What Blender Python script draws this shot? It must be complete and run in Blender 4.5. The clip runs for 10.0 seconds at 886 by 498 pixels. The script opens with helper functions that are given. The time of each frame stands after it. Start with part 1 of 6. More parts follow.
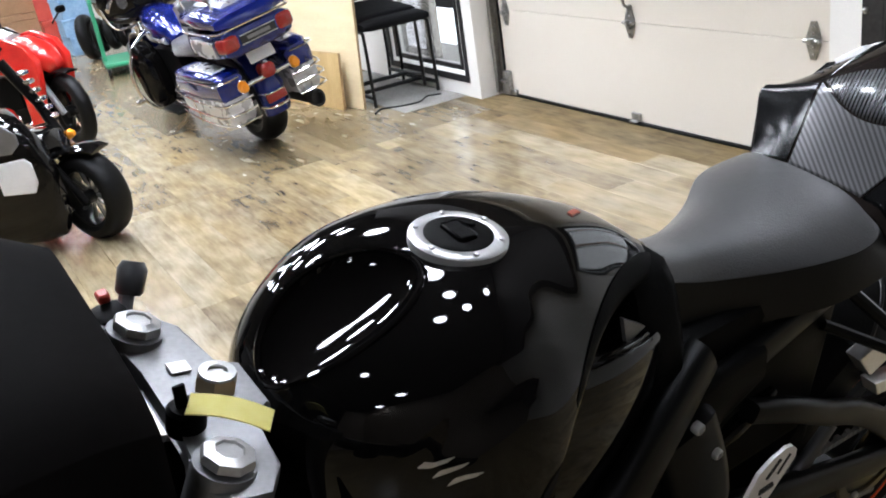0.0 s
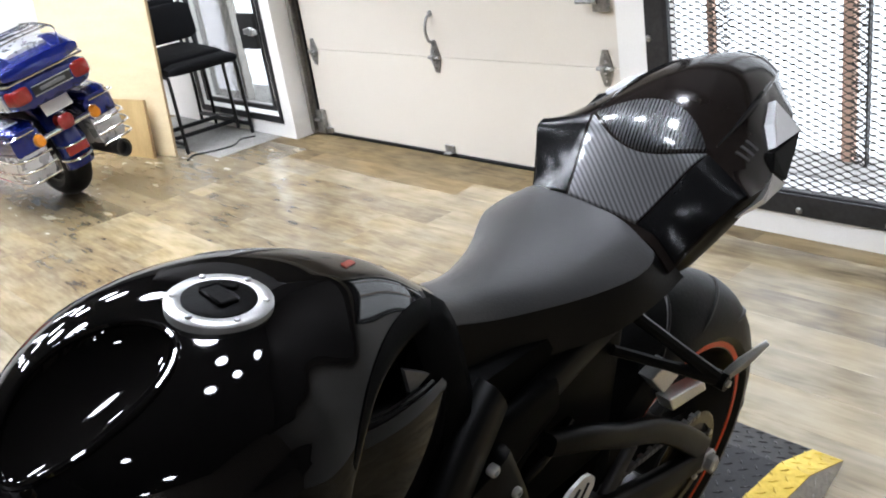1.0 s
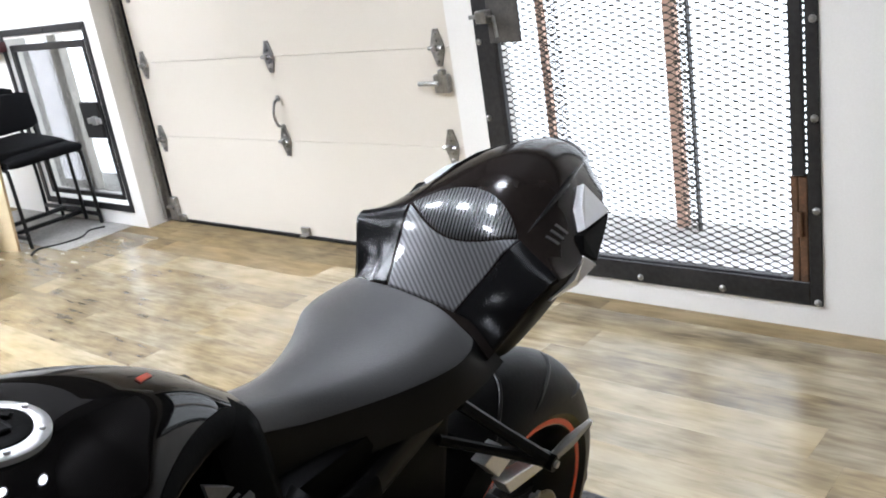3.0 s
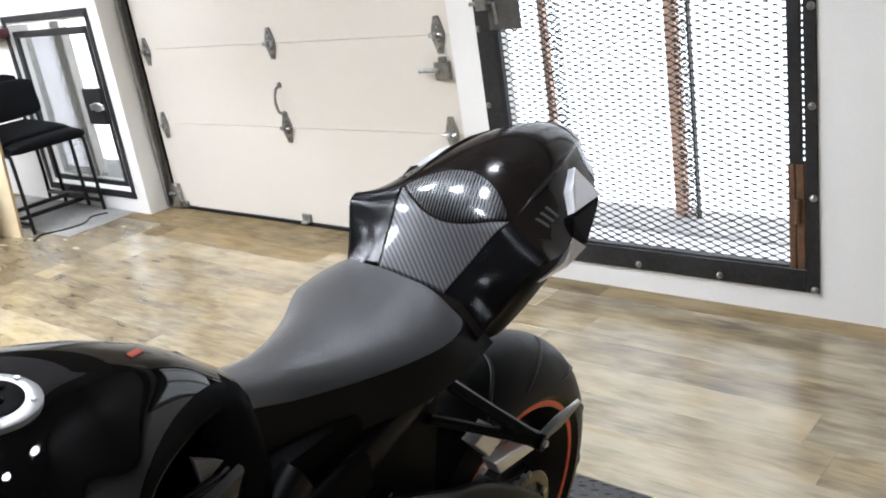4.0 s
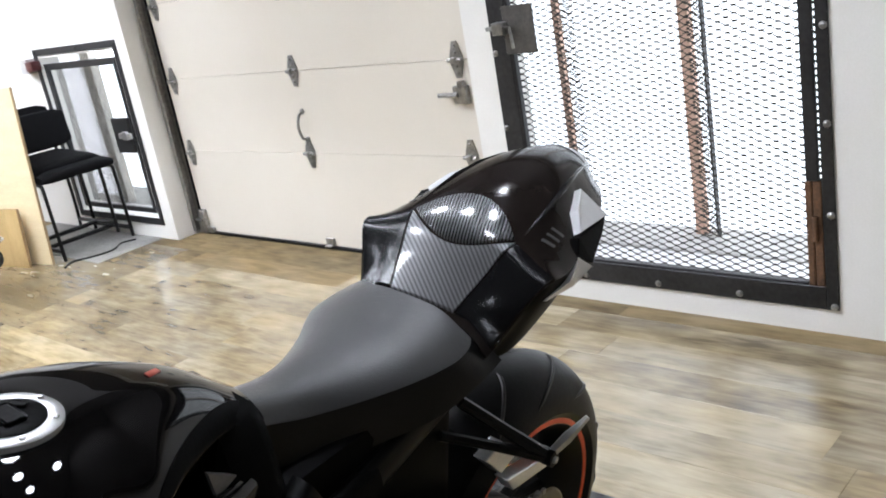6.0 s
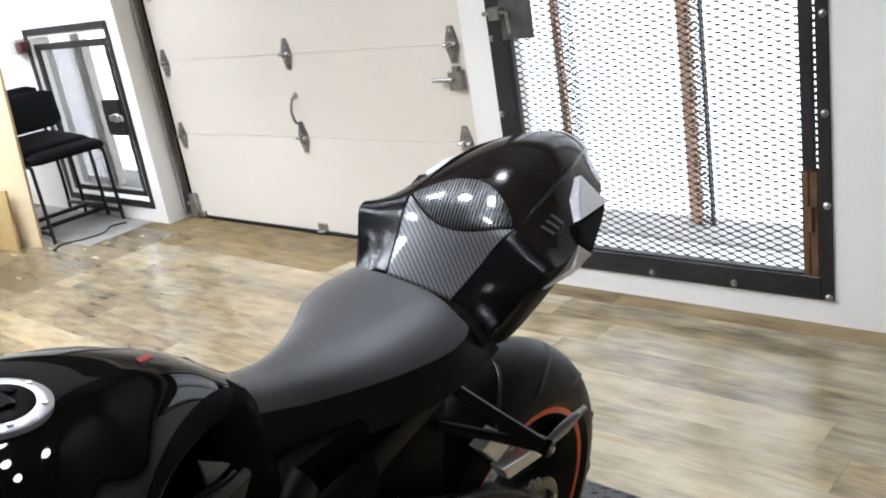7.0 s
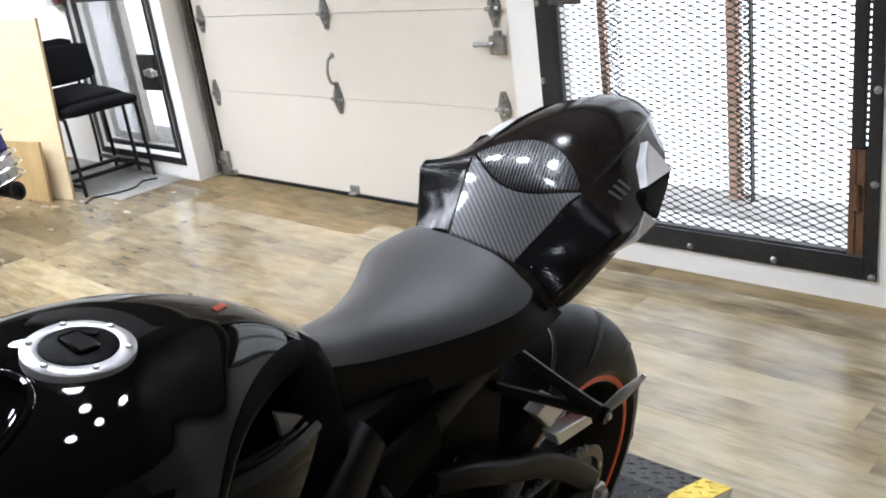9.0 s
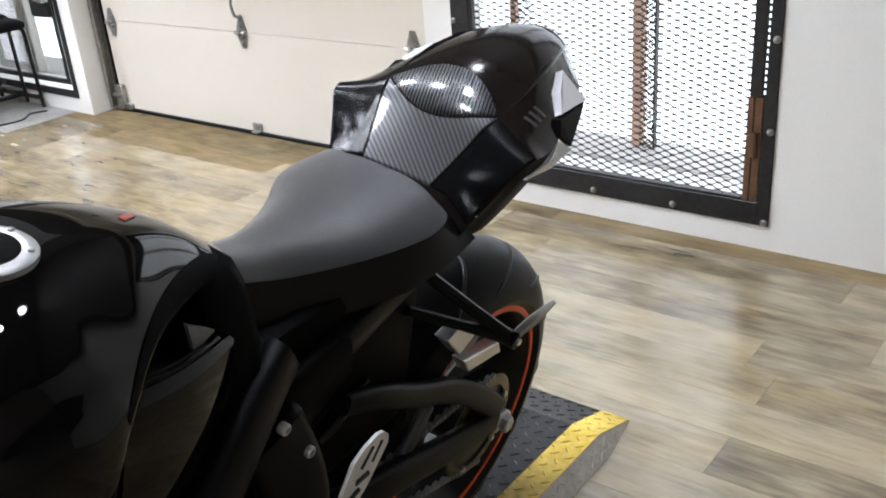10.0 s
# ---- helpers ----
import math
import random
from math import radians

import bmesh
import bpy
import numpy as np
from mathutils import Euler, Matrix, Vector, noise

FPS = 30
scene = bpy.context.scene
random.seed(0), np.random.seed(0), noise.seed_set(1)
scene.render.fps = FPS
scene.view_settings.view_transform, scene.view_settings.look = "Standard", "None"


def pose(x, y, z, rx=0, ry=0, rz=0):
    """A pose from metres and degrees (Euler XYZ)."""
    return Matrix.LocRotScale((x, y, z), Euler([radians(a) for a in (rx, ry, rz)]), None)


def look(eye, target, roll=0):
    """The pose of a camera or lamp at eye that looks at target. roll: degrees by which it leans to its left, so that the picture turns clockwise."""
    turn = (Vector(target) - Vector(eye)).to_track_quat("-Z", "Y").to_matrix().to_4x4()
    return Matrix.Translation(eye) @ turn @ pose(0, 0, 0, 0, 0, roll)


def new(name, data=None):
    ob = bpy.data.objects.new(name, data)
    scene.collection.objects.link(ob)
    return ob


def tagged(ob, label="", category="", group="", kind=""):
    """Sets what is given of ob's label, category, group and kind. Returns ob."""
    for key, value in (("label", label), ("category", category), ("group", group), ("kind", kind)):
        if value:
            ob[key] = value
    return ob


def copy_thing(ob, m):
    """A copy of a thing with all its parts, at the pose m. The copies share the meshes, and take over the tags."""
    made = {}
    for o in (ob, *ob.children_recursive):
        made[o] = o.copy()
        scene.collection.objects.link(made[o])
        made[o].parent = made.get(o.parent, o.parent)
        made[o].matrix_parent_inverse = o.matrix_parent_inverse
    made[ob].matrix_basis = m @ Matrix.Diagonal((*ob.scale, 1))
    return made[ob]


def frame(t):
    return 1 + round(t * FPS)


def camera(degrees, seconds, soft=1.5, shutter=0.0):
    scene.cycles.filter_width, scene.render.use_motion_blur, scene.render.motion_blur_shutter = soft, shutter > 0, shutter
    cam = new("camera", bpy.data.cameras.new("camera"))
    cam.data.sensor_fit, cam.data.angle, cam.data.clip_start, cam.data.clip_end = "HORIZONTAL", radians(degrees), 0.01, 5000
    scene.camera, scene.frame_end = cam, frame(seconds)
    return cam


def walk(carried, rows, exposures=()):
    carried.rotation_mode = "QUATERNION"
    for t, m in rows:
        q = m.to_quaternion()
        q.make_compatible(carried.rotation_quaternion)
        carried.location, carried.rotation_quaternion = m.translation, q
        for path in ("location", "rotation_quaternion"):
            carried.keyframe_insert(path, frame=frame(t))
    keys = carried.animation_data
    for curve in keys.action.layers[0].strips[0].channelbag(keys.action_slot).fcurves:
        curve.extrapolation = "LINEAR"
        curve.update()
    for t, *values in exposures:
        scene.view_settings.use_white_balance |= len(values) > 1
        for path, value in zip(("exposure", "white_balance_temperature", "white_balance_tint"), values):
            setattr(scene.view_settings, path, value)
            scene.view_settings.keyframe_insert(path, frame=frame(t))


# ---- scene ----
cam = camera(51.2, 10.0, soft=1.9)
PATH = [
    (0, (0.358, 0.383, 1.347), (1.207, 2.022, 0.576), -8.8),
    (0.5, (0.394, 0.375, 1.346), (1.414, 1.914, 0.577), -9.0),
    (1, (0.433, 0.375, 1.343), (1.585, 1.825, 0.589), -9.1),
    (1.5, (0.47, 0.363, 1.348), (1.766, 1.718, 0.65), -9.1),
    (2, (0.49, 0.351, 1.352), (1.853, 1.655, 0.686), -9.3),
    (2.5, (0.498, 0.338, 1.357), (1.894, 1.62, 0.717), -9.2),
    (4, (0.495, 0.305, 1.347), (1.875, 1.59, 0.68), -9.0),
    (4.5, (0.492, 0.28, 1.352), (1.854, 1.599, 0.715), -10.1),
    (5, (0.485, 0.265, 1.352), (1.839, 1.593, 0.72), -10.1),
    (5.5, (0.483, 0.257, 1.355), (1.84, 1.594, 0.745), -10.3),
    (7, (0.494, 0.282, 1.348), (1.855, 1.599, 0.705), -9.5),
    (7.5, (0.495, 0.297, 1.345), (1.853, 1.606, 0.68), -8.9),
    (8, (0.499, 0.307, 1.342), (1.857, 1.613, 0.671), -8.7),
    (8.5, (0.508, 0.318, 1.335), (1.884, 1.591, 0.638), -8.2),
    (9, (0.458, 0.337, 1.342), (1.77, 1.674, 0.641), -7.9),
    (9.5, (0.411, 0.339, 1.324), (1.782, 1.577, 0.558), -6.5),
    (10, (0.441, 0.351, 1.307), (1.851, 1.506, 0.485), -4.5),
]
walk(cam, [(t, look(eye, target, roll)) for t, eye, target, roll in PATH],
     exposures=[(0, 0.05), (1, 0.09), (2, 0.18), (2.5, 0.20), (4, 0.12), (5.5, 0.06), (7, 0.06), (8, 0.10), (9, 0.08), (10, 0.07)])

# ---- light ----
world = bpy.data.worlds.new("sky")
scene.world = world
world.use_nodes = True
wn = world.node_tree.nodes
sky = wn.new("ShaderNodeTexSky")
sky.sky_type, sky.sun_disc, sky.sun_elevation, sky.sun_rotation = "NISHITA", False, radians(35), radians(90)
world.node_tree.links.new(sky.outputs[0], wn["Background"].inputs[0])
wn["Background"].inputs[1].default_value = 0.15
sun = new("sun", bpy.data.lights.new("sun", "SUN"))
sun.data.energy, sun.data.angle, sun.data.color = 0.8, radians(12), (1.0, 0.96, 0.9)
sun.matrix_world = look((8, -2, 6), (3, 1, 0))


# ---- materials ----
def mat(name, a, b=None, rough=0.5, metal=0.0, scale=8.0, fine=90.0, bump=0.0, coat=0.0, spec=0.5, stretch=(1, 1, 1), rvar=0.08, emit=None, power=0.0, alpha_glass=0.0):
    m = bpy.data.materials.new(name)
    m.use_nodes = True
    nt = m.node_tree
    p = nt.nodes["Principled BSDF"]
    b = b or a
    tc = nt.nodes.new("ShaderNodeTexCoord")
    mp = nt.nodes.new("ShaderNodeMapping")
    mp.inputs["Scale"].default_value = stretch
    nt.links.new(tc.outputs["Object"], mp.inputs[0])
    n1 = nt.nodes.new("ShaderNodeTexNoise")
    n1.inputs["Scale"].default_value, n1.inputs["Detail"].default_value = scale, 4
    n2 = nt.nodes.new("ShaderNodeTexNoise")
    n2.inputs["Scale"].default_value, n2.inputs["Detail"].default_value = fine, 3
    for n in (n1, n2):
        nt.links.new(mp.outputs[0], n.inputs[0])
    av = nt.nodes.new("ShaderNodeMath")
    av.operation = "MULTIPLY_ADD"
    av.inputs[1].default_value, av.inputs[2].default_value = 0.45, 0.0
    nt.links.new(n2.outputs[0], av.inputs[0])
    ad = nt.nodes.new("ShaderNodeMath")
    ad.operation = "MULTIPLY_ADD"
    ad.inputs[1].default_value = 0.55
    nt.links.new(n1.outputs[0], ad.inputs[0])
    nt.links.new(av.outputs[0], ad.inputs[2])
    rp = nt.nodes.new("ShaderNodeValToRGB")
    rp.color_ramp.elements[0].position, rp.color_ramp.elements[1].position = 0.3, 0.7
    rp.color_ramp.elements[0].color, rp.color_ramp.elements[1].color = (*a, 1), (*b, 1)
    nt.links.new(ad.outputs[0], rp.inputs[0])
    nt.links.new(rp.outputs[0], p.inputs["Base Color"])
    mr = nt.nodes.new("ShaderNodeMapRange")
    mr.inputs[3].default_value, mr.inputs[4].default_value = max(rough - rvar, 0.02), min(rough + rvar, 1)
    nt.links.new(n1.outputs[0], mr.inputs[0])
    nt.links.new(mr.outputs[0], p.inputs["Roughness"])
    p.inputs["Metallic"].default_value = metal
    p.inputs["Coat Weight"].default_value = coat
    p.inputs["Coat Roughness"].default_value = 0.04
    p.inputs["Specular IOR Level"].default_value = spec
    if bump:
        bp = nt.nodes.new("ShaderNodeBump")
        bp.inputs["Strength"].default_value, bp.inputs["Distance"].default_value = bump, 0.004
        nt.links.new(n2.outputs[0], bp.inputs["Height"])
        nt.links.new(bp.outputs[0], p.inputs["Normal"])
    if emit:
        p.inputs["Emission Color"].default_value, p.inputs["Emission Strength"].default_value = (*emit, 1), power
    p.inputs["Transmission Weight"].default_value = alpha_glass
    return m


PAINT_WALL = mat("wall_paint", (0.76, 0.745, 0.70), (0.83, 0.815, 0.775), 0.6, scale=1.6, fine=160, bump=0.08)
PAINT_CEIL = mat("ceiling_paint", (0.03, 0.03, 0.03), (0.05, 0.05, 0.048), 0.8, scale=2)
PAINT_DARK = mat("dark_wall_paint", (0.19, 0.16, 0.13), (0.26, 0.22, 0.18), 0.7, scale=2)
PAINT_BLOCKER = mat("light_blocker_paint", (0.028, 0.024, 0.021), (0.043, 0.037, 0.033), 0.7, scale=2)
DOOR_CREAM = mat("door_cream", (0.66, 0.61, 0.525), (0.72, 0.67, 0.585), 0.42, scale=1.3, fine=220, bump=0.05)
STEEL_DARK = mat("frame_steel", (0.018, 0.018, 0.019), (0.046, 0.046, 0.048), 0.42, 0.5, scale=5, fine=60, bump=0.1)
MESH_STEEL = mat("mesh_steel", (0.055, 0.052, 0.05), (0.12, 0.112, 0.10), 0.5, 0.4, scale=20)
RUST = mat("rusty_steel", (0.06, 0.035, 0.02), (0.20, 0.10, 0.05), 0.7, 0.3, scale=14, fine=120, bump=0.3)
ZINC = mat("zinc", (0.22, 0.22, 0.21), (0.46, 0.45, 0.43), 0.33, 0.9, scale=40)
CHROME = mat("chrome", (0.75, 0.75, 0.76), (0.85, 0.85, 0.86), 0.13, 1.0, scale=6, rvar=0.04)
ALU = mat("brushed_aluminium", (0.52, 0.52, 0.52), (0.68, 0.68, 0.67), 0.32, 0.9, scale=10, fine=200)
PALE_ALLOY = mat("pale_worn_alloy", (0.68, 0.66, 0.62), (0.84, 0.82, 0.78), 0.5, 0.15, scale=14, fine=200, bump=0.05)
ALU_DARK = mat("dark_grey_alloy", (0.02, 0.02, 0.021), (0.04, 0.04, 0.042), 0.5, 0.1, scale=14, fine=180)
ALU_MATT = mat("matt_grey_alloy", (0.17, 0.17, 0.175), (0.25, 0.25, 0.255), 0.45, 0.6, scale=12, fine=180, bump=0.06)
SILVER_RING = mat("silver_ring", (0.42, 0.42, 0.415), (0.54, 0.54, 0.53), 0.34, 0.55, scale=30, fine=300)
GLOSS = mat("black_gloss_paint", (0.002, 0.002, 0.002), (0.004, 0.0035, 0.0035), 0.035, 0.0, scale=9, fine=260, spec=0.3, rvar=0.01)
GLOSS_BROWN = mat("black_pearl_paint", (0.011, 0.0085, 0.0075), (0.016, 0.0125, 0.011), 0.13, 0.0, scale=7, spec=0.22, rvar=0.03)
GLOSS_SIDE = mat("black_gloss_side", (0.004, 0.004, 0.0045), (0.007, 0.007, 0.008), 0.15, 0.0, scale=9, fine=260, spec=0.32, rvar=0.03)
FAIRING_BLK = mat("dull_black_screen", (0.002, 0.0018, 0.0018), (0.005, 0.0042, 0.004), 0.7, scale=10, spec=0.02)
GLOSS_DULL = mat("black_semi_gloss", (0.003, 0.003, 0.0033), (0.006, 0.006, 0.0065), 0.2, 0.0, scale=9, fine=260, bump=0.03, spec=0.2)
SATIN = mat("black_satin_plastic", (0.0012, 0.0012, 0.0012), (0.003, 0.003, 0.003), 0.5, scale=15, fine=240, bump=0.08, spec=0.04)
FRAME_BLK = mat("black_frame_paint", (0.002, 0.002, 0.002), (0.004, 0.004, 0.004), 0.40, 0.0, scale=12, spec=0.13)
LEATHER = mat("seat_vinyl", (0.006, 0.006, 0.0063), (0.011, 0.011, 0.0115), 0.33, scale=6, fine=420, bump=0.16, spec=0.9)
LEATHER.node_tree.nodes["Principled BSDF"].inputs["Sheen Weight"].default_value = 0.38
LEATHER.node_tree.nodes["Principled BSDF"].inputs["Sheen Roughness"].default_value = 0.5
# darker copy of the seat vinyl: the sides' shade is put into its colour
SEAT_SIDE_SHADED = mat("seat_vinyl_shaded", (0.0035, 0.0035, 0.0035), (0.008, 0.008, 0.008), 0.4, scale=6, fine=420, bump=0.1, spec=0.2)
RUBBER = mat("tyre_rubber", (0.003, 0.003, 0.003), (0.007, 0.007, 0.007), 0.42, scale=20, fine=200, bump=0.12, spec=0.14)
RIM_BLK = mat("rim_black", (0.004, 0.004, 0.004), (0.008, 0.008, 0.008), 0.3, 0.0, scale=10, spec=0.3)
SPROCKET = mat("worn_sprocket_steel", (0.05, 0.043, 0.028), (0.14, 0.12, 0.08), 0.35, 0.9, scale=30)
DISC_DARK = mat("dark_brake_steel", (0.03, 0.028, 0.024), (0.06, 0.055, 0.045), 0.4, 0.8, scale=30)
ORANGE = mat("orange_stripe", (0.80, 0.075, 0.015), (0.90, 0.10, 0.02), 0.4, scale=20)
YELLOW = mat("yellow_paint", (0.56, 0.36, 0.025), (0.90, 0.68, 0.14), 0.44, scale=13, fine=60, bump=0.3, rvar=0.14)
TREAD = mat("tread_plate_black", (0.008, 0.008, 0.009), (0.030, 0.030, 0.034), 0.36, 0.2, scale=12, fine=80, bump=0.1)
TREAD_RUBBED = mat("tread_bars_rubbed", (0.016, 0.016, 0.017), (0.13, 0.13, 0.13), 0.3, 0.3, scale=26, fine=90, bump=0.1)
TREAD_RAW = mat("tread_plate_raw", (0.44, 0.41, 0.37), (0.74, 0.70, 0.64), 0.42, 0.15, scale=20, fine=90, bump=0.2)
CONCRETE = mat("concrete", (0.30, 0.29, 0.27), (0.45, 0.44, 0.42), 0.85, scale=4, fine=60, bump=0.3)
POST_WOOD = mat("post_timber", (0.66, 0.41, 0.30), (0.80, 0.56, 0.44), 0.7, scale=5, fine=60, bump=0.2, stretch=(6, 6, 0.6))
BLACK = mat("plain_black", (0.006, 0.006, 0.006), (0.014, 0.014, 0.014), 0.5, scale=20)
LENS_CLEAR = mat("clear_lens", (0.78, 0.79, 0.80), (0.86, 0.87, 0.88), 0.2, 0.0, scale=12, coat=0.8)
SKYGLOW = mat("white_daylight", (0.8, 0.8, 0.8), rough=1.0, emit=(0.82, 0.90, 1.0), power=2.0)
LAMPGLOW = mat("lamp_glow", (0.8, 0.8, 0.8), rough=0.6, emit=(0.865, 0.915, 1.03), power=100.0)


def nodes_of(m):
    return m.node_tree.nodes, m.node_tree.links, m.node_tree.nodes["Principled BSDF"]


def plank_material(name, tones, rough, spec):
    """Printed oak planks: grain along y, each plank with its own tone."""
    m = bpy.data.materials.new(name)
    m.use_nodes = True
    N, K, p = nodes_of(m)
    tc = N.new("ShaderNodeTexCoord")
    oi = N.new("ShaderNodeObjectInfo")
    isl = N.new("ShaderNodeNewGeometry")
    rnd = N.new("ShaderNodeMath")
    rnd.operation = "ADD"
    K.new(oi.outputs["Random"], rnd.inputs[0])
    K.new(isl.outputs["Random Per Island"], rnd.inputs[1])
    fr = N.new("ShaderNodeMath")
    fr.operation = "FRACT"
    K.new(rnd.outputs[0], fr.inputs[0])
    mul = N.new("ShaderNodeVectorMath")
    mul.operation = "MULTIPLY_ADD"
    mul.inputs[1].default_value = (7.3, 13.7, 5.1)
    K.new(fr.outputs[0], mul.inputs[0])
    K.new(isl.outputs["Position"], mul.inputs[2])
    mp = N.new("ShaderNodeMapping")
    mp.inputs["Scale"].default_value = (1, 0.11, 1)
    K.new(mul.outputs[0], mp.inputs[0])
    grain = N.new("ShaderNodeTexNoise")
    grain.inputs["Scale"].default_value, grain.inputs["Detail"].default_value, grain.inputs["Distortion"].default_value = 62, 4, 0.6
    K.new(mp.outputs[0], grain.inputs[0])
    mp2 = N.new("ShaderNodeMapping")
    mp2.inputs["Scale"].default_value = (1, 0.36, 1)
    K.new(mul.outputs[0], mp2.inputs[0])
    cloud = N.new("ShaderNodeTexNoise")
    cloud.inputs["Scale"].default_value, cloud.inputs["Detail"].default_value = 17, 3
    K.new(mp2.outputs[0], cloud.inputs[0])
    mix = N.new("ShaderNodeMath")
    mix.operation = "MULTIPLY_ADD"
    mix.inputs[1].default_value = 0.36
    K.new(grain.outputs[0], mix.inputs[0])
    half = N.new("ShaderNodeMath")
    half.operation = "MULTIPLY"
    half.inputs[1].default_value = 0.50
    K.new(cloud.outputs[0], half.inputs[0])
    K.new(half.outputs[0], mix.inputs[2])
    sh = N.new("ShaderNodeMath")
    sh.operation = "MULTIPLY_ADD"
    sh.inputs[1].default_value, sh.inputs[2].default_value = 0.20, 0.0
    K.new(fr.outputs[0], sh.inputs[0])
    ad = N.new("ShaderNodeMath")
    K.new(mix.outputs[0], ad.inputs[0])
    K.new(sh.outputs[0], ad.inputs[1])
    rp = N.new("ShaderNodeValToRGB")
    el = rp.color_ramp.elements
    el[0].position, el[1].position = 0.31, 0.71
    el[0].color, el[1].color = (*tones[0], 1), (*tones[2], 1)
    mid = el.new(0.5)
    mid.color = (*tones[1], 1)
    K.new(ad.outputs[0], rp.inputs[0])
    hue = N.new("ShaderNodeTexNoise")
    hue.inputs["Scale"].default_value, hue.inputs["Detail"].default_value = 6, 1
    K.new(mp2.outputs[0], hue.inputs[0])
    tint = N.new("ShaderNodeValToRGB")
    te = tint.color_ramp.elements
    te[0].position, te[1].position = 0.25, 0.72
    te[0].color, te[1].color = (1.06, 0.98, 0.82, 1), (0.97, 0.985, 1.05, 1)
    K.new(hue.outputs[0], tint.inputs[0])
    tm = N.new("ShaderNodeMix")
    tm.data_type, tm.blend_type = "RGBA", "MULTIPLY"
    tm.inputs[0].default_value = 1.0
    K.new(rp.outputs[0], tm.inputs[6])
    K.new(tint.outputs[0], tm.inputs[7])
    K.new(tm.outputs[2], p.inputs["Base Color"])
    mr = N.new("ShaderNodeMapRange")
    mr.inputs[3].default_value, mr.inputs[4].default_value = rough - 0.03, rough + 0.05
    K.new(cloud.outputs[0], mr.inputs[0])
    K.new(mr.outputs[0], p.inputs["Roughness"])
    p.inputs["Specular IOR Level"].default_value, p.inputs["IOR"].default_value = spec, 1.6
    return m


PLANK = plank_material("vinyl_plank", ((0.105, 0.079, 0.043), (0.255, 0.203, 0.119), (0.395, 0.331, 0.211)), 0.23, 1.0)
PLANK_DARK = plank_material("vinyl_plank_dark", ((0.075, 0.055, 0.028), (0.165, 0.128, 0.072), (0.262, 0.215, 0.135)), 0.25, 1.0)
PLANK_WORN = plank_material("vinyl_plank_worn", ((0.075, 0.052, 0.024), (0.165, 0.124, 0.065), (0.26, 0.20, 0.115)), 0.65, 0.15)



def carbon_material(name, turn, pitch, dark, light, metal, rough):
    """Twill weave under clear lacquer: fine slanting bands."""
    m = bpy.data.materials.new(name)
    m.use_nodes = True
    N, K, p = nodes_of(m)
    tc = N.new("ShaderNodeTexCoord")
    mp = N.new("ShaderNodeMapping")
    mp.inputs["Rotation"].default_value = (0, 0, radians(turn))
    K.new(tc.outputs["Object"], mp.inputs[0])
    wv = N.new("ShaderNodeTexWave")
    wv.inputs["Scale"].default_value, wv.inputs["Distortion"].default_value = 0.314 / pitch / 1.0, 0.15
    K.new(mp.outputs[0], wv.inputs[0])
    n = N.new("ShaderNodeTexNoise")
    n.inputs["Scale"].default_value = 60
    K.new(tc.outputs["Object"], n.inputs[0])
    mx = N.new("ShaderNodeMix")
    mx.data_type = "RGBA"
    mx.inputs[6].default_value, mx.inputs[7].default_value = (*dark, 1), (*light, 1)
    K.new(wv.outputs["Fac"], mx.inputs[0])
    K.new(mx.outputs[2], p.inputs["Base Color"])
    p.inputs["Metallic"].default_value = metal
    mr = N.new("ShaderNodeMapRange")
    mr.inputs[3].default_value, mr.inputs[4].default_value = rough, rough + 0.12
    K.new(wv.outputs["Fac"], mr.inputs[0])
    K.new(mr.outputs[0], p.inputs["Roughness"])
    p.inputs["Coat Weight"].default_value, p.inputs["Coat Roughness"].default_value = 0.5, 0.06
    return m


CARBON_CREST = carbon_material("carbon_twill_crest", 70, 0.0050, (0.012, 0.012, 0.013), (0.045, 0.045, 0.047), 0.5, 0.24)
CARBON = carbon_material("carbon_twill", 30, 0.0050, (0.055, 0.055, 0.056), (0.14, 0.14, 0.144), 0.7, 0.32)


# ---- mesh helpers ----
def part(name, bm, material, parent=None, label="", smooth=True, angle=40):
    me = bpy.data.meshes.new(name)
    bmesh.ops.recalc_face_normals(bm, faces=bm.faces)
    if smooth:
        lim = math.cos(radians(angle))
        for f in bm.faces:
            f.smooth = True
        for e in bm.edges:
            if len(e.link_faces) == 2 and e.link_faces[0].normal.dot(e.link_faces[1].normal) < lim:
                e.smooth = False
    bm.to_mesh(me)
    bm.free()
    for m in material if isinstance(material, (list, tuple)) else [material]:
        me.materials.append(m)
    ob = new(name, me)
    if parent:
        ob.parent = parent
    if label:
        ob["label"] = label
    return ob


def group_at(name, m, label, category, group="", kind=""):
    ob = new(name)
    ob.empty_display_size = 0.1
    ob.matrix_world = m
    return tagged(ob, label, category, group, kind)


def box(bm, lo, hi, bevel=0.0, m=None, seg=1):
    r = bmesh.ops.create_cube(bm, size=1)
    c = [(a + b) / 2 for a, b in zip(lo, hi)]
    d = [max(abs(b - a), 1e-5) for a, b in zip(lo, hi)]
    t = Matrix.Translation(c) @ Matrix.Diagonal((*d, 1))
    vs = r["verts"]
    bmesh.ops.transform(bm, matrix=(m or Matrix()) @ t, verts=vs)
    if bevel:
        es = list({e for v in vs for e in v.link_edges})
        bmesh.ops.bevel(bm, geom=es, offset=bevel, segments=seg, profile=0.6, affect="EDGES")
    return bm


def boxed(lo, hi, bevel=0.0, m=None, seg=1):
    return box(bmesh.new(), lo, hi, bevel, m, seg)


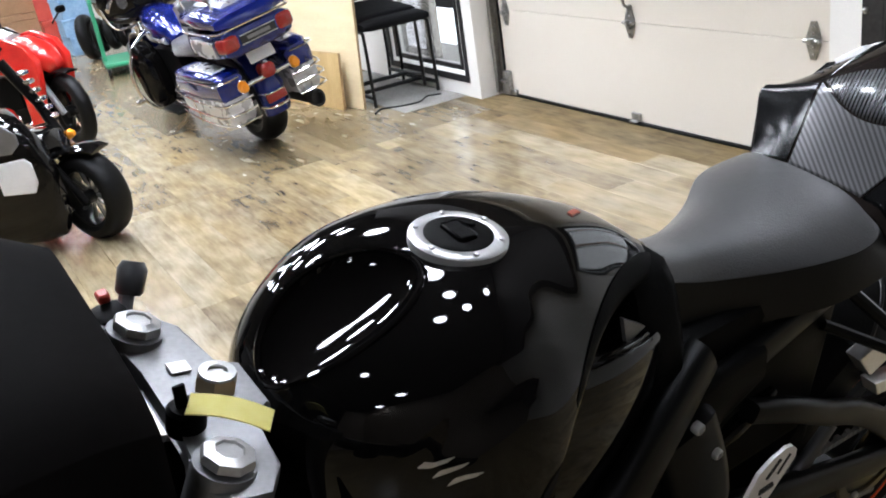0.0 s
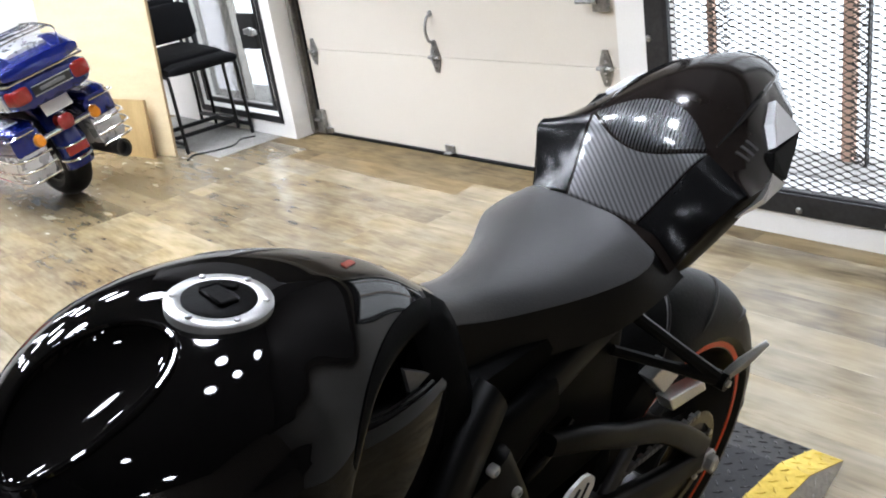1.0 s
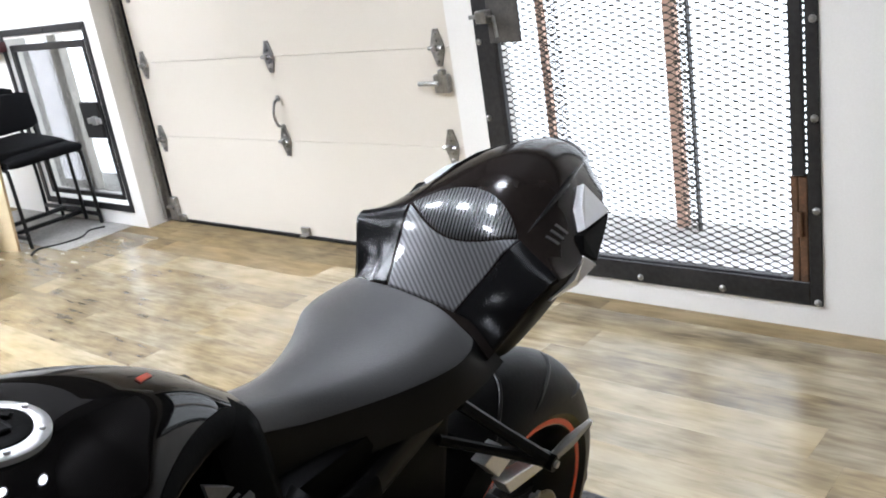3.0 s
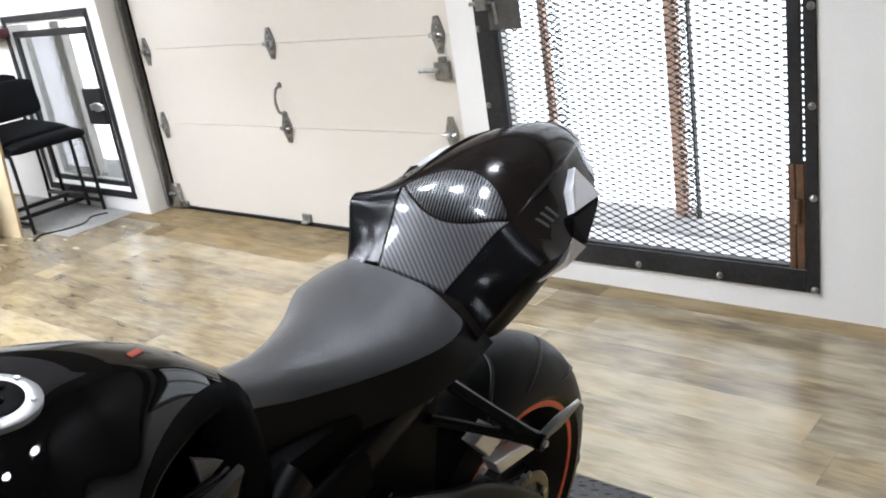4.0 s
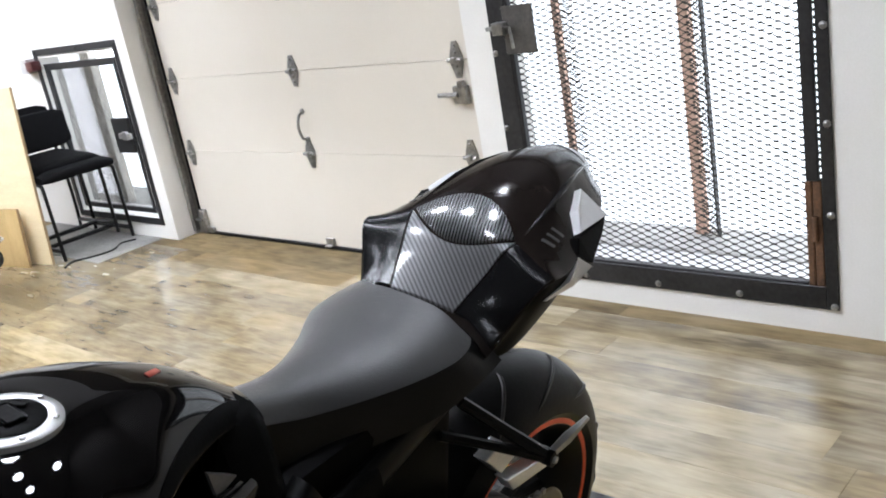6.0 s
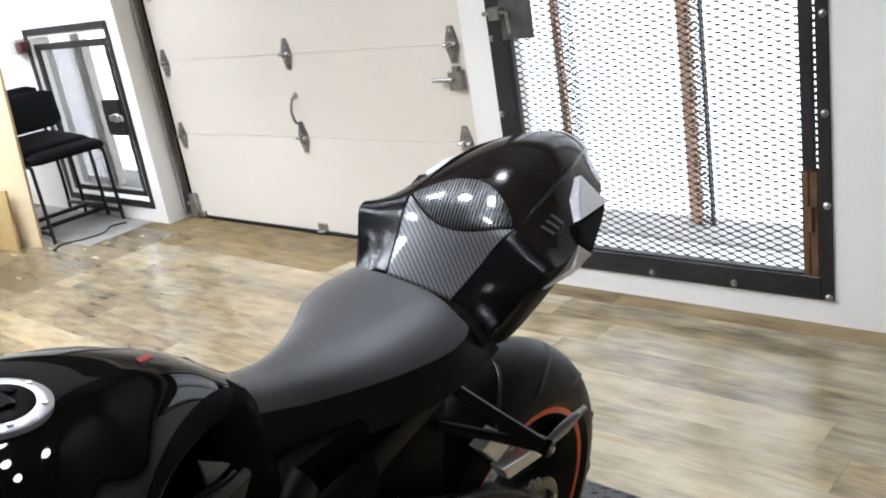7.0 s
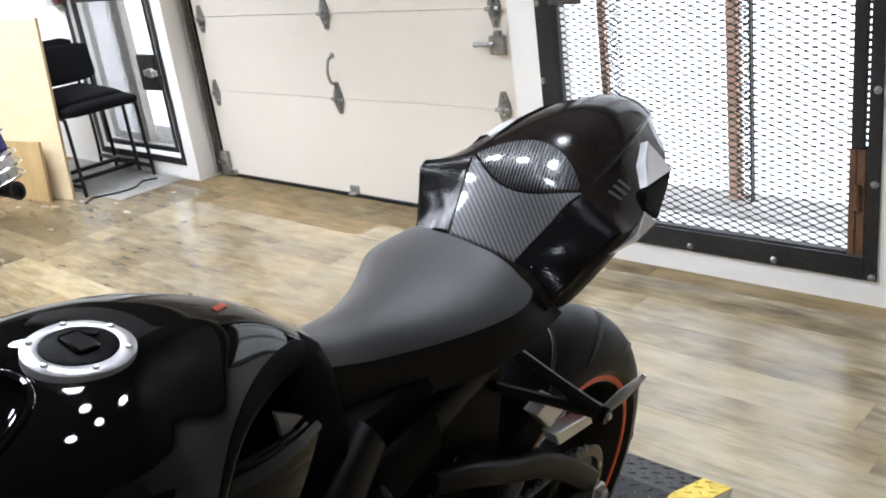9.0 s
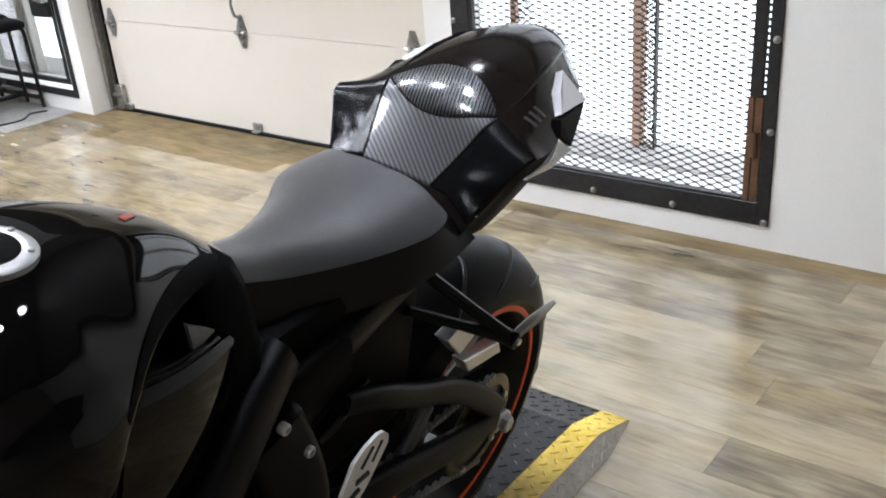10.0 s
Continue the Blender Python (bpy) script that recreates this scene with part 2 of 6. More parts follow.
def loft(bm, rings, closed=True, caps=(True, True)):
    rows = [[bm.verts.new(p) for p in r] for r in rings]
    n = len(rows[0])
    for a, b in zip(rows, rows[1:]):
        for i in range(n if closed else n - 1):
            j = (i + 1) % n
            try:
                bm.faces.new((a[i], a[j], b[j], b[i]))
            except ValueError:
                pass
    if closed and caps[0]:
        bm.faces.new(rows[0])
    if closed and caps[1]:
        bm.faces.new(rows[-1][::-1])
    return bm


def tube(bm, pts, r, seg=8, closed_path=False):
    pts = [Vector(p) for p in pts]
    rs = r if isinstance(r, (list, tuple)) else [r] * len(pts)
    rings = []
    up = Vector((0.13, 0.27, 0.95)).normalized()
    for i, p in enumerate(pts):
        a, b = pts[max(i - 1, 0)], pts[min(i + 1, len(pts) - 1)]
        d = (b - a).normalized()
        if abs(d.dot(up)) > 0.98:
            up = Vector((1, 0, 0))
        s = d.cross(up).normalized()
        up = s.cross(d).normalized()
        rings.append([p + rs[i] * (math.cos(k * math.tau / seg) * s + math.sin(k * math.tau / seg) * up) for k in range(seg)])
    return loft(bm, rings)


def arc(points, n=6):
    """A smooth line through the points."""
    P = [Vector(p) for p in points]
    out = []
    for i in range(len(P) - 1):
        p0, p1, p2, p3 = P[max(i - 1, 0)], P[i], P[i + 1], P[min(i + 2, len(P) - 1)]
        for k in range(n):
            t = k / n
            out.append(0.5 * ((2 * p1) + (p2 - p0) * t + (2 * p0 - 5 * p1 + 4 * p2 - p3) * t * t + (3 * p1 - p0 - 3 * p2 + p3) * t ** 3))
    return out + [P[-1]]


def lathe(bm, profile, seg=32, m=None, closed=False):
    """Turns (radius, height) about the z axis, then moves by m."""
    m = m or Matrix()
    rows = []
    for r, z in profile:
        rows.append([m @ Vector((r * math.cos(k * math.tau / seg), r * math.sin(k * math.tau / seg), z)) for k in range(seg)])
    if closed:
        rows.append(rows[0])
    vs = [[bm.verts.new(p) for p in r] for r in (rows[:-1] if closed else rows)]
    if closed:
        vs.append(vs[0])
    for a, b in zip(vs, vs[1:]):
        for i in range(seg):
            j = (i + 1) % seg
            bm.faces.new((a[i], a[j], b[j], b[i]))
    if not closed:
        bm.faces.new(vs[0])
        bm.faces.new(vs[-1][::-1])
    return bm


def lathed(profile, seg=32, m=None, closed=False):
    return lathe(bmesh.new(), profile, seg, m, closed)


SIDE = pose(0, 0, 0, 90, 0, 0)          # turns a lathe's axis from z to -y
ACROSS = pose(0, 0, 0, 0, 90, 0)        # turns a lathe's axis from z to x


def prism(bm, outline, lo, hi, axis="y", bevel=0.0):
    """A flat outline of (a, b) pulled from lo to hi along the axis."""
    def place(a, b, c):
        return {"y": (a, c, b), "x": (c, a, b), "z": (a, b, c)}[axis]
    v0 = [bm.verts.new(place(a, b, lo)) for a, b in outline]
    v1 = [bm.verts.new(place(a, b, hi)) for a, b in outline]
    n = len(outline)
    fs = [bm.faces.new(v0), bm.faces.new(v1[::-1])]
    for i in range(n):
        j = (i + 1) % n
        fs.append(bm.faces.new((v0[i], v1[i], v1[j], v0[j])))
    if bevel:
        es = list({e for f in fs[:2] for e in f.edges})
        bmesh.ops.bevel(bm, geom=es, offset=bevel, segments=2, profile=0.6, affect="EDGES")
    return bm


def ease(keys, u):
    """Smooth value at u from rows of (u, value)."""
    if u <= keys[0][0]:
        return keys[0][1]
    for i in range(len(keys) - 1):
        (a, fa), (b, fb) = keys[i], keys[i + 1]
        if u <= b:
            t = (u - a) / (b - a)
            m0 = (fb - keys[i - 1][1]) / (b - keys[i - 1][0]) * (b - a) if i else fb - fa
            m1 = (keys[i + 2][1] - fa) / (keys[i + 2][0] - a) * (b - a) if i + 2 < len(keys) else fb - fa
            return (2 * t ** 3 - 3 * t * t + 1) * fa + (t ** 3 - 2 * t * t + t) * m0 + (-2 * t ** 3 + 3 * t * t) * fb + (t ** 3 - t * t) * m1
    return keys[-1][1]


# ---- the room ----
WX = 3.18            # inner face of the street wall
WT = 3.31            # its outer face
TOP = 3.3            # ceiling height
X0, Y0, Y1 = -4.2, -3.0, 13.0
D0, D1, DH = 2.60, 5.035, 2.16      # overhead door opening
M0, M1, MB, MH = 1.27, 2.43, 0.125, 2.10   # mesh window opening
G0, G1, GB, GH = 5.19, 6.12, 0.125, 1.125   # small barred opening


def wall(name, pieces, label, paint=PAINT_WALL):
    bm = bmesh.new()
    for lo, hi in pieces:
        box(bm, lo, hi)
    return tagged(part(name, bm, paint, smooth=False), label, "wall", kind="structure")


wall("wall_east", [((WX, Y0, 0), (WT, M0, TOP)), ((WX, M0, 0), (WT, M1, MB)), ((WX, M0, MH), (WT, M1, TOP)), ((WX, M1, 0), (WT, D0, TOP)),
                   ((WX, D0, DH), (WT, D1, TOP)), ((WX, D1, 0), (WT, G0, TOP)), ((WX, G0, 0), (WT, G1, GB)), ((WX, G0, GH), (WT, G1, TOP)), ((WX, G1, 0), (WT, Y1, TOP))],
     "white painted street wall with three openings")
wall("wall_north", [((X0, Y1, 0), (WT, Y1 + 0.12, TOP))], "white painted end wall")
wall("wall_south", [((X0, Y0 - 0.12, 0), (WT, Y0, TOP))], "dark painted end wall", PAINT_DARK)
wall("wall_west", [((X0 - 0.12, Y0, 0), (X0, Y1, TOP))], "dark painted long wall", PAINT_DARK)
tagged(part("ceiling", boxed((X0, Y0, TOP), (WT, Y1, TOP + 0.1)), PAINT_CEIL, smooth=False), "dark painted ceiling with round lamps", "ceiling", kind="structure")
# unseen blocker, added to shade the wall top and darken the tank's reflections
tagged(part("bulkhead", boxed((2.98, Y0, 2.2), (WX - 0.002, Y1, TOP - 0.002)), PAINT_BLOCKER, smooth=False), "unseen dark blocker added above the openings to shade the wall top", "bulkhead", kind="structure")
# unseen box that keeps lamp light off the overhead door's upper part
tagged(part("door_shade_box", boxed((2.35, 2.5, 2.21), (2.978, 5.1, TOP - 0.002)), PAINT_BLOCKER, smooth=False), "unseen dark box added to shade the top of the overhead door", "bulkhead", kind="structure")
tagged(part("ground", boxed((-30, -30, -0.3), (60, 60, -0.05)), CONCRETE, smooth=False), "grey concrete ground under and outside the shop", "ground", kind="structure")
floor = tagged(part("floor", boxed((X0, Y0, -0.05), (WT, Y1, -0.008)), BLACK, smooth=False), "wood-look vinyl plank floor with a soft sheen", "floor", kind="structure")
tagged(part("backdrop", boxed((4.0, -0.5, -0.04), (4.02, 11, 4.5)), SKYGLOW, smooth=False), "blank white daylight beyond the openings", "backdrop", kind="structure")

# recessed ceiling lamps: small ones by the window, wide ones down the room
small_spots = [(1.7, 1.95), (1.85, 1.4), (1.2, 1.3), (2.6, 1.7), (-0.8, 0.45)]
wide_spots = [(-1.3, -1.8), (-3.0, -2.6), (0.34, 2.93), (1.75, 2.6), (0.7, 3.75), (1.8, 3.6), (0.5, 4.7), (1.7, 4.85), (0.65, 5.8), (1.85, 5.9), (-0.5, 4.1), (-0.4, 5.3), (1.15, 5.25), (1.2, 6.4), (0.1, 6.3)] + [(x, y) for y in (6.9, 8.1, 9.3, 10.5, 11.7) for x in (-0.5, 0.4, 1.4)]


def ceiling_lamps(spots, r, label):
    first = group_at("ceiling_lamp", pose(*spots[0], TOP), label, "lamp", "ceiling lamps")
    part("trim_ring", lathed([(r + 0.017, -0.002), (r + 0.017, -0.012), (r + 0.003, -0.014), (r + 0.001, -0.002)], 28), PAINT_CEIL, first)
    part("lamp_disc", lathed([(r, -0.004), (r, -0.008)], 28), LAMPGLOW, first)
    for x, y in spots[1:]:
        copy_thing(first, pose(x, y, TOP))


ceiling_lamps(small_spots, 0.108, "small round recessed ceiling lamp giving white light")
ceiling_lamps(wide_spots, 0.165, "wide round recessed ceiling lamp giving white light")

# ---- overhead door ----
DX = 3.335           # inner face of the door leaf
door = group_at("door_1", pose(0, 0, 0), "cream sectional overhead door with steel hinges, closed", "garage door", kind="structure")
seams = [0.012, 0.505, 0.915, 1.325, 1.735, 2.17]
for z0, z1 in zip(seams, seams[1:]):
    part("panel", boxed((DX, 2.70, z0 + 0.001), (DX + 0.045, 4.972, z1 - 0.001), 0.0015), DOOR_CREAM, door, smooth=False)
part("bottom_seal", boxed((DX - 0.012, 2.66, 0.0), (DX + 0.05, 4.985, 0.018), 0.005), RUBBER, door)
part("outside_face", boxed((DX + 0.046, 2.5, -0.001), (DX + 0.06, 5.15, 2.18)), ALU_MATT, door, smooth=False)


def hinge_mesh():
    bm = bmesh.new()
    prism(bm, [(-0.012, 0.075), (0.012, 0.075), (0.034, 0.012), (0.034, -0.012), (0.012, -0.075), (-0.012, -0.075), (-0.034, -0.012), (-0.034, 0.012)], -0.006, 0.0, "x")
    tube(bm, [(-0.016, -0.036, 0), (-0.016, 0.036, 0)], 0.009, 8)
    for z in (0.055, -0.055, 0.028, -0.028):
        lathe(bm, [(0.006, 0.0), (0.006, 0.006), (0.003, 0.008)], 8, pose(-0.006, 0, z, 0, -90, 0))
    box(bm, (-0.03, -0.012, -0.012), (-0.006, 0.012, 0.012), 0.003)
    return bm


hinge_data = None
for z in seams[1:-1]:
    for y in (2.79, 3.842, 4.905):
        if hinge_data is None:
            h = part("hinge", hinge_mesh(), ZINC, door, "zinc plated hinge plate")
            hinge_data = h.data
        else:
            h = new("hinge", hinge_data)
            h.parent = door
        h.location = (DX - 0.001, y, z - (0.012 if y > 4.5 else 0))
bm = bmesh.new()
tube(bm, arc([(DX, 3.838, 0.712), (DX - 0.03, 3.838, 0.70), (DX - 0.045, 3.842, 0.645), (DX - 0.03, 3.846, 0.59), (DX, 3.846, 0.578)], 6), 0.007, 8)
for z in (0.715, 0.575):
    lathe(bm, [(0.015, 0), (0.015, 0.004), (0.006, 0.007)], 12, pose(DX, 3.842, z, 0, -90, 0))
part("pull_handle", bm, ZINC, door, "bent steel pull handle")
bm = boxed((DX - 0.028, 2.745, 0.735), (DX - 0.001, 2.82, 0.81), 0.004)
tube(bm, [(DX - 0.03, 2.79, 0.775), (DX - 0.035, 2.86, 0.778), (DX - 0.03, 2.895, 0.775)], 0.01, 10)
box(bm, (DX - 0.03, 2.76, 0.80), (DX - 0.005, 2.79, 0.83), 0.003)
part("side_lock", bm, ZINC, door, "sliding side lock")
bm = boxed((DX - 0.016, 3.80, 0.02), (DX - 0.001, 3.862, 0.062), 0.003)
box(bm, (DX - 0.04, 3.81, 0.018), (DX - 0.012, 3.852, 0.026), 0.002)
part("lift_bracket", bm, ZINC, door)
bm = boxed((DX - 0.022, 4.86, 0.012), (DX - 0.001, 4.95, 0.045), 0.003)
box(bm, (DX - 0.03, 4.91, 0.012), (DX - 0.001, 4.965, 0.15), 0.003)
tube(bm, [(DX - 0.03, 4.93, 0.09), (DX - 0.03, 4.99, 0.09)], 0.012, 10)
part("corner_bracket", bm, ZINC, door)
bm = boxed((DX - 0.022, 2.72, 0.012), (DX - 0.001, 2.81, 0.045), 0.003)
box(bm, (DX - 0.03, 2.71, 0.012), (DX - 0.001, 2.76, 0.15), 0.003)
part("corner_bracket", bm, ZINC, door)
for y0, s in ((4.995, 1), (2.648, -1)):
    bm = boxed((DX - 0.05, y0, 0.02), (DX - 0.046, y0 + 0.028, 2.3))
    box(bm, (DX - 0.05, y0 + (0.026 if s > 0 else 0), 0.02), (DX + 0.0, y0 + (0.029 if s > 0 else 0.003), 2.3))
    box(bm, (DX - 0.004, y0, 0.02), (DX, y0 + 0.028, 2.3))
    part("track", bm, ZINC, door, "galvanised roller track", smooth=False)
    part("edge_seal", boxed((DX - 0.003, y0 - 0.02 if s > 0 else y0 + 0.03, 0.0), (DX + 0.02, y0 - 0.001 if s > 0 else y0 + 0.05, 2.2), 0.003), RUBBER, door, smooth=False)
tagged(part("threshold", boxed((WT, 2.5, -0.05), (3.6, 5.2, -0.001)), CONCRETE, smooth=False), "concrete threshold under the overhead door", "threshold", kind="structure")
# door stop timber beside the opening
tagged(part("trim", boxed((WT - 0.006, D1 - 0.002, 0), (DX + 0.05, D1 + 0.10, DH), 0.003), PAINT_WALL, smooth=False), "white painted timber jamb", "trim", kind="structure")
tagged(part("trim", boxed((WT - 0.006, D0 - 0.10, 0), (DX + 0.05, D0 + 0.002, DH), 0.003), PAINT_WALL, smooth=False), "white painted timber jamb", "trim", kind="structure")


# ---- expanded metal ----
def expanded(y0, y1, z0, z1, cw, ch, w, t):
    """Diamond mesh in the yz plane, strands w wide and t thick, with broad joints."""
    verts, faces = [], []
    ny, nz = int((y1 - y0) / cw), int((z1 - z0) / ch)

    def bar(a, b, wid):
        k = len(verts)
        dy, dz = b[0] - a[0], b[1] - a[1]
        l = math.hypot(dy, dz)
        ny_, nz_ = -dz / l * wid / 2, dy / l * wid / 2
        for x in (-t / 2, t / 2):
            verts.extend([(x, a[0] + ny_, a[1] + nz_), (x, a[0] - ny_, a[1] - nz_), (x, b[0] - ny_, b[1] - nz_), (x, b[0] + ny_, b[1] + nz_)])
        faces.extend([(k, k + 1, k + 2, k + 3), (k + 7, k + 6, k + 5, k + 4), (k, k + 4, k + 5, k + 1), (k + 2, k + 6, k + 7, k + 3)])

    for j in range(nz + 1):
        for i in range(ny + 1):
            y = y0 + (i + 0.5 * (j % 2)) * cw
            z = z0 + j * ch / 1.0
            if y > y1:
                continue
            bar((y - 0.005 - w * 0.4, z), (y + 0.005 + w * 0.4, z), w * 2.6)
            if z + ch <= z1 + 1e-6:
                for s in (-1, 1):
                    ye = y + s * cw * 0.5
                    if y0 - 1e-6 <= ye <= y1:
                        bar((y + s * cw * 0.06, z), (ye - s * cw * 0.06, z + ch), w)
    me = bpy.data.meshes.new("expanded_mesh")
    me.from_pydata(verts, [], faces)
    return me


def mesh_part(name, me, material, parent, x):
    me.materials.append(material)
    ob = new(name, me)
    ob.parent = parent
    ob.location.x = x
    return tagged(ob, "black expanded metal mesh", kind="stuff")


def bolt(parent, x, y, z, material=ZINC):
    return part("bolt", lathed([(0.012, 0), (0.012, 0.003), (0.0085, 0.008), (0.003, 0.010)], 12, pose(x, y, z, 0, -90, 0)), material, parent)


# ---- mesh security gate over the large window ----
win = group_at("window_1", pose(0, 0, 0), "large window opening behind a black expanded metal security gate", "window", kind="structure")
FX = WX - 0.008
for lo, hi in (((FX, 1.248, 0.084), (WX - 0.001, 1.286, 2.14)), ((FX, 2.385, 0.084), (WX - 0.001, 2.467, 2.14)), ((FX, 1.286, 0.084), (WX - 0.001, 2.385, 0.160)), ((FX, 1.286, 2.05), (WX - 0.001, 2.385, 2.14))):
    part("frame_bar", boxed(lo, hi, 0.002), STEEL_DARK, win, "black flat steel frame bar", smooth=False)
for lo, hi, m in (((WX + 0.0005, 1.292, 0.13), (WX + 0.03, 1.318, 0.50), RUST), ((WX + 0.0008, 1.320, 0.13), (WX + 0.03, 1.342, 0.499), RUST), ((WX - 0.004, 1.296, 0.501), (WX + 0.012, 1.336, 2.049), STEEL_DARK), ((WX - 0.006, 2.372, 0.15), (WX + 0.02, 2.402, 2.06), STEEL_DARK), ((WX + 0.002, 1.345, 0.145), (WX + 0.03, 2.372, 0.168), STEEL_DARK), ((WX + 0.002, 1.345, 2.03), (WX + 0.03, 2.372, 2.06), STEEL_DARK)):
    part("gate_bar", boxed(lo, hi, 0.003), m, win, smooth=False)
mesh_part("gate_mesh", expanded(1.345, 2.375, 0.165, 2.04, 0.0535, 0.0117, 0.0026, 0.003), MESH_STEEL, win, WX + 0.012)
bm = bmesh.new()
z = 0.50
while z < 2.04:
    box(bm, (WX + 0.004, 1.2855, z), (WX + 0.008, 1.3085, z + 0.009))
    z += 0.021
box(bm, (WX + 0.004, 1.2855, 0.16), (WX + 0.008, 1.2925, 0.50))
tagged(part("hinge_strip", bm, STEEL_DARK, win, "perforated hinge strip", smooth=False), kind="stuff")
for z in (0.35, 1.25):
    part("gate_hinge", lathed([(0.009, -0.04), (0.009, 0.04)], 10, pose(WX - 0.004, 1.312, z)), RUST, win)
for z in (0.096, 0.397, 0.68, 0.966, 1.25, 1.54, 1.83):
    bolt(win, FX, 1.262, z)
for y in (1.572, 1.874, 2.178):
    bolt(win, FX, y, 0.104)
for z in (0.39, 0.671, 0.952, 1.24, 1.54):
    bolt(win, FX, 2.452, z)
part("lock_plate", boxed((WX - 0.010, 2.262, 0.945), (WX - 0.004, 2.40, 1.118), 0.002), MESH_STEEL, win, "perforated black lock guard plate", smooth=False)
bm = boxed((WX - 0.05, 2.375, 1.02), (WX - 0.011, 2.425, 1.065), 0.004)
box(bm, (WX - 0.028, 2.41, 1.035), (WX - 0.010, 2.47, 1.05), 0.002)
tube(bm, [(WX - 0.04, 2.375, 1.045), (WX - 0.045, 2.345, 1.045), (WX - 0.045, 2.338, 0.97)], 0.006, 8)
part("padlock_hasp", bm, ZINC, win, "zinc slide bolt and padlock")

# outside the window: timber posts, sill and ground strip
tagged(part("sill", boxed((WT, 0.9, -0.04), (3.52, 2.9, 0.09), 0.004), mat("pale_sill", (0.72, 0.72, 0.72), (0.8, 0.8, 0.8), 0.7), smooth=False), "pale outside sill below the window", "sill", kind="structure")
bm = boxed((3.52, 0.7, -0.04), (3.78, 3.1, 0.10), 0.006)
tagged(part("kerb", bm, mat("pale_concrete", (0.42, 0.41, 0.39), (0.68, 0.67, 0.65), 0.85, scale=9, fine=60, bump=0.3), smooth=False), "weathered grey concrete kerb", "kerb", kind="structure")
for x, y, w, d in ((3.70, 1.947, 0.044, 0.03), (3.70, 2.525, 0.03, 0.02)):
    tagged(part("timber_post", boxed((x - 0.01, y, 0.10), (x + d, y + w, 2.6), 0.003), POST_WOOD, smooth=False), "reddish brown upright timber post", "post", "outside posts")
cage = group_at("outer_cage", pose(0, 0, 0), "rusty expanded metal cage fixed to the timber posts", "cage")
mesh_part("cage_mesh", expanded(1.892, 1.947, 0.10, 2.5, 0.034, 0.0115, 0.0030, 0.003), MESH_STEEL, cage, 3.68)
mesh_part("cage_mesh", expanded(2.445, 2.53, 0.10, 2.5, 0.034, 0.0115, 0.0022, 0.003), MESH_STEEL, cage, 3.68)
part("corner_angle", boxed((3.675, 1.885, 0.10), (3.70, 1.892, 2.5)), STEEL_DARK, cage, smooth=False)

# added glowing panel imitates daylight dimmed by the gate's fine mesh
tagged(part("backdrop", boxed((3.56, 6.16, -0.04), (3.58, 9.0, 3.0)), mat("dim_daylight_glow", (0.7, 0.7, 0.7), rough=1.0, emit=(0.84, 0.88, 1.0), power=0.92), smooth=False), "dimmer glowing panel added for daylight dulled by the mesh", "backdrop", kind="structure")

# ---- small barred opening beside the overhead door ----
gate = group_at("window_2", pose(0, 0, 0), "low opening with a black steel framed mesh gate and lock box", "window", kind="structure")
for lo, hi in (((FX, 5.138, 0.086), (WX - 0.001, 5.175, 1.18)), ((FX, 6.12, 0.086), (WX - 0.001, 6.165, 1.18)), ((FX, 5.175, 0.086), (WX - 0.001, 6.12, 0.128)), ((FX, 5.175, 1.14), (WX - 0.001, 6.12, 1.18))):
    part("frame_bar", boxed(lo, hi, 0.002), STEEL_DARK, gate, smooth=False)
for lo, hi in (((WX, 5.205, 0.155), (WX + 0.022, 5.232, 1.085)), ((WX, 6.04, 0.155), (WX + 0.022, 6.08, 1.085)), ((WX, 5.232, 0.155), (WX + 0.022, 6.04, 0.185)), ((WX, 5.232, 1.045), (WX + 0.022, 6.04, 1.085))):
    part("gate_bar", boxed(lo, hi, 0.003), STEEL_DARK, gate, smooth=False)
mesh_part("gate_mesh", expanded(5.232, 6.04, 0.185, 1.05, 0.022, 0.009, 0.0015, 0.002), MESH_STEEL, gate, WX + 0.05)
part("lock_box", boxed((WX - 0.035, 5.19, 0.535), (WX - 0.012, 5.372, 0.742), 0.004), BLACK, gate, "black steel lock box", smooth=False)
bm = boxed((WX - 0.05, 5.165, 0.622), (WX - 0.036, 5.30, 0.655), 0.003)
box(bm, (WX - 0.055, 5.20, 0.615), (WX - 0.036, 5.25, 0.665), 0.004)
part("slide_bolt", bm, ALU, gate, "bright slide bolt")
for y, z in ((5.157, 1.16), (5.157, 0.11), (5.157, 0.4), (5.157, 0.9), (6.14, 0.11), (6.14, 1.16), (5.6, 1.16), (5.9, 0.107), (5.5, 0.107)):
    part("bolt", lathed([(0.008, 0), (0.008, 0.002), (0.005, 0.005)], 10, pose(FX, y, z, 0, -90, 0)), BLACK, gate)
tagged(part("kerb", boxed((3.33, 5.0, -0.04), (3.75, 7.2, 0.10), 0.006), CONCRETE, smooth=False), "weathered grey concrete kerb", "kerb", kind="structure")
mesh_part("cage_mesh", expanded(5.93, 6.09, 0.10, 2.3, 0.034, 0.0115, 0.0014, 0.002), MESH_STEEL, cage, 3.405)
tagged(part("timber_post", boxed((3.42, 5.96, 0.10), (3.48, 6.07, 2.4), 0.004), mat("grey_timber", (0.68, 0.65, 0.58), (0.80, 0.77, 0.70), 0.8, scale=6, stretch=(6, 6, 0.6)), smooth=False), "grey weathered outside timber post", "post", "outside posts")

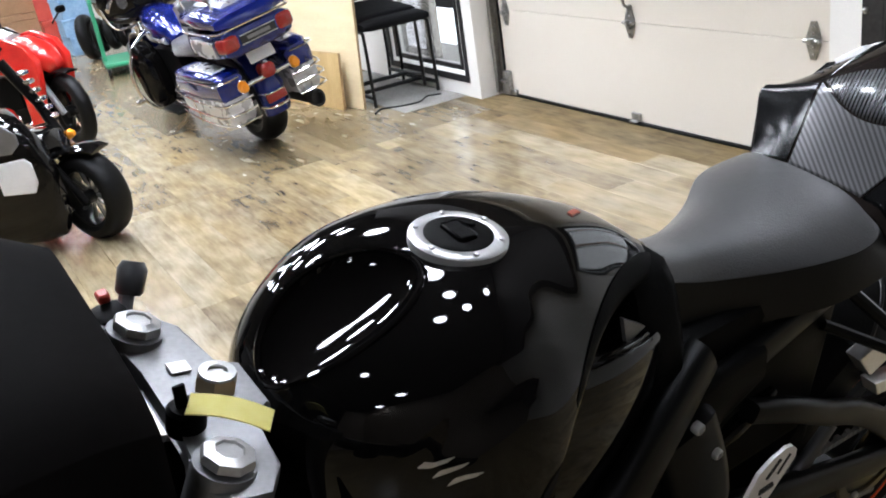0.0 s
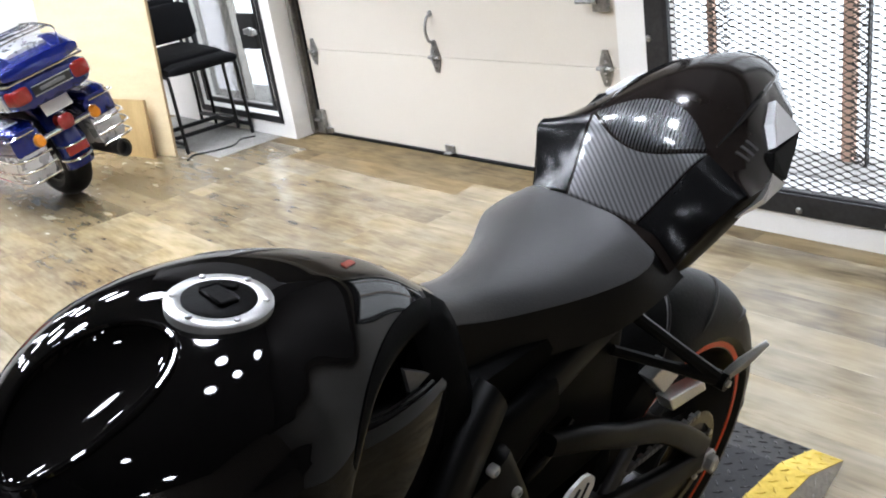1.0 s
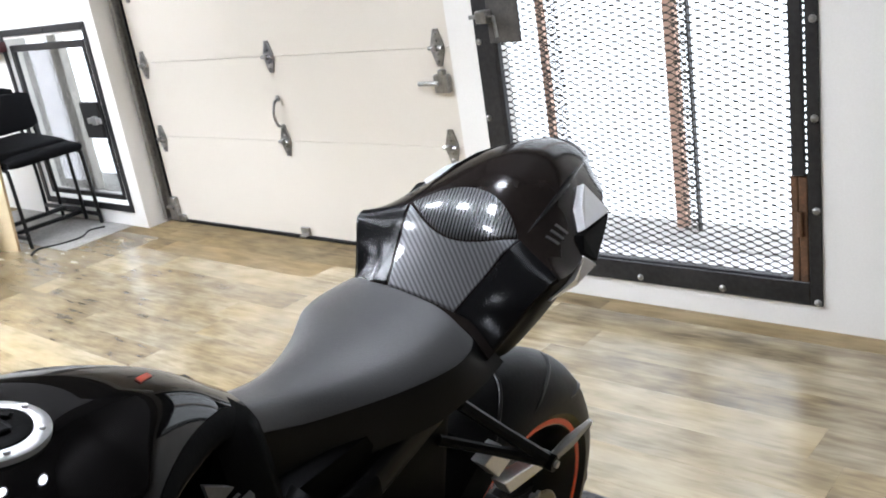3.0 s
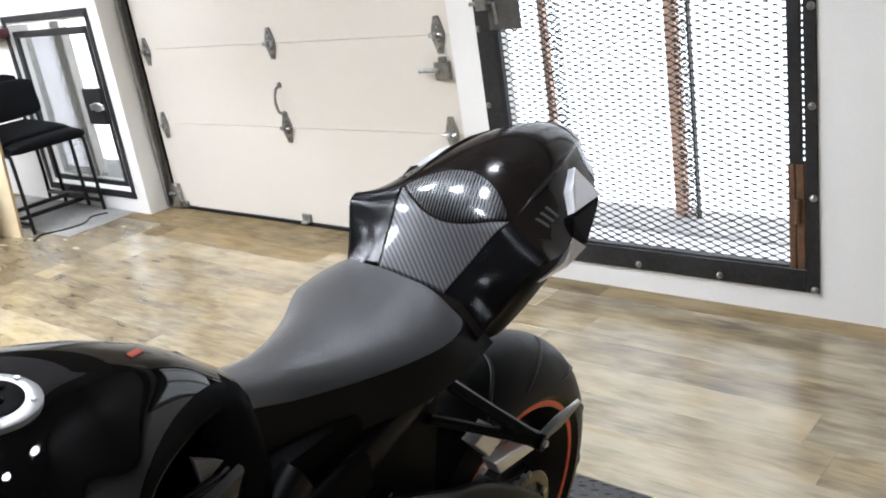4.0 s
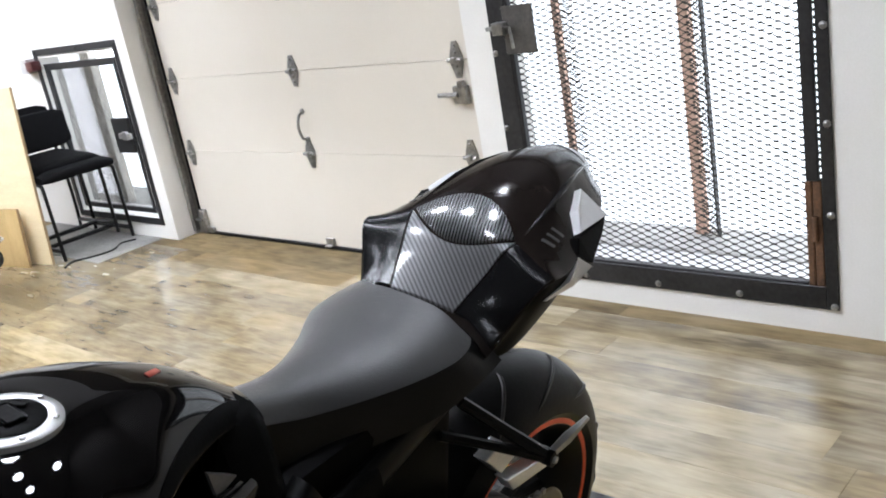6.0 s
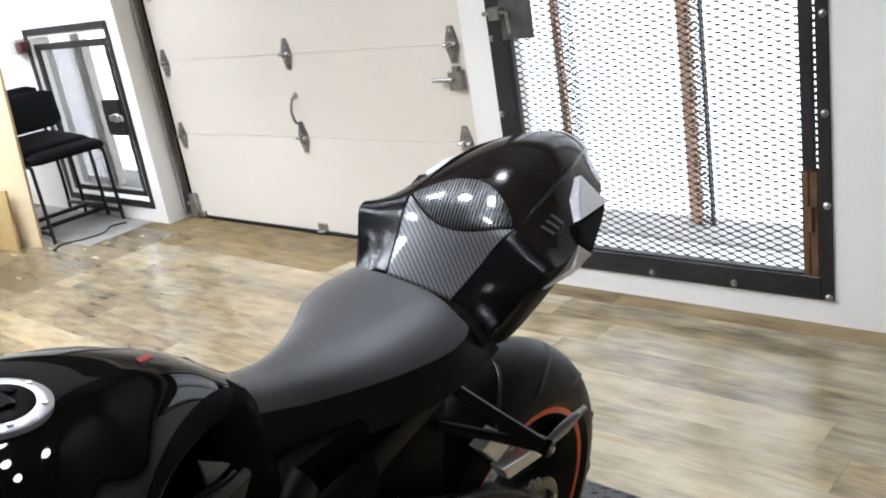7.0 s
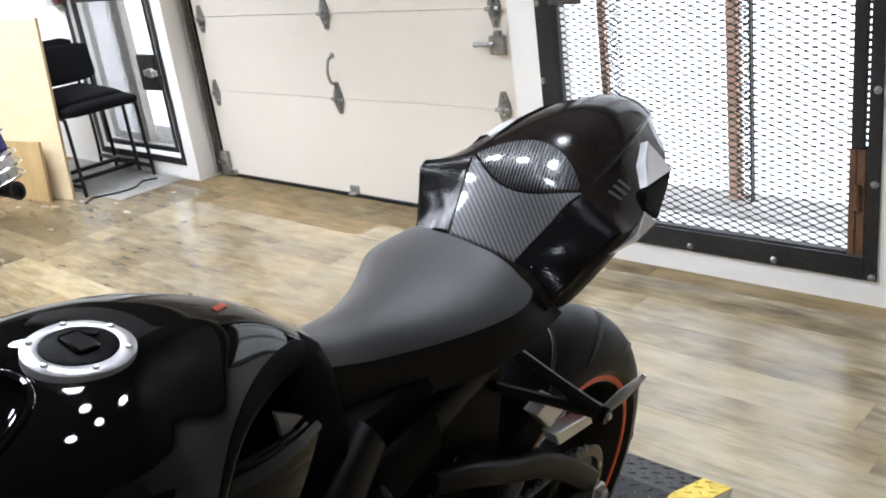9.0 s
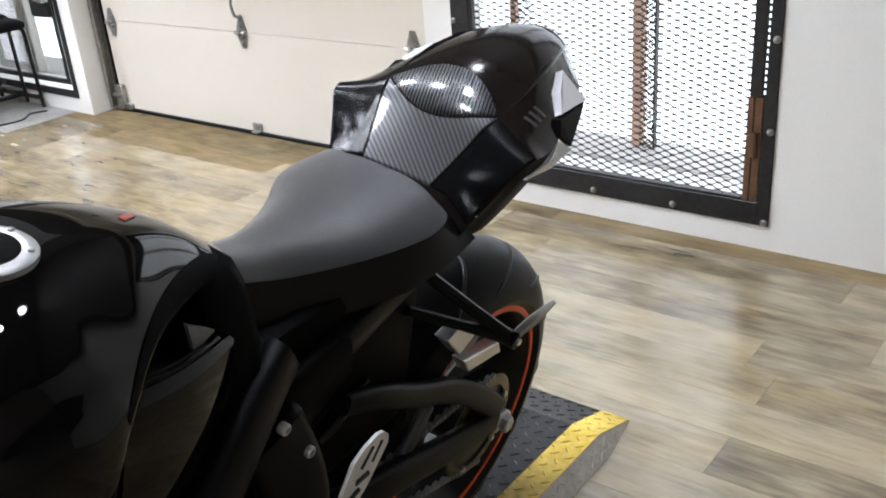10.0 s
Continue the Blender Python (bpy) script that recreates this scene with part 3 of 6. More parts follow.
# ---- the black sport motorcycle: u back along it, v to its right, w up ----
lean, yaw = radians(13.0), radians(3.5)
BA = Vector((math.cos(yaw), math.sin(yaw), 0))
BL = Vector((-math.sin(yaw) * math.cos(lean), math.cos(yaw) * math.cos(lean), math.sin(lean)))
BN = BA.cross(BL)
bike_pose = Matrix(((BA.x, BL.x, BN.x, 1.487), (BA.y, BL.y, BN.y, 1.3603), (BA.z, BL.z, BN.z, 0.05), (0, 0, 0, 1)))
bike = group_at("sport_motorcycle", bike_pose, "black sport motorcycle with carbon seat cowl leaning on its side stand", "motorcycle")

T_TOP = [(-0.995, 0.895), (-0.965, 0.94), (-0.92, 0.972), (-0.86, 0.990), (-0.80, 0.996), (-0.74, 0.993), (-0.68, 0.983), (-0.62, 0.965), (-0.56, 0.937), (-0.505, 0.893)]
T_HW = [(-0.995, 0.05), (-0.965, 0.105), (-0.92, 0.145), (-0.86, 0.178), (-0.82, 0.187), (-0.785, 0.184), (-0.75, 0.166), (-0.69, 0.128), (-0.625, 0.092), (-0.56, 0.064), (-0.505, 0.045)]
T_MID = [(-0.995, 0.83), (-0.86, 0.85), (-0.81, 0.85), (-0.78, 0.865), (-0.75, 0.895), (-0.69, 0.925), (-0.625, 0.92), (-0.56, 0.903), (-0.505, 0.872)]
T_BOT = [(-0.995, 0.75), (-0.86, 0.71), (-0.78, 0.73), (-0.62, 0.77), (-0.505, 0.80)]
T_CREASE = [(-0.96, 0.75), (-0.91, 0.855), (-0.877, 0.885), (-0.831, 0.905), (-0.792, 0.875), (-0.737, 0.80), (-0.70, 0.747)]
T_BH = [(-0.995, 0.045), (-0.86, 0.125), (-0.78, 0.11), (-0.74, 0.09), (-0.62, 0.06), (-0.505, 0.04)]


T_HW_R = [(-0.995, 0.05), (-0.965, 0.105), (-0.92, 0.145), (-0.86, 0.178), (-0.80, 0.187), (-0.74, 0.187), (-0.68, 0.176), (-0.62, 0.155), (-0.56, 0.118), (-0.505, 0.075)]
T_MID_R = [(-0.995, 0.83), (-0.86, 0.85), (-0.74, 0.85), (-0.62, 0.84), (-0.505, 0.83)]


def t_hw(u, side):
    return ease(T_HW_R if side > 0 else T_HW, u)


def tank_rear(u):
    """0 over the body of the tank, 1 over its wedge-shaped rear."""
    k = min(max((u + 0.83) / 0.14, 0), 1)
    return k * k * (3 - 2 * k)


def tank_top(u, v):
    hw, t, m = t_hw(u, v), ease(T_TOP, u), ease(T_MID_R if v > 0 else T_MID, u)
    r = min(abs(v) / hw, 1)
    k = tank_rear(u) if v <= 0 else 0.0
    power = 3.6 - 1.9 * k if v <= 0 else 3.6 - 0.6 * min(max((u + 0.70) / 0.12, 0), 1)
    w = m + (t - m) * (1 - r ** power) ** (0.55 + 0.13 * k)
    a, ca, cb = abs(v), 0.139, 0.187 * ease(T_CREASE, u)
    if ca < a < cb:
        q = (a - ca) / (cb - ca)
        w -= 0.5 * (cb - ca) * min(q * 2.5, 1) * (1 - q) ** 0.8 * (1 - k)
    e = ((u + 0.893) / 0.078) ** 2 + ((v + 0.004) / 0.060) ** 2
    if e < 1:
        w -= 0.027 * (1 - e) ** 0.55
    return w


bm = bmesh.new()
rings = []
NU, NV = 110, 140
for i in range(NU + 1):
    u = -0.995 + 0.49 * i / NU
    bo, bh = ease(T_BOT, u), ease(T_BH, u)
    ring = []
    for k in range(NV + 1):
        s = math.sin((k / NV - 0.5) * math.pi)
        ring.append((u, t_hw(u, s) * s, tank_top(u, t_hw(u, s) * s)))
    hw, m = t_hw(u, 1), ease(T_MID_R, u)
    for k in range(1, 13):
        t = k / 12
        ring.append((u, hw + (bh - hw) * t ** 1.5 + 0.012 * math.sin(t * math.pi), m + (bo - m) * t))
    hw, m, fall = t_hw(u, -1), ease(T_MID, u), 1.5 - 1.15 * tank_rear(u)
    for k in range(12, 0, -1):
        t = k / 12
        ring.append((u, -hw - (bh - hw) * t ** fall - 0.012 * (1 - tank_rear(u)) * math.sin(t * math.pi), m + (bo - m) * t))
    rings.append(ring)
loft(bm, rings)
part("fuel_tank", bm, GLOSS, bike, "gloss black fuel tank", angle=50)

cap_pose = pose(-0.76, 0, tank_top(-0.76, 0) + 0.001, 0, 7, 0)
cap = part("fuel_cap_ring", lathed([(0.033, 0.000), (0.033, 0.003), (0.035, 0.0045), (0.0455, 0.004), (0.048, 0.002), (0.048, -0.006)], 48, cap_pose), SILVER_RING, bike, "silver alloy filler ring with bolts")
bm = lathed([(0.0335, 0.0), (0.0335, 0.0045), (0.030, 0.006)], 40, cap_pose)
box(bm, (-0.011, -0.018, 0.006), (0.011, 0.018, 0.009), 0.003, cap_pose)
box(bm, (0.014, -0.010, 0.006), (0.024, 0.008, 0.0085), 0.002, cap_pose @ pose(0, 0, 0, 0, 0, 35))
part("lock_flap", bm, SATIN, cap, "black locking filler cap")
for k in range(6):
    a = k * math.tau / 6 + 0.3
    part("cap_bolt", lathed([(0.003, 0.003), (0.003, 0.0062), (0.002, 0.0068)], 10, cap_pose @ pose(0.041 * math.cos(a), 0.041 * math.sin(a), 0)), ALU, cap)

# seat
S_HW = [(-0.54, 0.04), (-0.48, 0.05), (-0.42, 0.062), (-0.36, 0.082), (-0.31, 0.104), (-0.27, 0.118), (-0.2, 0.127), (-0.145, 0.126)]
S_HL = [(-0.54, 0.036), (-0.48, 0.046), (-0.42, 0.060), (-0.36, 0.079), (-0.31, 0.096), (-0.27, 0.107), (-0.23, 0.113), (-0.195, 0.108), (-0.17, 0.093), (-0.145, 0.068)]
S_HR = [(-0.54, 0.04), (-0.48, 0.048), (-0.42, 0.058), (-0.36, 0.077), (-0.31, 0.100), (-0.275, 0.122), (-0.245, 0.137), (-0.2, 0.143), (-0.145, 0.141)]
S_FLARE = [(-0.54, 0.035), (-0.44, 0.034), (-0.34, 0.02), (-0.25, 0.004), (-0.145, -0.004)]
S_TOP = [(-0.54, 0.896), (-0.50, 0.884), (-0.44, 0.868), (-0.36, 0.860), (-0.28, 0.860), (-0.2, 0.862), (-0.145, 0.863)]
S_BOT = [(-0.54, 0.775), (-0.48, 0.773), (-0.40, 0.77), (-0.30, 0.775), (-0.145, 0.80)]
rings, left, right = [], [], []
for i in range(41):
    u = -0.54 + 0.395 * i / 40
    hw, t, bo, fl, hl, hr = ease(S_HW, u), ease(S_TOP, u), ease(S_BOT, u), ease(S_FLARE, u), ease(S_HL, u), ease(S_HR, u)
    ring = []
    for k in range(33):
        s = math.sin((k / 32 - 0.5) * math.pi)
        ring.append((u, (hl if s < 0 else hr) * s, t - (0.026 * abs(s) ** 2.4 if s < 0 else 0.030 * abs(s) ** 3.2) - 0.003 * (1 - s * s)))
    rings.append(ring + [(u, hr * 0.97, t - 0.045), (u, -hl * 0.97, t - 0.041)])
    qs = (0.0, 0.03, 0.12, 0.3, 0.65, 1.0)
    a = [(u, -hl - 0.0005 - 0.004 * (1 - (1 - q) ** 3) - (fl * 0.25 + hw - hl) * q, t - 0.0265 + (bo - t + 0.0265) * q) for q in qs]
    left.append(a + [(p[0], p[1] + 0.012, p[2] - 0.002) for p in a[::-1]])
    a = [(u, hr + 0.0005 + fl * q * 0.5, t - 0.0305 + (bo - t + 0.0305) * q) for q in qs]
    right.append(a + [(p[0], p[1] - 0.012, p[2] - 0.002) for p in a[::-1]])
seat = part("seat", loft(bmesh.new(), rings), LEATHER, bike, "dark grey grained vinyl rider seat", angle=35)
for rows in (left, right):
    part("side_skirt", loft(bmesh.new(), rows), SEAT_SIDE_SHADED, seat, "seat side, vinyl darkened to stand for shade", angle=50)

# tail cowl: crowned top, a ridge each side, flanks and a tapering underside
C_TOP = [(-0.172, 0.852), (-0.15, 0.872), (-0.12, 0.902), (-0.085, 0.937), (-0.05, 0.958), (0.0, 0.978), (0.06, 0.992), (0.12, 0.998), (0.18, 0.994), (0.23, 0.978), (0.265, 0.952), (0.285, 0.925)]
R_V = [(-0.172, 0.082), (-0.12, 0.088), (-0.054, 0.094), (0.0, 0.093), (0.06, 0.086), (0.12, 0.074), (0.18, 0.058), (0.23, 0.042), (0.265, 0.026), (0.285, 0.012)]
R_W = [(-0.172, 0.846), (-0.12, 0.892), (-0.085, 0.927), (-0.054, 0.942), (0.0, 0.957), (0.06, 0.970), (0.12, 0.977), (0.18, 0.974), (0.23, 0.960), (0.265, 0.939), (0.285, 0.918)]
C_HW = [(-0.172, 0.122), (-0.148, 0.130), (-0.12, 0.150), (-0.095, 0.168), (-0.05, 0.167), (0.0, 0.158), (0.06, 0.146), (0.12, 0.125), (0.18, 0.098), (0.23, 0.07), (0.265, 0.045), (0.285, 0.02)]
C_MID = [(-0.172, 0.815), (-0.148, 0.835), (-0.12, 0.880), (-0.095, 0.910), (-0.04, 0.906), (0.06, 0.91), (0.12, 0.915), (0.2, 0.92), (0.285, 0.912)]
C_BOT = [(-0.172, 0.775), (-0.05, 0.775), (0.06, 0.79), (0.15, 0.825), (0.22, 0.87), (0.285, 0.905)]


def cowl_top(u, v):
    t, rv, rw, hw, m = ease(C_TOP, u), ease(R_V, u), ease(R_W, u), ease(C_HW, u), ease(C_MID, u)
    a = abs(v)
    if a <= rv:
        return t + (rw - t) * (a / rv) ** 2.2
    return rw + (m - rw) * min((a - rv) / max(hw - rv, 1e-4), 1) ** (1.25 - 0.6 * min(max((u - 0.03) / 0.09, 0), 1))


rings = []
for i in range(77):
    u = -0.172 + 0.457 * i / 76
    rv, hw, m, bo = ease(R_V, u), ease(C_HW, u), ease(C_MID, u), ease(C_BOT, u)
    vs = [hw - (hw - rv) * q for q in (0, 0.04, 0.15, 0.35, 0.6, 0.85, 0.97)] + [rv * (1 - k / 12) for k in range(0, 13)]
    up = [(u, -v, cowl_top(u, v)) for v in vs] + [(u, v, cowl_top(u, v)) for v in vs[-2::-1]]
    side = [(hw * (1 - 0.40 * q ** 1.2), m + (bo - m) * q) for q in (0.06, 0.2, 0.5, 0.8, 1.0)]
    rings.append(up + [(u, a, b) for a, b in side] + [(u, -a, b) for a, b in side[::-1]])
cowl = part("tail_cowl", loft(bmesh.new(), rings), [GLOSS_BROWN, SATIN], bike, "gloss black tail section and seat cowl", angle=38)
for f in cowl.data.polygons:
    if f.normal.z < -0.12:
        f.material_index = 1


def skin(name, fn, us, vs, material, parent, label="", lift=0.002):
    """A thin patch lying on a surface fn(u, v); us(t, s) and vs(t, s) give its outline."""
    bm = bmesh.new()
    n, k = 24, 24
    up = [[None] * (k + 1) for _ in range(n + 1)]
    lo = [[None] * (k + 1) for _ in range(n + 1)]
    for i in range(n + 1):
        for j in range(k + 1):
            u, v = us(i / n, j / k), vs(i / n, j / k)
            up[i][j] = bm.verts.new((u, v, fn(u, v) + lift))
            lo[i][j] = bm.verts.new((u, v, fn(u, v) - 0.002))
    for i in range(n):
        for j in range(k):
            bm.faces.new((up[i][j], up[i + 1][j], up[i + 1][j + 1], up[i][j + 1]))
    for i in range(n):
        bm.faces.new((up[i][0], lo[i][0], lo[i + 1][0], up[i + 1][0]))
        bm.faces.new((up[i][k], up[i + 1][k], lo[i + 1][k], lo[i][k]))
    for j in range(k):
        bm.faces.new((up[0][j], up[0][j + 1], lo[0][j + 1], lo[0][j]))
        bm.faces.new((up[n][j], lo[n][j], lo[n][j + 1], up[n][j + 1]))
    return part(name, bm, material, parent, label, angle=50)


skin("carbon_front", cowl_top, lambda t, s: -0.163 + (0.098 - 0.034 * (1 - (2 * s - 1) ** 2) + 0.0) * t,
     lambda t, s: (2 * s - 1) * (0.056 + 0.036 * t), CARBON, cowl, "carbon fibre weave front of the seat cowl")
skin("carbon_tail", cowl_top, lambda t, s: 0.205 + 0.062 * t, lambda t, s: (2 * s - 1) * ease(R_V, 0.205 + 0.062 * t) * 0.96, CARBON, cowl, "carbon fibre tail tip", lift=0.0015)
skin("carbon_crest", cowl_top, lambda t, s: -0.062 - 0.034 * (1 - (2 * s - 1) ** 2) + 0.075 * (1 - (2 * s - 1) ** 2) * t,
     lambda t, s: (2 * s - 1) * 0.088, CARBON_CREST, cowl, "carbon fibre lens-shaped crest", lift=0.004)



def scoop(s):
    """Gloss panel from the carbon front out to the widest line, closed by a slanting end."""
    def us(t, q):
        return -0.163 + (0.096 - 0.016 * q) * t

    def vs(t, q):
        u = us(t, q)
        inner = 0.060 + 0.036 * min(max((u + 0.163) / 0.098, 0), 1)
        return s * (inner + (ease(C_HW, u) * 0.985 - inner) * q)
    skin("side_scoop", cowl_top, us, vs, GLOSS_DULL, cowl, "semi-gloss black flared side panel", lift=0.003)


def plate(name, pts, inward, material, label):
    """A thin plate: an outline in space and its copy pushed inward."""
    bm = bmesh.new()
    a = [bm.verts.new(p) for p in pts]
    b = [bm.verts.new(tuple(x + y for x, y in zip(p, inward))) for p in pts]
    n = len(pts)
    fs = [bm.faces.new(a), bm.faces.new(b[::-1])]
    for i in range(n):
        j = (i + 1) % n
        fs.append(bm.faces.new((a[i], b[i], b[j], a[j])))
    bmesh.ops.bevel(bm, geom=[e for e in fs[0].edges], offset=0.0012, segments=2, profile=0.6, affect="EDGES")
    return part(name, bm, material, cowl, label, smooth=False)


for s in (-1, 1):
    scoop(s)
    plate("tail_fin", [(0.134, s * 0.130, 0.921), (0.108, s * 0.140, 0.905), (0.040, s * 0.163, 0.889), (0.008, s * 0.156, 0.912), (0.022, s * 0.146, 0.931)], (-0.01, -s * 0.022, -0.004), SATIN, "black pointed fin between the tail lenses")
    plate("tail_lens", [(0.116, s * 0.093, 0.965), (0.138, s * 0.131, 0.924), (0.034, s * 0.142, 0.934), (0.062, s * 0.120, 0.955)], (-0.012, -s * 0.02, -0.012), LENS_CLEAR, "clear tail lamp lens")
    plate("lower_lens", [(0.036, s * 0.165, 0.886), (0.006, s * 0.157, 0.909), (-0.018, s * 0.165, 0.900), (-0.034, s * 0.167, 0.889), (-0.085, s * 0.163, 0.884), (-0.088, s * 0.162, 0.880), (-0.012, s * 0.162, 0.872)], (-0.004, -s * 0.02, -0.004), LENS_CLEAR, "clear lower tail lamp lens")

# rear wheel
AX = (0.024, 0.0, 0.323)
wheel = group_at("rear_wheel", Matrix(), "wide black rear wheel with an orange rim stripe", "wheel")
wheel.parent = bike
wheel.matrix_parent_inverse = Matrix()
wheel.location, wheel.scale = AX, (1.036, 1.036, 1.036)
prof = []
for k in range(25):
    a = (k / 24 - 0.5) * math.radians(210)
    prof.append((0.225 + 0.084 * math.cos(a) ** 1.0 if abs(a) < math.pi / 2 else 0.225 - 0.02 * (abs(a) - math.pi / 2) / 0.26, 0.088 * math.sin(max(min(a, math.pi / 2), -math.pi / 2)) if abs(a) < math.pi / 2 else math.copysign(0.088 - 0.02 * (abs(a) - math.pi / 2) / 0.26, a)))
prof = [(0.203, -0.066)] + prof + [(0.203, 0.066)]
tyre = part("tyre", lathed(prof, 64, SIDE, closed=True), RUBBER, wheel, "wide black rubber tyre")
for k in range(12):
    for s in (-1, 1):
        bm = bmesh.new()
        pts = []
        for j in range(9):
            q = math.radians(8 + 62 * j / 8)
            a = k * math.tau / 12 + (0.26 if s > 0 else 0.0) + 0.45 * (j / 8) ** 1.6
            r = 0.225 + 0.084 * math.cos(q) - 0.0004
            pts.append((r * math.cos(a), s * 0.088 * math.sin(q), r * math.sin(a)))
        tube(bm, pts, [0.001] + [0.0036] * 7 + [0.001], 6)
        part("tread_groove", bm, BLACK, tyre)
rim = part("rim", lathed([(0.205, -0.078), (0.218, -0.078), (0.218, -0.07), (0.206, -0.066), (0.19, -0.03), (0.185, 0.0), (0.19, 0.03), (0.206, 0.066), (0.218, 0.07), (0.218, 0.078), (0.205, 0.078), (0.178, 0.03), (0.174, 0), (0.178, -0.03)], 56, SIDE, closed=True), RIM_BLK, wheel)
for s in (-1, 1):
    part("rim_stripe", lathed([(0.207, s * 0.0785), (0.217, s * 0.0785), (0.217, s * 0.080), (0.207, s * 0.080)], 56, SIDE, closed=True), ORANGE, rim, "orange rim tape")
part("hub", lathed([(0.03, -0.09), (0.045, -0.085), (0.05, -0.03), (0.05, 0.03), (0.045, 0.085), (0.03, 0.09)], 28, SIDE), RIM_BLK, wheel)
for k in range(3):
    a0 = k * math.tau / 3
    for d in (-0.2, 0.2):
        bm = bmesh.new()
        a = a0 + d
        tube(bm, [(0.045 * math.cos(a0), 0, 0.045 * math.sin(a0)), (0.12 * math.cos(a), 0, 0.12 * math.sin(a)), (0.19 * math.cos(a0 + d * 1.1), 0, 0.19 * math.sin(a0 + d * 1.1))], [0.016, 0.012, 0.016], 8)
        part("spoke", bm, RIM_BLK, wheel)
part("sprocket", lathed([(0.080, 0.098), (0.096, 0.098), (0.100, 0.1005), (0.096, 0.103), (0.080, 0.103)], 43, SIDE, closed=True), SPROCKET, wheel, "worn steel chain sprocket", smooth=False)
part("sprocket_carrier", lathed([(0.03, 0.085), (0.082, 0.088), (0.084, 0.097), (0.045, 0.104), (0.03, 0.104)], 28, SIDE), RIM_BLK, wheel, "black sprocket carrier")
for k in range(5):
    a = k * math.tau / 5 + 0.4
    part("sprocket_nut", lathed([(0.006, 0.103), (0.006, 0.108), (0.003, 0.110)], 6, pose(0.078 * math.cos(a), 0, 0.078 * math.sin(a)) @ SIDE), ALU, wheel)
part("brake_disc", lathed([(0.06, -0.10), (0.11, -0.10), (0.11, -0.105), (0.06, -0.105)], 44, SIDE, closed=True), DISC_DARK, wheel, "dark steel brake disc")

# ---- tread plate platform under the motorcycle ----
plat = group_at("tread_plate_ramp", pose(0, 0, 0), "low black tread plate ramp with worn yellow edges", "ramp")
PX0, PX1, PX2, PY0, PY1, PZ = -0.55, 1.965, 2.108, 1.19, 1.78, 0.05
prism_pts = [(PX0, 0.0), (PX0, PZ), (PX1, PZ), (PX2, 0.004), (PX2, 0.0)]
part("deck", prism(bmesh.new(), prism_pts, PY0 + 0.006, PY1 - 0.006, "y"), TREAD, plat, "black painted tread plate deck", smooth=False)
for y0, y1 in ((PY0, PY0 + 0.006), (PY1 - 0.006, PY1)):
    out = -0.028 if y0 < 1.4 else 0.028
    ya, yb = (y1, y0) if out < 0 else (y0, y1)
    rows = [[(x, ya, 0.0), (x, ya, z), (x, yb, z), (x, yb + out * z / PZ, 0.0)] for x, z in ((PX0, PZ - 0.002), (PX1, PZ - 0.002), (PX2, 0.002))]
    part("side_skirt", loft(bmesh.new(), rows), TREAD_RAW, plat, "bare worn tread plate side", smooth=False)
for y0, y1 in ((PY0 - 0.001, PY0 + 0.07), (PY1 - 0.07, PY1 + 0.001)):
    part("edge_stripe", prism(bmesh.new(), [(PX0, PZ - 0.001), (PX0, PZ + 0.0015), (PX1, PZ + 0.0015), (PX2, 0.0055), (PX2, 0.003), (PX1, PZ - 0.001)], y0, y1, "y"), YELLOW, plat, "chipped yellow edge paint", smooth=False)

# ---- motorcycle: details ----
def both(fn):
    for s in (-1, 1):
        fn(s)


# tail lamp lenses, side grooves and model lettering as bars
def flank(u, q):
    """Width at share q of the way from the ridge to the widest line."""
    return ease(R_V, u) + (ease(C_HW, u) - ease(R_V, u)) * q


def tail_side(s):
    bm = bmesh.new()
    tube(bm, [(u, s * ease(R_V, u), cowl_top(u, ease(R_V, u)) - 0.0005) for u in (-0.045, 0.0, 0.04, 0.09, 0.14, 0.19, 0.23)], [0.001, 0.0034, 0.0048, 0.0045, 0.003, 0.002, 0.001], 8)
    part("panel_ridge", bm, GLOSS_SIDE, cowl, "raised black panel edge")
    for k in range(3):
        u0 = -0.034 + 0.015 * k
        skin("letter_bar", cowl_top, lambda t, q, u0=u0: u0 + 0.005 * t + 0.008 * q, lambda t, q, u0=u0: s * flank(u0, 0.30 + 0.24 * q), mat("grey_lettering", (0.07, 0.07, 0.07), (0.11, 0.11, 0.11), 0.4), cowl, "pale grey lettering bar", lift=0.0012)


both(tail_side)
# under tray and tail lamp
U_TOP = [(-0.30, 0.77), (-0.10, 0.795), (0.05, 0.81), (0.20, 0.875)]
U_BOT = [(-0.30, 0.66), (-0.15, 0.70), (0.05, 0.765), (0.20, 0.86)]
rings = []
for i in range(17):
    u = -0.30 + 0.5 * i / 16
    a, b, h = ease(U_BOT, u), ease(U_TOP, u), 0.10 - 0.04 * i / 16
    rings.append([(u, -h, b), (u, -h * 0.9, (a + b) / 2), (u, -h * 0.5, a), (u, h * 0.5, a), (u, h * 0.9, (a + b) / 2), (u, h, b)])
part("under_tray", loft(bmesh.new(), rings), SATIN, bike, "matt black under tray")
part("tail_lamp", boxed((0.215, -0.035, 0.905), (0.262, 0.035, 0.935), 0.01, seg=2), mat("red_lens", (0.35, 0.01, 0.01), (0.45, 0.02, 0.02), 0.12, coat=0.5), bike, "red tail lamp")

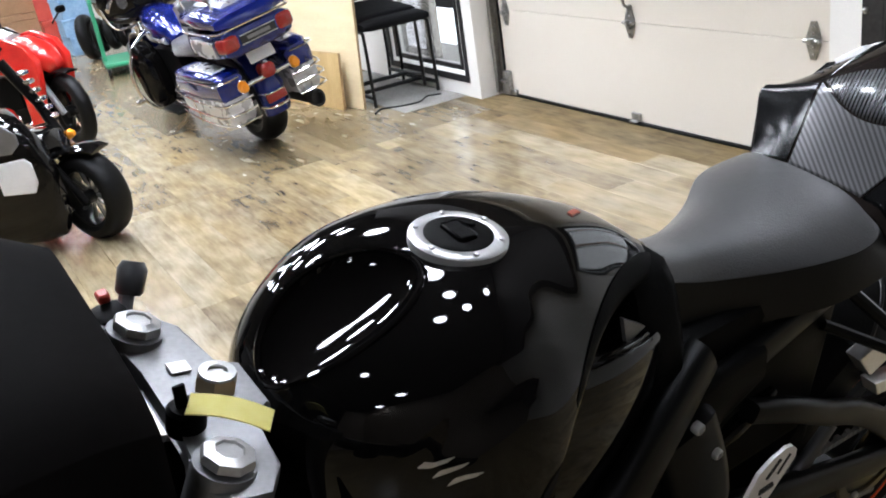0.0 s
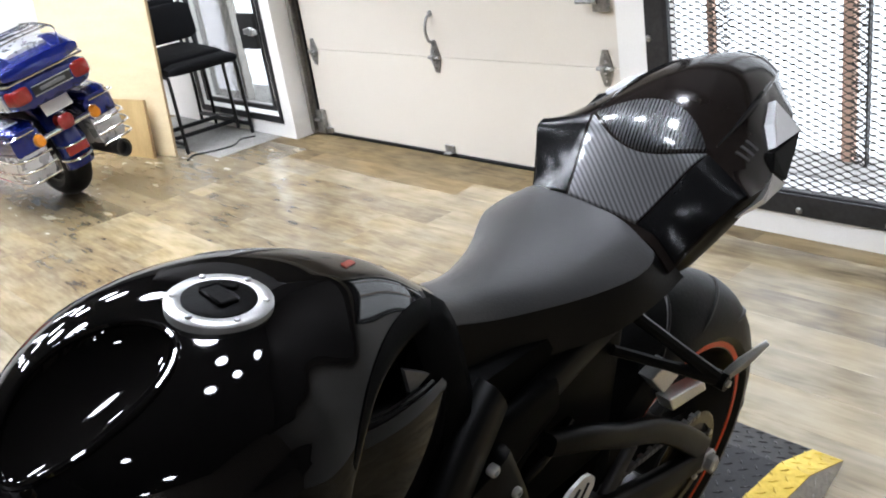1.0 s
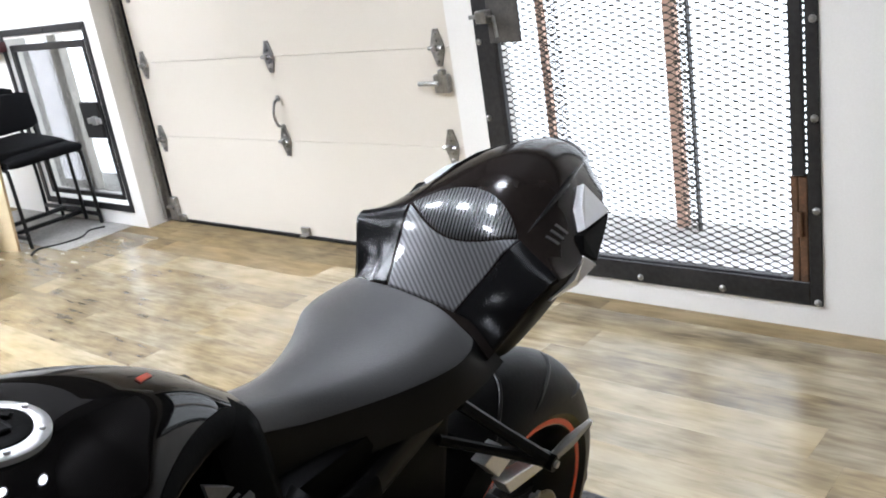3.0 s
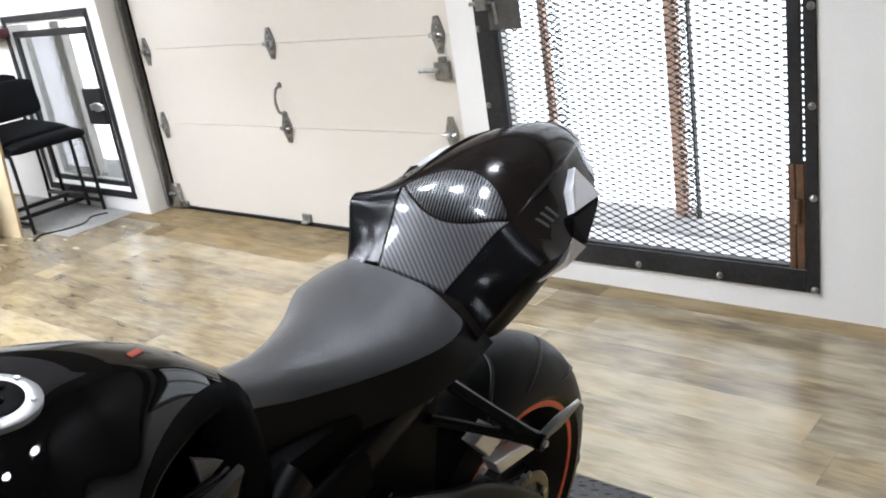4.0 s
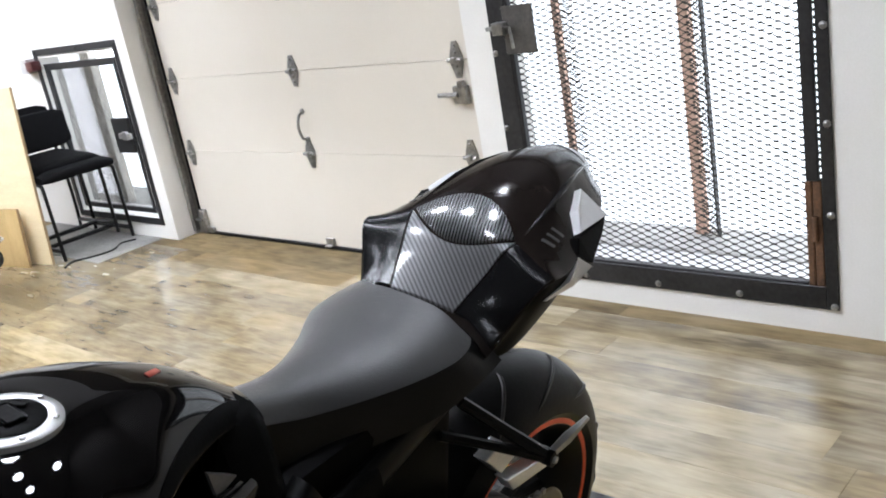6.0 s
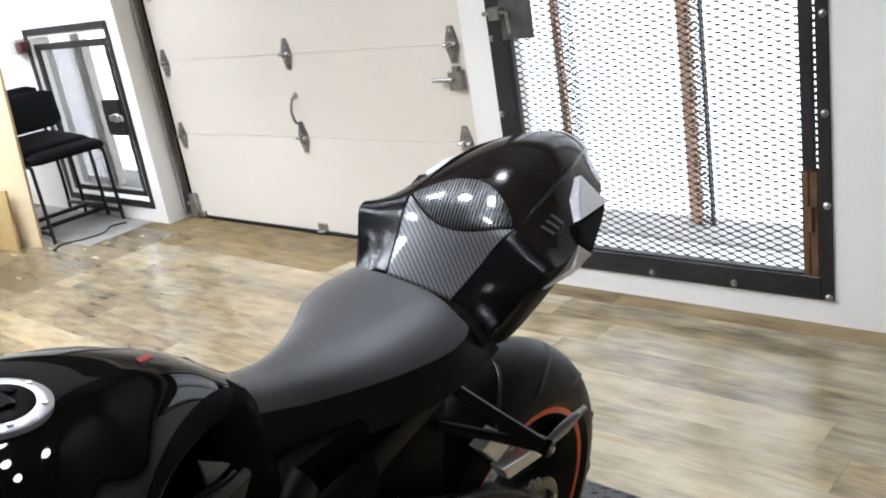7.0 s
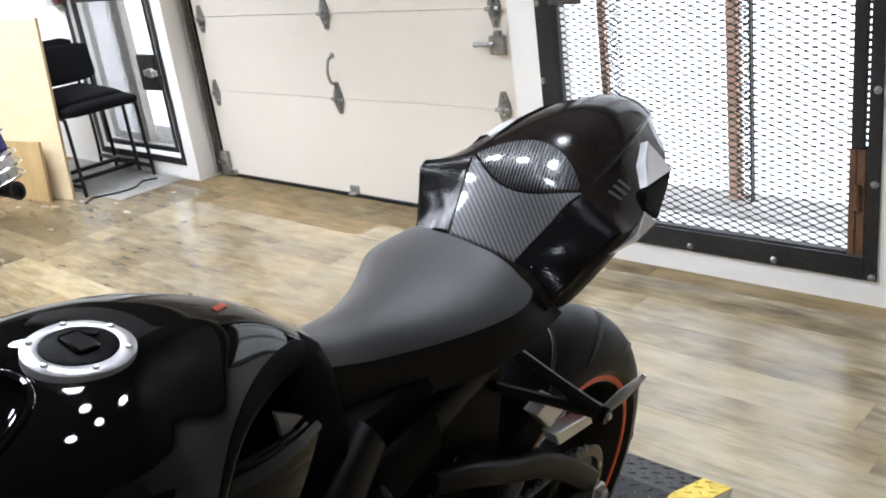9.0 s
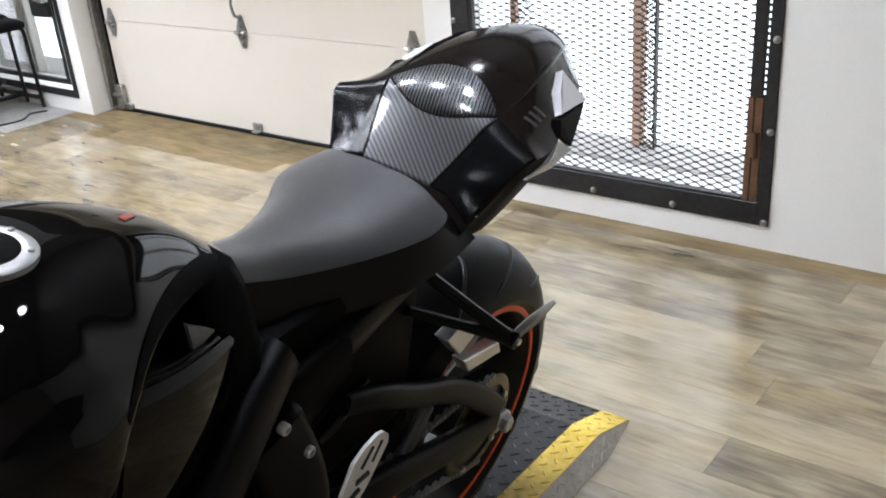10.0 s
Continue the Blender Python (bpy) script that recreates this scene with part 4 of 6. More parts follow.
# tank trims
def tank_edge(s):
    # gloss knee panel set in behind the tank's slanting rear edge
    front = [(0, Vector((-0.668, 0.092, 0.872))), (0.25, Vector((-0.715, 0.125, 0.885))), (0.6, Vector((-0.755, 0.152, 0.80))), (1, Vector((-0.765, 0.158, 0.69)))]
    rear = [(0, Vector((-0.570, 0.085, 0.848))), (0.25, Vector((-0.558, 0.093, 0.85))), (0.6, Vector((-0.560, 0.105, 0.79))), (1, Vector((-0.635, 0.13, 0.69)))]
    rows = []
    for i in range(17):
        t = i / 16
        f, r = ease(front, t), ease(rear, t)
        row = []
        for d in (0.0, -0.008):
            js = range(13) if d == 0 else range(12, -1, -1)
            for j in js:
                p = f.lerp(r, j / 12)
                row.append((p.x, s * (p.y + d + 0.012 * math.sin(j / 12 * math.pi) * math.sin(min(t + 0.1, 1) * math.pi)), p.z))
        rows.append(row)
    part("knee_panel", loft(bmesh.new(), rows), GLOSS, bike, "gloss black knee panel behind the tank", angle=60)
    share = [(0, 0.99), (0.3, 0.93), (0.55, 0.84), (0.85, 0.70), (1, 0.6)]
    if s < 0:
        skin("tank_edge_cover", tank_top, lambda t, q: -0.75 + 0.242 * t, lambda t, q: s * t_hw(-0.75 + 0.242 * t, s) * (ease(share, t) + (0.998 - ease(share, t)) * q), SATIN, bike, "matt black cover along the tank's rear edge", lift=0.003)
    rows = [[(-0.622, s * 0.092, 0.893), (-0.585, s * 0.090, 0.866), (-0.617, s * 0.096, 0.860)], [(-0.622, s * 0.086, 0.893), (-0.585, s * 0.084, 0.866), (-0.617, s * 0.090, 0.860)]]
    part("tank_bracket", loft(bmesh.new(), rows), ALU_MATT, bike, "small grey triangular tank bracket", smooth=False)
    bm = bmesh.new()
    pts = []
    for t in [k / 14 for k in range(15)]:
        u = -0.93 + 0.15 * t
        hw, m, bo, bh = t_hw(u, s), ease(T_MID, u), ease(T_BOT, u), ease(T_BH, u)
        q = 0.42 - 0.42 * t + 0.12 * math.sin(t * math.pi)
        pts.append((u, s * (hw + (bh - hw) * q ** 1.5 + 0.012 * math.sin(q * math.pi) - 0.002), m + (bo - m) * q))
    tube(bm, pts, [0.002] + [0.006] * 13 + [0.002], 8)
    part("tank_crease", bm, GLOSS, bike, "pressed crease along the tank")
    # maker's badge as plain slanted bars
    for k in range(3):
        r0, u0 = 0.925 + 0.022 * k, -0.905 + 0.009 * k
        skin("badge_bar", tank_top, lambda t, q, u0=u0: u0 + 0.022 * t + 0.006 * q, lambda t, q, u0=u0, r0=r0: s * ease(T_HW, u0 + 0.022 * t) * (r0 + 0.011 * q), ALU, bike, "silver badge bar", lift=0.001)


both(tank_edge)
skin("red_decal", tank_top, lambda t, q: -0.608 + 0.022 * t, lambda t, q: 0.006 + 0.009 * q + 0.012 * t, mat("red_vinyl", (0.28, 0.03, 0.012), (0.36, 0.04, 0.02), 0.3), bike, "small red tank decal", lift=0.0015)
bm = bmesh.new()
ring_pts = []
for k in range(49):
    a = k * math.tau / 48
    u, v = -0.893 + 0.0785 * math.cos(a), -0.004 + 0.0605 * math.sin(a)
    ring_pts.append((u, v, tank_top(u, v) - 0.001))
part("scallop_rim", tube(bm, ring_pts, 0.0035, 8), GLOSS, bike, "rolled rim of the tank scallop")

# cover between tank and seat
bm = bmesh.new()
rings = []
for t in [k / 10 for k in range(11)]:
    w = 0.912 - 0.172 * t
    h = 0.050 + 0.074 * t ** 0.6
    u = -0.553 - 0.012 * t
    rings.append([(u - 0.03 - 0.015 * t, -h - 0.004, w), (u + 0.012, -h - 0.012, w - 0.004), (u + 0.03, -h, w - 0.006), (u + 0.03, h, w - 0.006), (u + 0.012, h + 0.012, w - 0.004), (u - 0.03 - 0.015 * t, h + 0.004, w)])
part("seat_nose_cover", loft(bm, rings), SATIN, bike, "black plastic cover between tank and seat", angle=60)
both(lambda s: part("cover_screw", lathed([(0.005, 0), (0.005, 0.002), (0.003, 0.003)], 12, pose(-0.562, s * 0.069, 0.872, -s * 80, 0, 0)), FRAME_BLK, bike))


# frame, engine and side plastics
def flat_bar(name, pts, half_w, half_t, material, label=""):
    """A flattened bar along the points in the u-w plane, thick in v."""
    rings = []
    P = arc(pts, 5)
    for i, p in enumerate(P):
        a, b = P[max(i - 1, 0)], P[min(i + 1, len(P) - 1)]
        d = (b - a).normalized()
        n = Vector((-d.z, 0, d.x)).normalized()
        hw_ = half_w if not isinstance(half_w, (list, tuple)) else half_w[0] + (half_w[1] - half_w[0]) * i / (len(P) - 1)
        ring = []
        for k in range(12):
            c, s_ = math.cos(k * math.tau / 12), math.sin(k * math.tau / 12)
            ring.append(p + n * hw_ * math.copysign(abs(c) ** 0.5, c) + Vector((0, half_t * math.copysign(abs(s_) ** 0.5, s_), 0)))
        rings.append(ring)
    return part(name, loft(bmesh.new(), rings), material, bike, label, angle=60)


def chassis(s):
    flat_bar("frame_spar", [(-0.50, s * 0.105, 0.80), (-0.60, s * 0.135, 0.745), (-0.72, s * 0.16, 0.66), (-0.86, s * 0.165, 0.60)], (0.024, 0.05), 0.018, FRAME_BLK, "black alloy frame spar")
    flat_bar("subframe_rail", [(-0.52, s * 0.10, 0.70), (-0.38, s * 0.095, 0.735), (-0.20, s * 0.085, 0.765), (-0.05, s * 0.075, 0.785)], (0.03, 0.014), 0.012, FRAME_BLK)
    flat_bar("side_cover", [(-0.60, s * 0.115, 0.62), (-0.50, s * 0.108, 0.70), (-0.38, s * 0.10, 0.725)], (0.075, 0.03), 0.012, SATIN, "matt black side cover")
    flat_bar("pivot_plate", [(-0.54, s * 0.125, 0.72), (-0.50, s * 0.135, 0.58), (-0.50, s * 0.135, 0.42)], (0.045, 0.055), 0.015, FRAME_BLK)
    # passenger step: a V of two arms, a pivot bolt and a folded peg
    a, b, c = (-0.11, s * 0.193, 0.642), (-0.205, s * 0.102, 0.752), (-0.235, s * 0.091, 0.706)
    bm = bmesh.new()
    tube(bm, [b, ((a[0] + b[0]) / 2, (a[1] + b[1]) / 2, (a[2] + b[2]) / 2), a], [0.009, 0.009, 0.011], 8)
    tube(bm, [c, ((a[0] + c[0]) / 2, (a[1] + c[1]) / 2, (a[2] + c[2]) / 2), a], [0.008, 0.008, 0.011], 8)
    lathe(bm, [(0.013, -0.012), (0.013, 0.012)], 14, pose(*a) @ SIDE)
    step = part("passenger_step", bm, FRAME_BLK, bike, "black passenger foot bracket")
    part("pivot_bolt", lathed([(0.0055, 0), (0.0055, 0.004), (0.003, 0.005)], 12, pose(a[0], a[1] + s * 0.012, a[2], -s * 90, 0, 0)), ALU, step)
    bm = bmesh.new()
    tube(bm, [(-0.105, s * 0.196, 0.645), (-0.09, s * 0.212, 0.672), (-0.066, s * 0.23, 0.703)], [0.007, 0.009, 0.004], 6)
    part("folded_peg", bm, ALU, step, "folded alloy footpeg")
    # swing arm: lower beam and upper brace round an open window
    v = s * 0.125
    flat_bar("swingarm_beam", [(-0.47, s * 0.115, 0.50), (-0.32, v, 0.458), (-0.22, v, 0.424), (-0.118, v, 0.388), (-0.03, v, 0.362), (0.03, v, 0.352)], (0.03, 0.024), 0.014, FRAME_BLK, "black swing arm beam")
    flat_bar("swingarm_brace", [(-0.40, s * 0.115, 0.662), (-0.32, v, 0.628), (-0.232, v, 0.574), (-0.155, v, 0.533), (-0.088, v, 0.485), (-0.02, v, 0.425), (0.035, v, 0.37)], (0.0145, 0.024), 0.013, FRAME_BLK, "arched swing arm brace")
    # axle nut, adjuster block and its bolt at the arm's end
    bm = boxed((0.035, v - 0.010, 0.312), (0.078, v + 0.012, 0.345), 0.004)
    adj = part("chain_adjuster", bm, ALU, bike, "bright alloy chain adjuster block")
    part("axle_nut", lathed([(0.017, 0), (0.017, 0.012), (0.013, 0.015), (0.009, 0.013)], 6, pose(0.058, v + s * 0.010, 0.329, -s * 90, 0, 0)), ALU, adj, "bright hexagonal axle nut")
    bm = bmesh.new()
    tube(bm, [(0.07, v, 0.326), (0.098, v, 0.318)], 0.0045, 8)
    lathe(bm, [(0.008, 0), (0.008, 0.006)], 6, pose(0.086, v, 0.322, 0, 105, 0))
    part("adjuster_bolt", bm, ALU, adj)
    # rider's foot plate with slots
    bm = bmesh.new()
    flat = [(-0.390, 0.634), (-0.391, 0.648), (-0.401, 0.659), (-0.414, 0.663), (-0.437, 0.658), (-0.459, 0.646), (-0.480, 0.600), (-0.515, 0.50), (-0.53, 0.42), (-0.478, 0.43), (-0.442, 0.574), (-0.424, 0.590)]
    prism(bm, flat, s * 0.178, s * 0.183, "y")
    heel = part("heel_guard", bm, PALE_ALLOY, bike, "pale bare alloy heel guard with slots", smooth=False)
    for (u0, w0), (u1, w1), r in (((-0.404, 0.648), (-0.421, 0.624), 0.0032), ((-0.422, 0.650), (-0.443, 0.628), 0.0036), ((-0.428, 0.611), (-0.452, 0.611), 0.005), ((-0.4445, 0.596), (-0.466, 0.590), 0.005), ((-0.458, 0.565), (-0.482, 0.55), 0.006), ((-0.476, 0.53), (-0.503, 0.47), 0.007)):
        bm = bmesh.new()
        tube(bm, [(u0, s * 0.1815, w0), (u1, s * 0.1815, w1)], r, 8)
        part("slot", bm, BLACK, heel)
    bm = bmesh.new()
    tube(bm, [(-0.47, s * 0.16, 0.455), (-0.47, s * 0.27, 0.455)], 0.011, 10)
    part("rider_peg", bm, ALU_MATT, bike, "knurled alloy rider footpeg")
    for u, w in ((-0.540, 0.737), (-0.496, 0.672)):
        part("frame_bolt", lathed([(0.0075, -0.002), (0.0075, 0.006), (0.006, 0.008), (0.0035, 0.008), (0.0035, 0.003)], 12, pose(u, s * 0.142, w, -s * 90, 0, 0)), ALU, bike, "bright socket bolt")
    # linkage rod and the dark link plate inside the arm's window
    bm = bmesh.new()
    tube(bm, [(-0.335, s * 0.103, 0.655), (-0.362, s * 0.103, 0.643), (-0.408, s * 0.103, 0.623), (-0.43, s * 0.103, 0.613)], [0.006, 0.012, 0.012, 0.008], 14)
    part("damper_body", bm, GLOSS, bike, "small gloss black damper body")
    flat_bar("link_plate", [(-0.178, s * 0.112, 0.512), (-0.205, s * 0.112, 0.482), (-0.236, s * 0.112, 0.446)], (0.011, 0.017), 0.008, ALU_DARK, "dark grey link plate")
    # lower fairing
    rows = []
    for u, lo, hi, v_ in ((-0.46, 0.24, 0.36, 0.14), (-0.60, 0.20, 0.50, 0.175), (-0.75, 0.18, 0.60, 0.195), (-0.92, 0.20, 0.68, 0.21), (-1.06, 0.28, 0.74, 0.205), (-1.16, 0.40, 0.80, 0.19)):
        rows.append([(u, s * (v_ + 0.02 * math.sin(k / 8 * math.pi) - 0.05 * (1 - k / 8) ** 2), lo + (hi - lo) * k / 8) for k in range(9)] + [(u, s * (v_ - 0.012 + 0.02 * math.sin(k / 8 * math.pi) - 0.05 * (1 - k / 8) ** 2), lo + (hi - lo) * k / 8) for k in range(8, -1, -1)])
    part("side_fairing", loft(bmesh.new(), rows), GLOSS, bike, "gloss black side fairing", angle=60)
    # fork leg and clip-on bar
    bm = lathed([(0.025, 0.0), (0.025, 0.34), (0.029, 0.35), (0.029, 0.72)], 20, pose(-1.045, s * 0.097, 0.955, 0, 180 + 23, 0))
    leg = part("fork_leg", bm, ALU_MATT, bike, "grey upside-down fork leg")
    bm = lathed([(0.0215, 0.0), (0.022, 0.004), (0.0205, 0.0075), (0.012, 0.010), (0.011, 0.008), (0.004, 0.0078)], 8, pose(-1.043, s * 0.097, 0.957, 0, 23, 0))
    part("fork_cap", bm, SILVER_RING, leg, "bright fork top cap")
    bm = bmesh.new()
    f = 0.0 if s < 0 else -0.12       # the bars are turned to the left
    tube(bm, [(-1.035 + f * 0.1, s * 0.125, 0.925), (-1.02 + f * 0.6, s * 0.19, 0.918), (-0.965 + f * 1.6, s * 0.35, 0.895)], 0.011, 10)
    bar = part("handlebar", bm, FRAME_BLK, bike, "clip-on handlebar")
    bm = bmesh.new()
    tube(bm, [(-1.005 + f * 0.9, s * 0.235, 0.912), (-0.955 + f * 1.7, s * 0.38, 0.889)], [0.017, 0.017], 12)
    part("grip", bm, RUBBER, bar, "black ribbed grip")
    part("switch_pod", boxed((-1.038 + f * 0.2, s * 0.18 - 0.018, 0.897), (-1.006 + f * 0.2, s * 0.18 + 0.018, 0.928), 0.008, seg=2), SATIN, bar, "black switch pod")
    bm = bmesh.new()
    tube(bm, arc([(-1.045 + f * 0.4, s * 0.17, 0.915), (-1.075 + f, s * 0.24, 0.905), (-1.05 + f * 1.7, s * 0.36, 0.885)], 5), [0.007] * 10 + [0.005], 8)
    part("lever", bm, ALU_MATT, bar, "alloy lever")


both(chassis)
RED_SWITCH = mat("red_switch", (0.45, 0.03, 0.02), (0.55, 0.05, 0.03), 0.35)
# brake reservoir and red stop switch on the right bar
bm = lathed([(0.011, 0), (0.014, 0.004), (0.015, 0.026), (0.011, 0.034)], 20, pose(-1.022, 0.196, 0.925, -25, 30, 0))
tube(bm, [(-1.022, 0.198, 0.928), (-1.035, 0.18, 0.915)], 0.008, 8)
part("brake_reservoir", bm, mat("smoked_plastic", (0.05, 0.05, 0.055), (0.09, 0.09, 0.095), 0.3), bike, "smoked grey brake fluid reservoir")
part("stop_switch", boxed((-1.052, 0.19, 0.928), (-1.040, 0.205, 0.938), 0.002), RED_SWITCH, bike, "red engine stop switch")
# top yoke
bm = bmesh.new()
prism(bm, [(-1.058, -0.045), (-1.058, 0.045), (-1.068, 0.075), (-1.068, 0.115), (-1.055, 0.130), (-1.025, 0.132), (-1.005, 0.105), (-1.0, 0.04), (-0.978, 0.032), (-0.978, -0.032), (-1.0, -0.04), (-1.005, -0.105), (-1.025, -0.132), (-1.055, -0.130), (-1.068, -0.115), (-1.068, -0.075)], 0.926, 0.946, "z", 0.003)
bmesh.ops.transform(bm, matrix=Matrix.Translation((-1.04, 0, 0.94)) @ pose(0, 0, 0, 0, 14, 0) @ Matrix.Translation((1.04, 0, -0.94)), verts=bm.verts)
yoke = part("top_yoke", bm, ALU_MATT, bike, "grey alloy top yoke", angle=30)
bm = lathed([(0.0185, 0), (0.0185, 0.011), (0.016, 0.014), (0.008, 0.014), (0.008, 0.004)], 6, pose(-1.012, 0, 0.942, 0, 14, 0))
part("stem_nut", bm, mat("brass_nut", (0.45, 0.34, 0.20), (0.62, 0.5, 0.34), 0.3, 0.8), yoke, "large brassy stem nut")
part("nut_washer", lathed([(0.016, 0.0142), (0.0155, 0.0165), (0.0085, 0.017), (0.0085, 0.0142)], 24, pose(-1.012, 0, 0.942, 0, 14, 0)), SILVER_RING, yoke)
part("yoke_mark", boxed((-1.04, 0.03, 0.9475), (-1.022, 0.046, 0.949), 0.0004, pose(-1.04, 0, 0.94) @ pose(0, 0, 0, 0, 14, 0) @ pose(1.04, 0, -0.94)), SILVER_RING, yoke, "pale stamped mark")
bm = lathed([(0.016, 0), (0.016, 0.02), (0.013, 0.023)], 20, pose(-1.052, -0.035, 0.945, 0, 10, 0))
box(bm, (-1.056, -0.037, 0.965), (-1.046, -0.033, 0.99), 0.001)
part("ignition_lock", bm, SATIN, bike, "black ignition lock with a key")
tag_bm = bmesh.new()
rows = []
for k in range(9):
    t = k / 8
    c = Vector((-1.048 + 0.050 * t, -0.040 - 0.042 * t, 0.972 + 0.006 * math.sin(t * 3) - 0.014 * t))
    w = Vector((0.006, 0.0075, 0.002))
    rows.append([c - w, c + w, c + w + Vector((0, 0, 0.0012)), c - w + Vector((0, 0, 0.0012))])
tagged(part("key_tag", loft(tag_bm, rows), mat("yellow_tag", (0.80, 0.70, 0.16), (0.86, 0.78, 0.26), 0.5, scale=20), bike, "yellow paper key tag"))

# upper fairing, screen, front wheel
F = [(-1.092, 0.132, 1.062, 0.88), (-1.14, 0.150, 1.085, 0.80), (-1.22, 0.178, 1.10, 0.72), (-1.32, 0.178, 1.02, 0.68), (-1.42, 0.14, 0.92, 0.68), (-1.50, 0.08, 0.84, 0.70), (-1.53, 0.03, 0.79, 0.73)]
rings = []
for i in range(25):
    u = -1.092 - 0.438 * i / 24
    kk = [(-a, b) for a, b, _, _ in F]
    hw = ease(kk, -u)
    t, bo = ease([(-a, c) for a, _, c, _ in F], -u), ease([(-a, d) for a, _, _, d in F], -u)
    ring = []
    for k in range(25):
        s = math.sin((k / 24 - 0.5) * math.pi)
        ring.append((u, hw * s, t - 0.022 * abs(s) ** 6))
    ring += [(u, hw * 1.02, (t + bo) / 2), (u, hw * 0.7, bo), (u, -hw * 0.7, bo), (u, -hw * 1.02, (t + bo) / 2)]
    rings.append(ring)
part("upper_fairing", loft(bmesh.new(), rings), FAIRING_BLK, bike, "black upper fairing and smoked screen", angle=60)
fw = group_at("front_wheel", Matrix(), "black front wheel", "wheel")
fw.parent = bike
fw.location = (-1.315, 0, 0.298)
part("tyre", lathed([(0.205, -0.05)] + [(0.232 + 0.066 * math.cos((k / 16 - 0.5) * math.pi), 0.06 * math.sin((k / 16 - 0.5) * math.pi)) for k in range(17)] + [(0.205, 0.05)], 56, SIDE, closed=True), RUBBER, fw)
part("rim", lathed([(0.205, -0.055), (0.216, -0.055), (0.216, -0.05), (0.19, 0.0), (0.216, 0.05), (0.216, 0.055), (0.205, 0.055), (0.178, 0.0)], 48, SIDE, closed=True), RIM_BLK, fw)
part("hub", lathed([(0.035, -0.06), (0.035, 0.06)], 24, SIDE), RIM_BLK, fw)
for k in range(5):
    a = k * math.tau / 5
    part("spoke", tube(bmesh.new(), [(0.03 * math.cos(a), 0, 0.03 * math.sin(a)), (0.19 * math.cos(a + 0.1), 0, 0.19 * math.sin(a + 0.1))], 0.012, 8), RIM_BLK, fw)
both(lambda s: part("brake_disc", lathed([(0.08, s * 0.066), (0.15, s * 0.066), (0.15, s * 0.071), (0.08, s * 0.071)], 40, SIDE, closed=True), ALU, fw))
rows = []
for k in range(15):
    a = math.radians(200 - 150 * k / 14)
    r = 0.318
    rows.append([(-1.315 + r * math.cos(a), v, 0.298 + (r + 0.012 * math.cos(v / 0.07 * 1.4)) * math.sin(a)) for v in [(-0.07 + 0.14 * j / 8) for j in range(9)]] + [(-1.315 + (r - 0.006) * math.cos(a), v, 0.298 + (r - 0.006) * math.sin(a)) for v in [(0.07 - 0.14 * j / 8) for j in range(9)]])
part("front_fender", loft(bmesh.new(), rows), GLOSS, bike, "gloss black front fender", angle=60)
# engine
part("battery_box", boxed((-0.56, -0.088, 0.50), (-0.20, 0.088, 0.80), 0.02, seg=2), SATIN, bike, "black box below the seat")
part("engine_block", boxed((-0.98, -0.14, 0.28), (-0.50, 0.14, 0.64), 0.04, seg=3), FRAME_BLK, bike, "black engine block")
both(lambda s: part("crankcase_cover", lathed([(0.095, 0), (0.095, 0.02), (0.075, 0.045), (0.02, 0.05)], 32, pose(-0.60, s * 0.135, 0.53, -s * 90, 0, 0)), FRAME_BLK, bike, "round black crankcase cover"))
part("radiator", boxed((-1.1, -0.16, 0.42), (-1.05, 0.16, 0.76), 0.008), SATIN, bike, "black radiator")
# chain, chain guard, hugger, shock linkage plate
bm = bmesh.new()
for w0, w1 in ((0.424, 0.475), (0.222, 0.39)):
    for k in range(44):
        t = k / 43
        u, w = 0.045 - 0.555 * t, (w0 if w0 > 0.3 else w0) + ((0.475 if w0 > 0.3 else 0.415) - w0) * t
        box(bm, (u - 0.005, -0.108, w - 0.005), (u + 0.005, -0.098 if k % 2 else -0.102, w + 0.005), 0.0)
tagged(part("drive_chain", bm, ALU_MATT, bike, "greasy drive chain", smooth=False), kind="stuff")
bm = bmesh.new()
prism(bm, [(-0.095, 0.548), (0.018, 0.520), (0.030, 0.495), (-0.075, 0.515)], -0.118, -0.092, "y", 0.003)
part("chain_guard", bm, ALU, bike, "pale bare alloy chain guard", smooth=False)
bm = bmesh.new()
prism(bm, [(-0.145, 0.612), (-0.10, 0.622), (-0.055, 0.575), (-0.10, 0.560)], -0.11, -0.085, "y", 0.003)
part("reservoir_bracket", bm, ALU, bike, "pale alloy bracket", smooth=False)
rows = []
for k in range(13):
    a = math.radians(178 - 62 * k / 12)
    ring = []
    for j in range(9):
        v = -0.085 + 0.17 * j / 8
        r = 0.330 - 0.03 * (v / 0.085) ** 2
        ring.append((0.024 + r * math.cos(a), v, 0.323 + r * math.sin(a)))
    for j in range(8, -1, -1):
        v = -0.085 + 0.17 * j / 8
        r = 0.325 - 0.03 * (v / 0.085) ** 2
        ring.append((0.024 + r * math.cos(a), v, 0.323 + r * math.sin(a)))
    rows.append(ring)
part("tyre_hugger", loft(bmesh.new(), rows), SATIN, bike, "matt black tyre hugger", angle=60)
# side stand reaching the shop floor
bm = bmesh.new()
tube(bm, [(-0.52, -0.13, 0.33), (-0.50, -0.20, 0.16), (-0.47, -0.262, 0.018)], [0.013, 0.011, 0.011], 10)
lathe(bm, [(0.024, -0.006), (0.024, 0.004)], 16, pose(-0.466, -0.268, 0.014, 13, 0, 0))
part("side_stand", bm, FRAME_BLK, bike, "black side stand")

# tread pattern on the ramp: raised lozenges
tv, tf = [], []


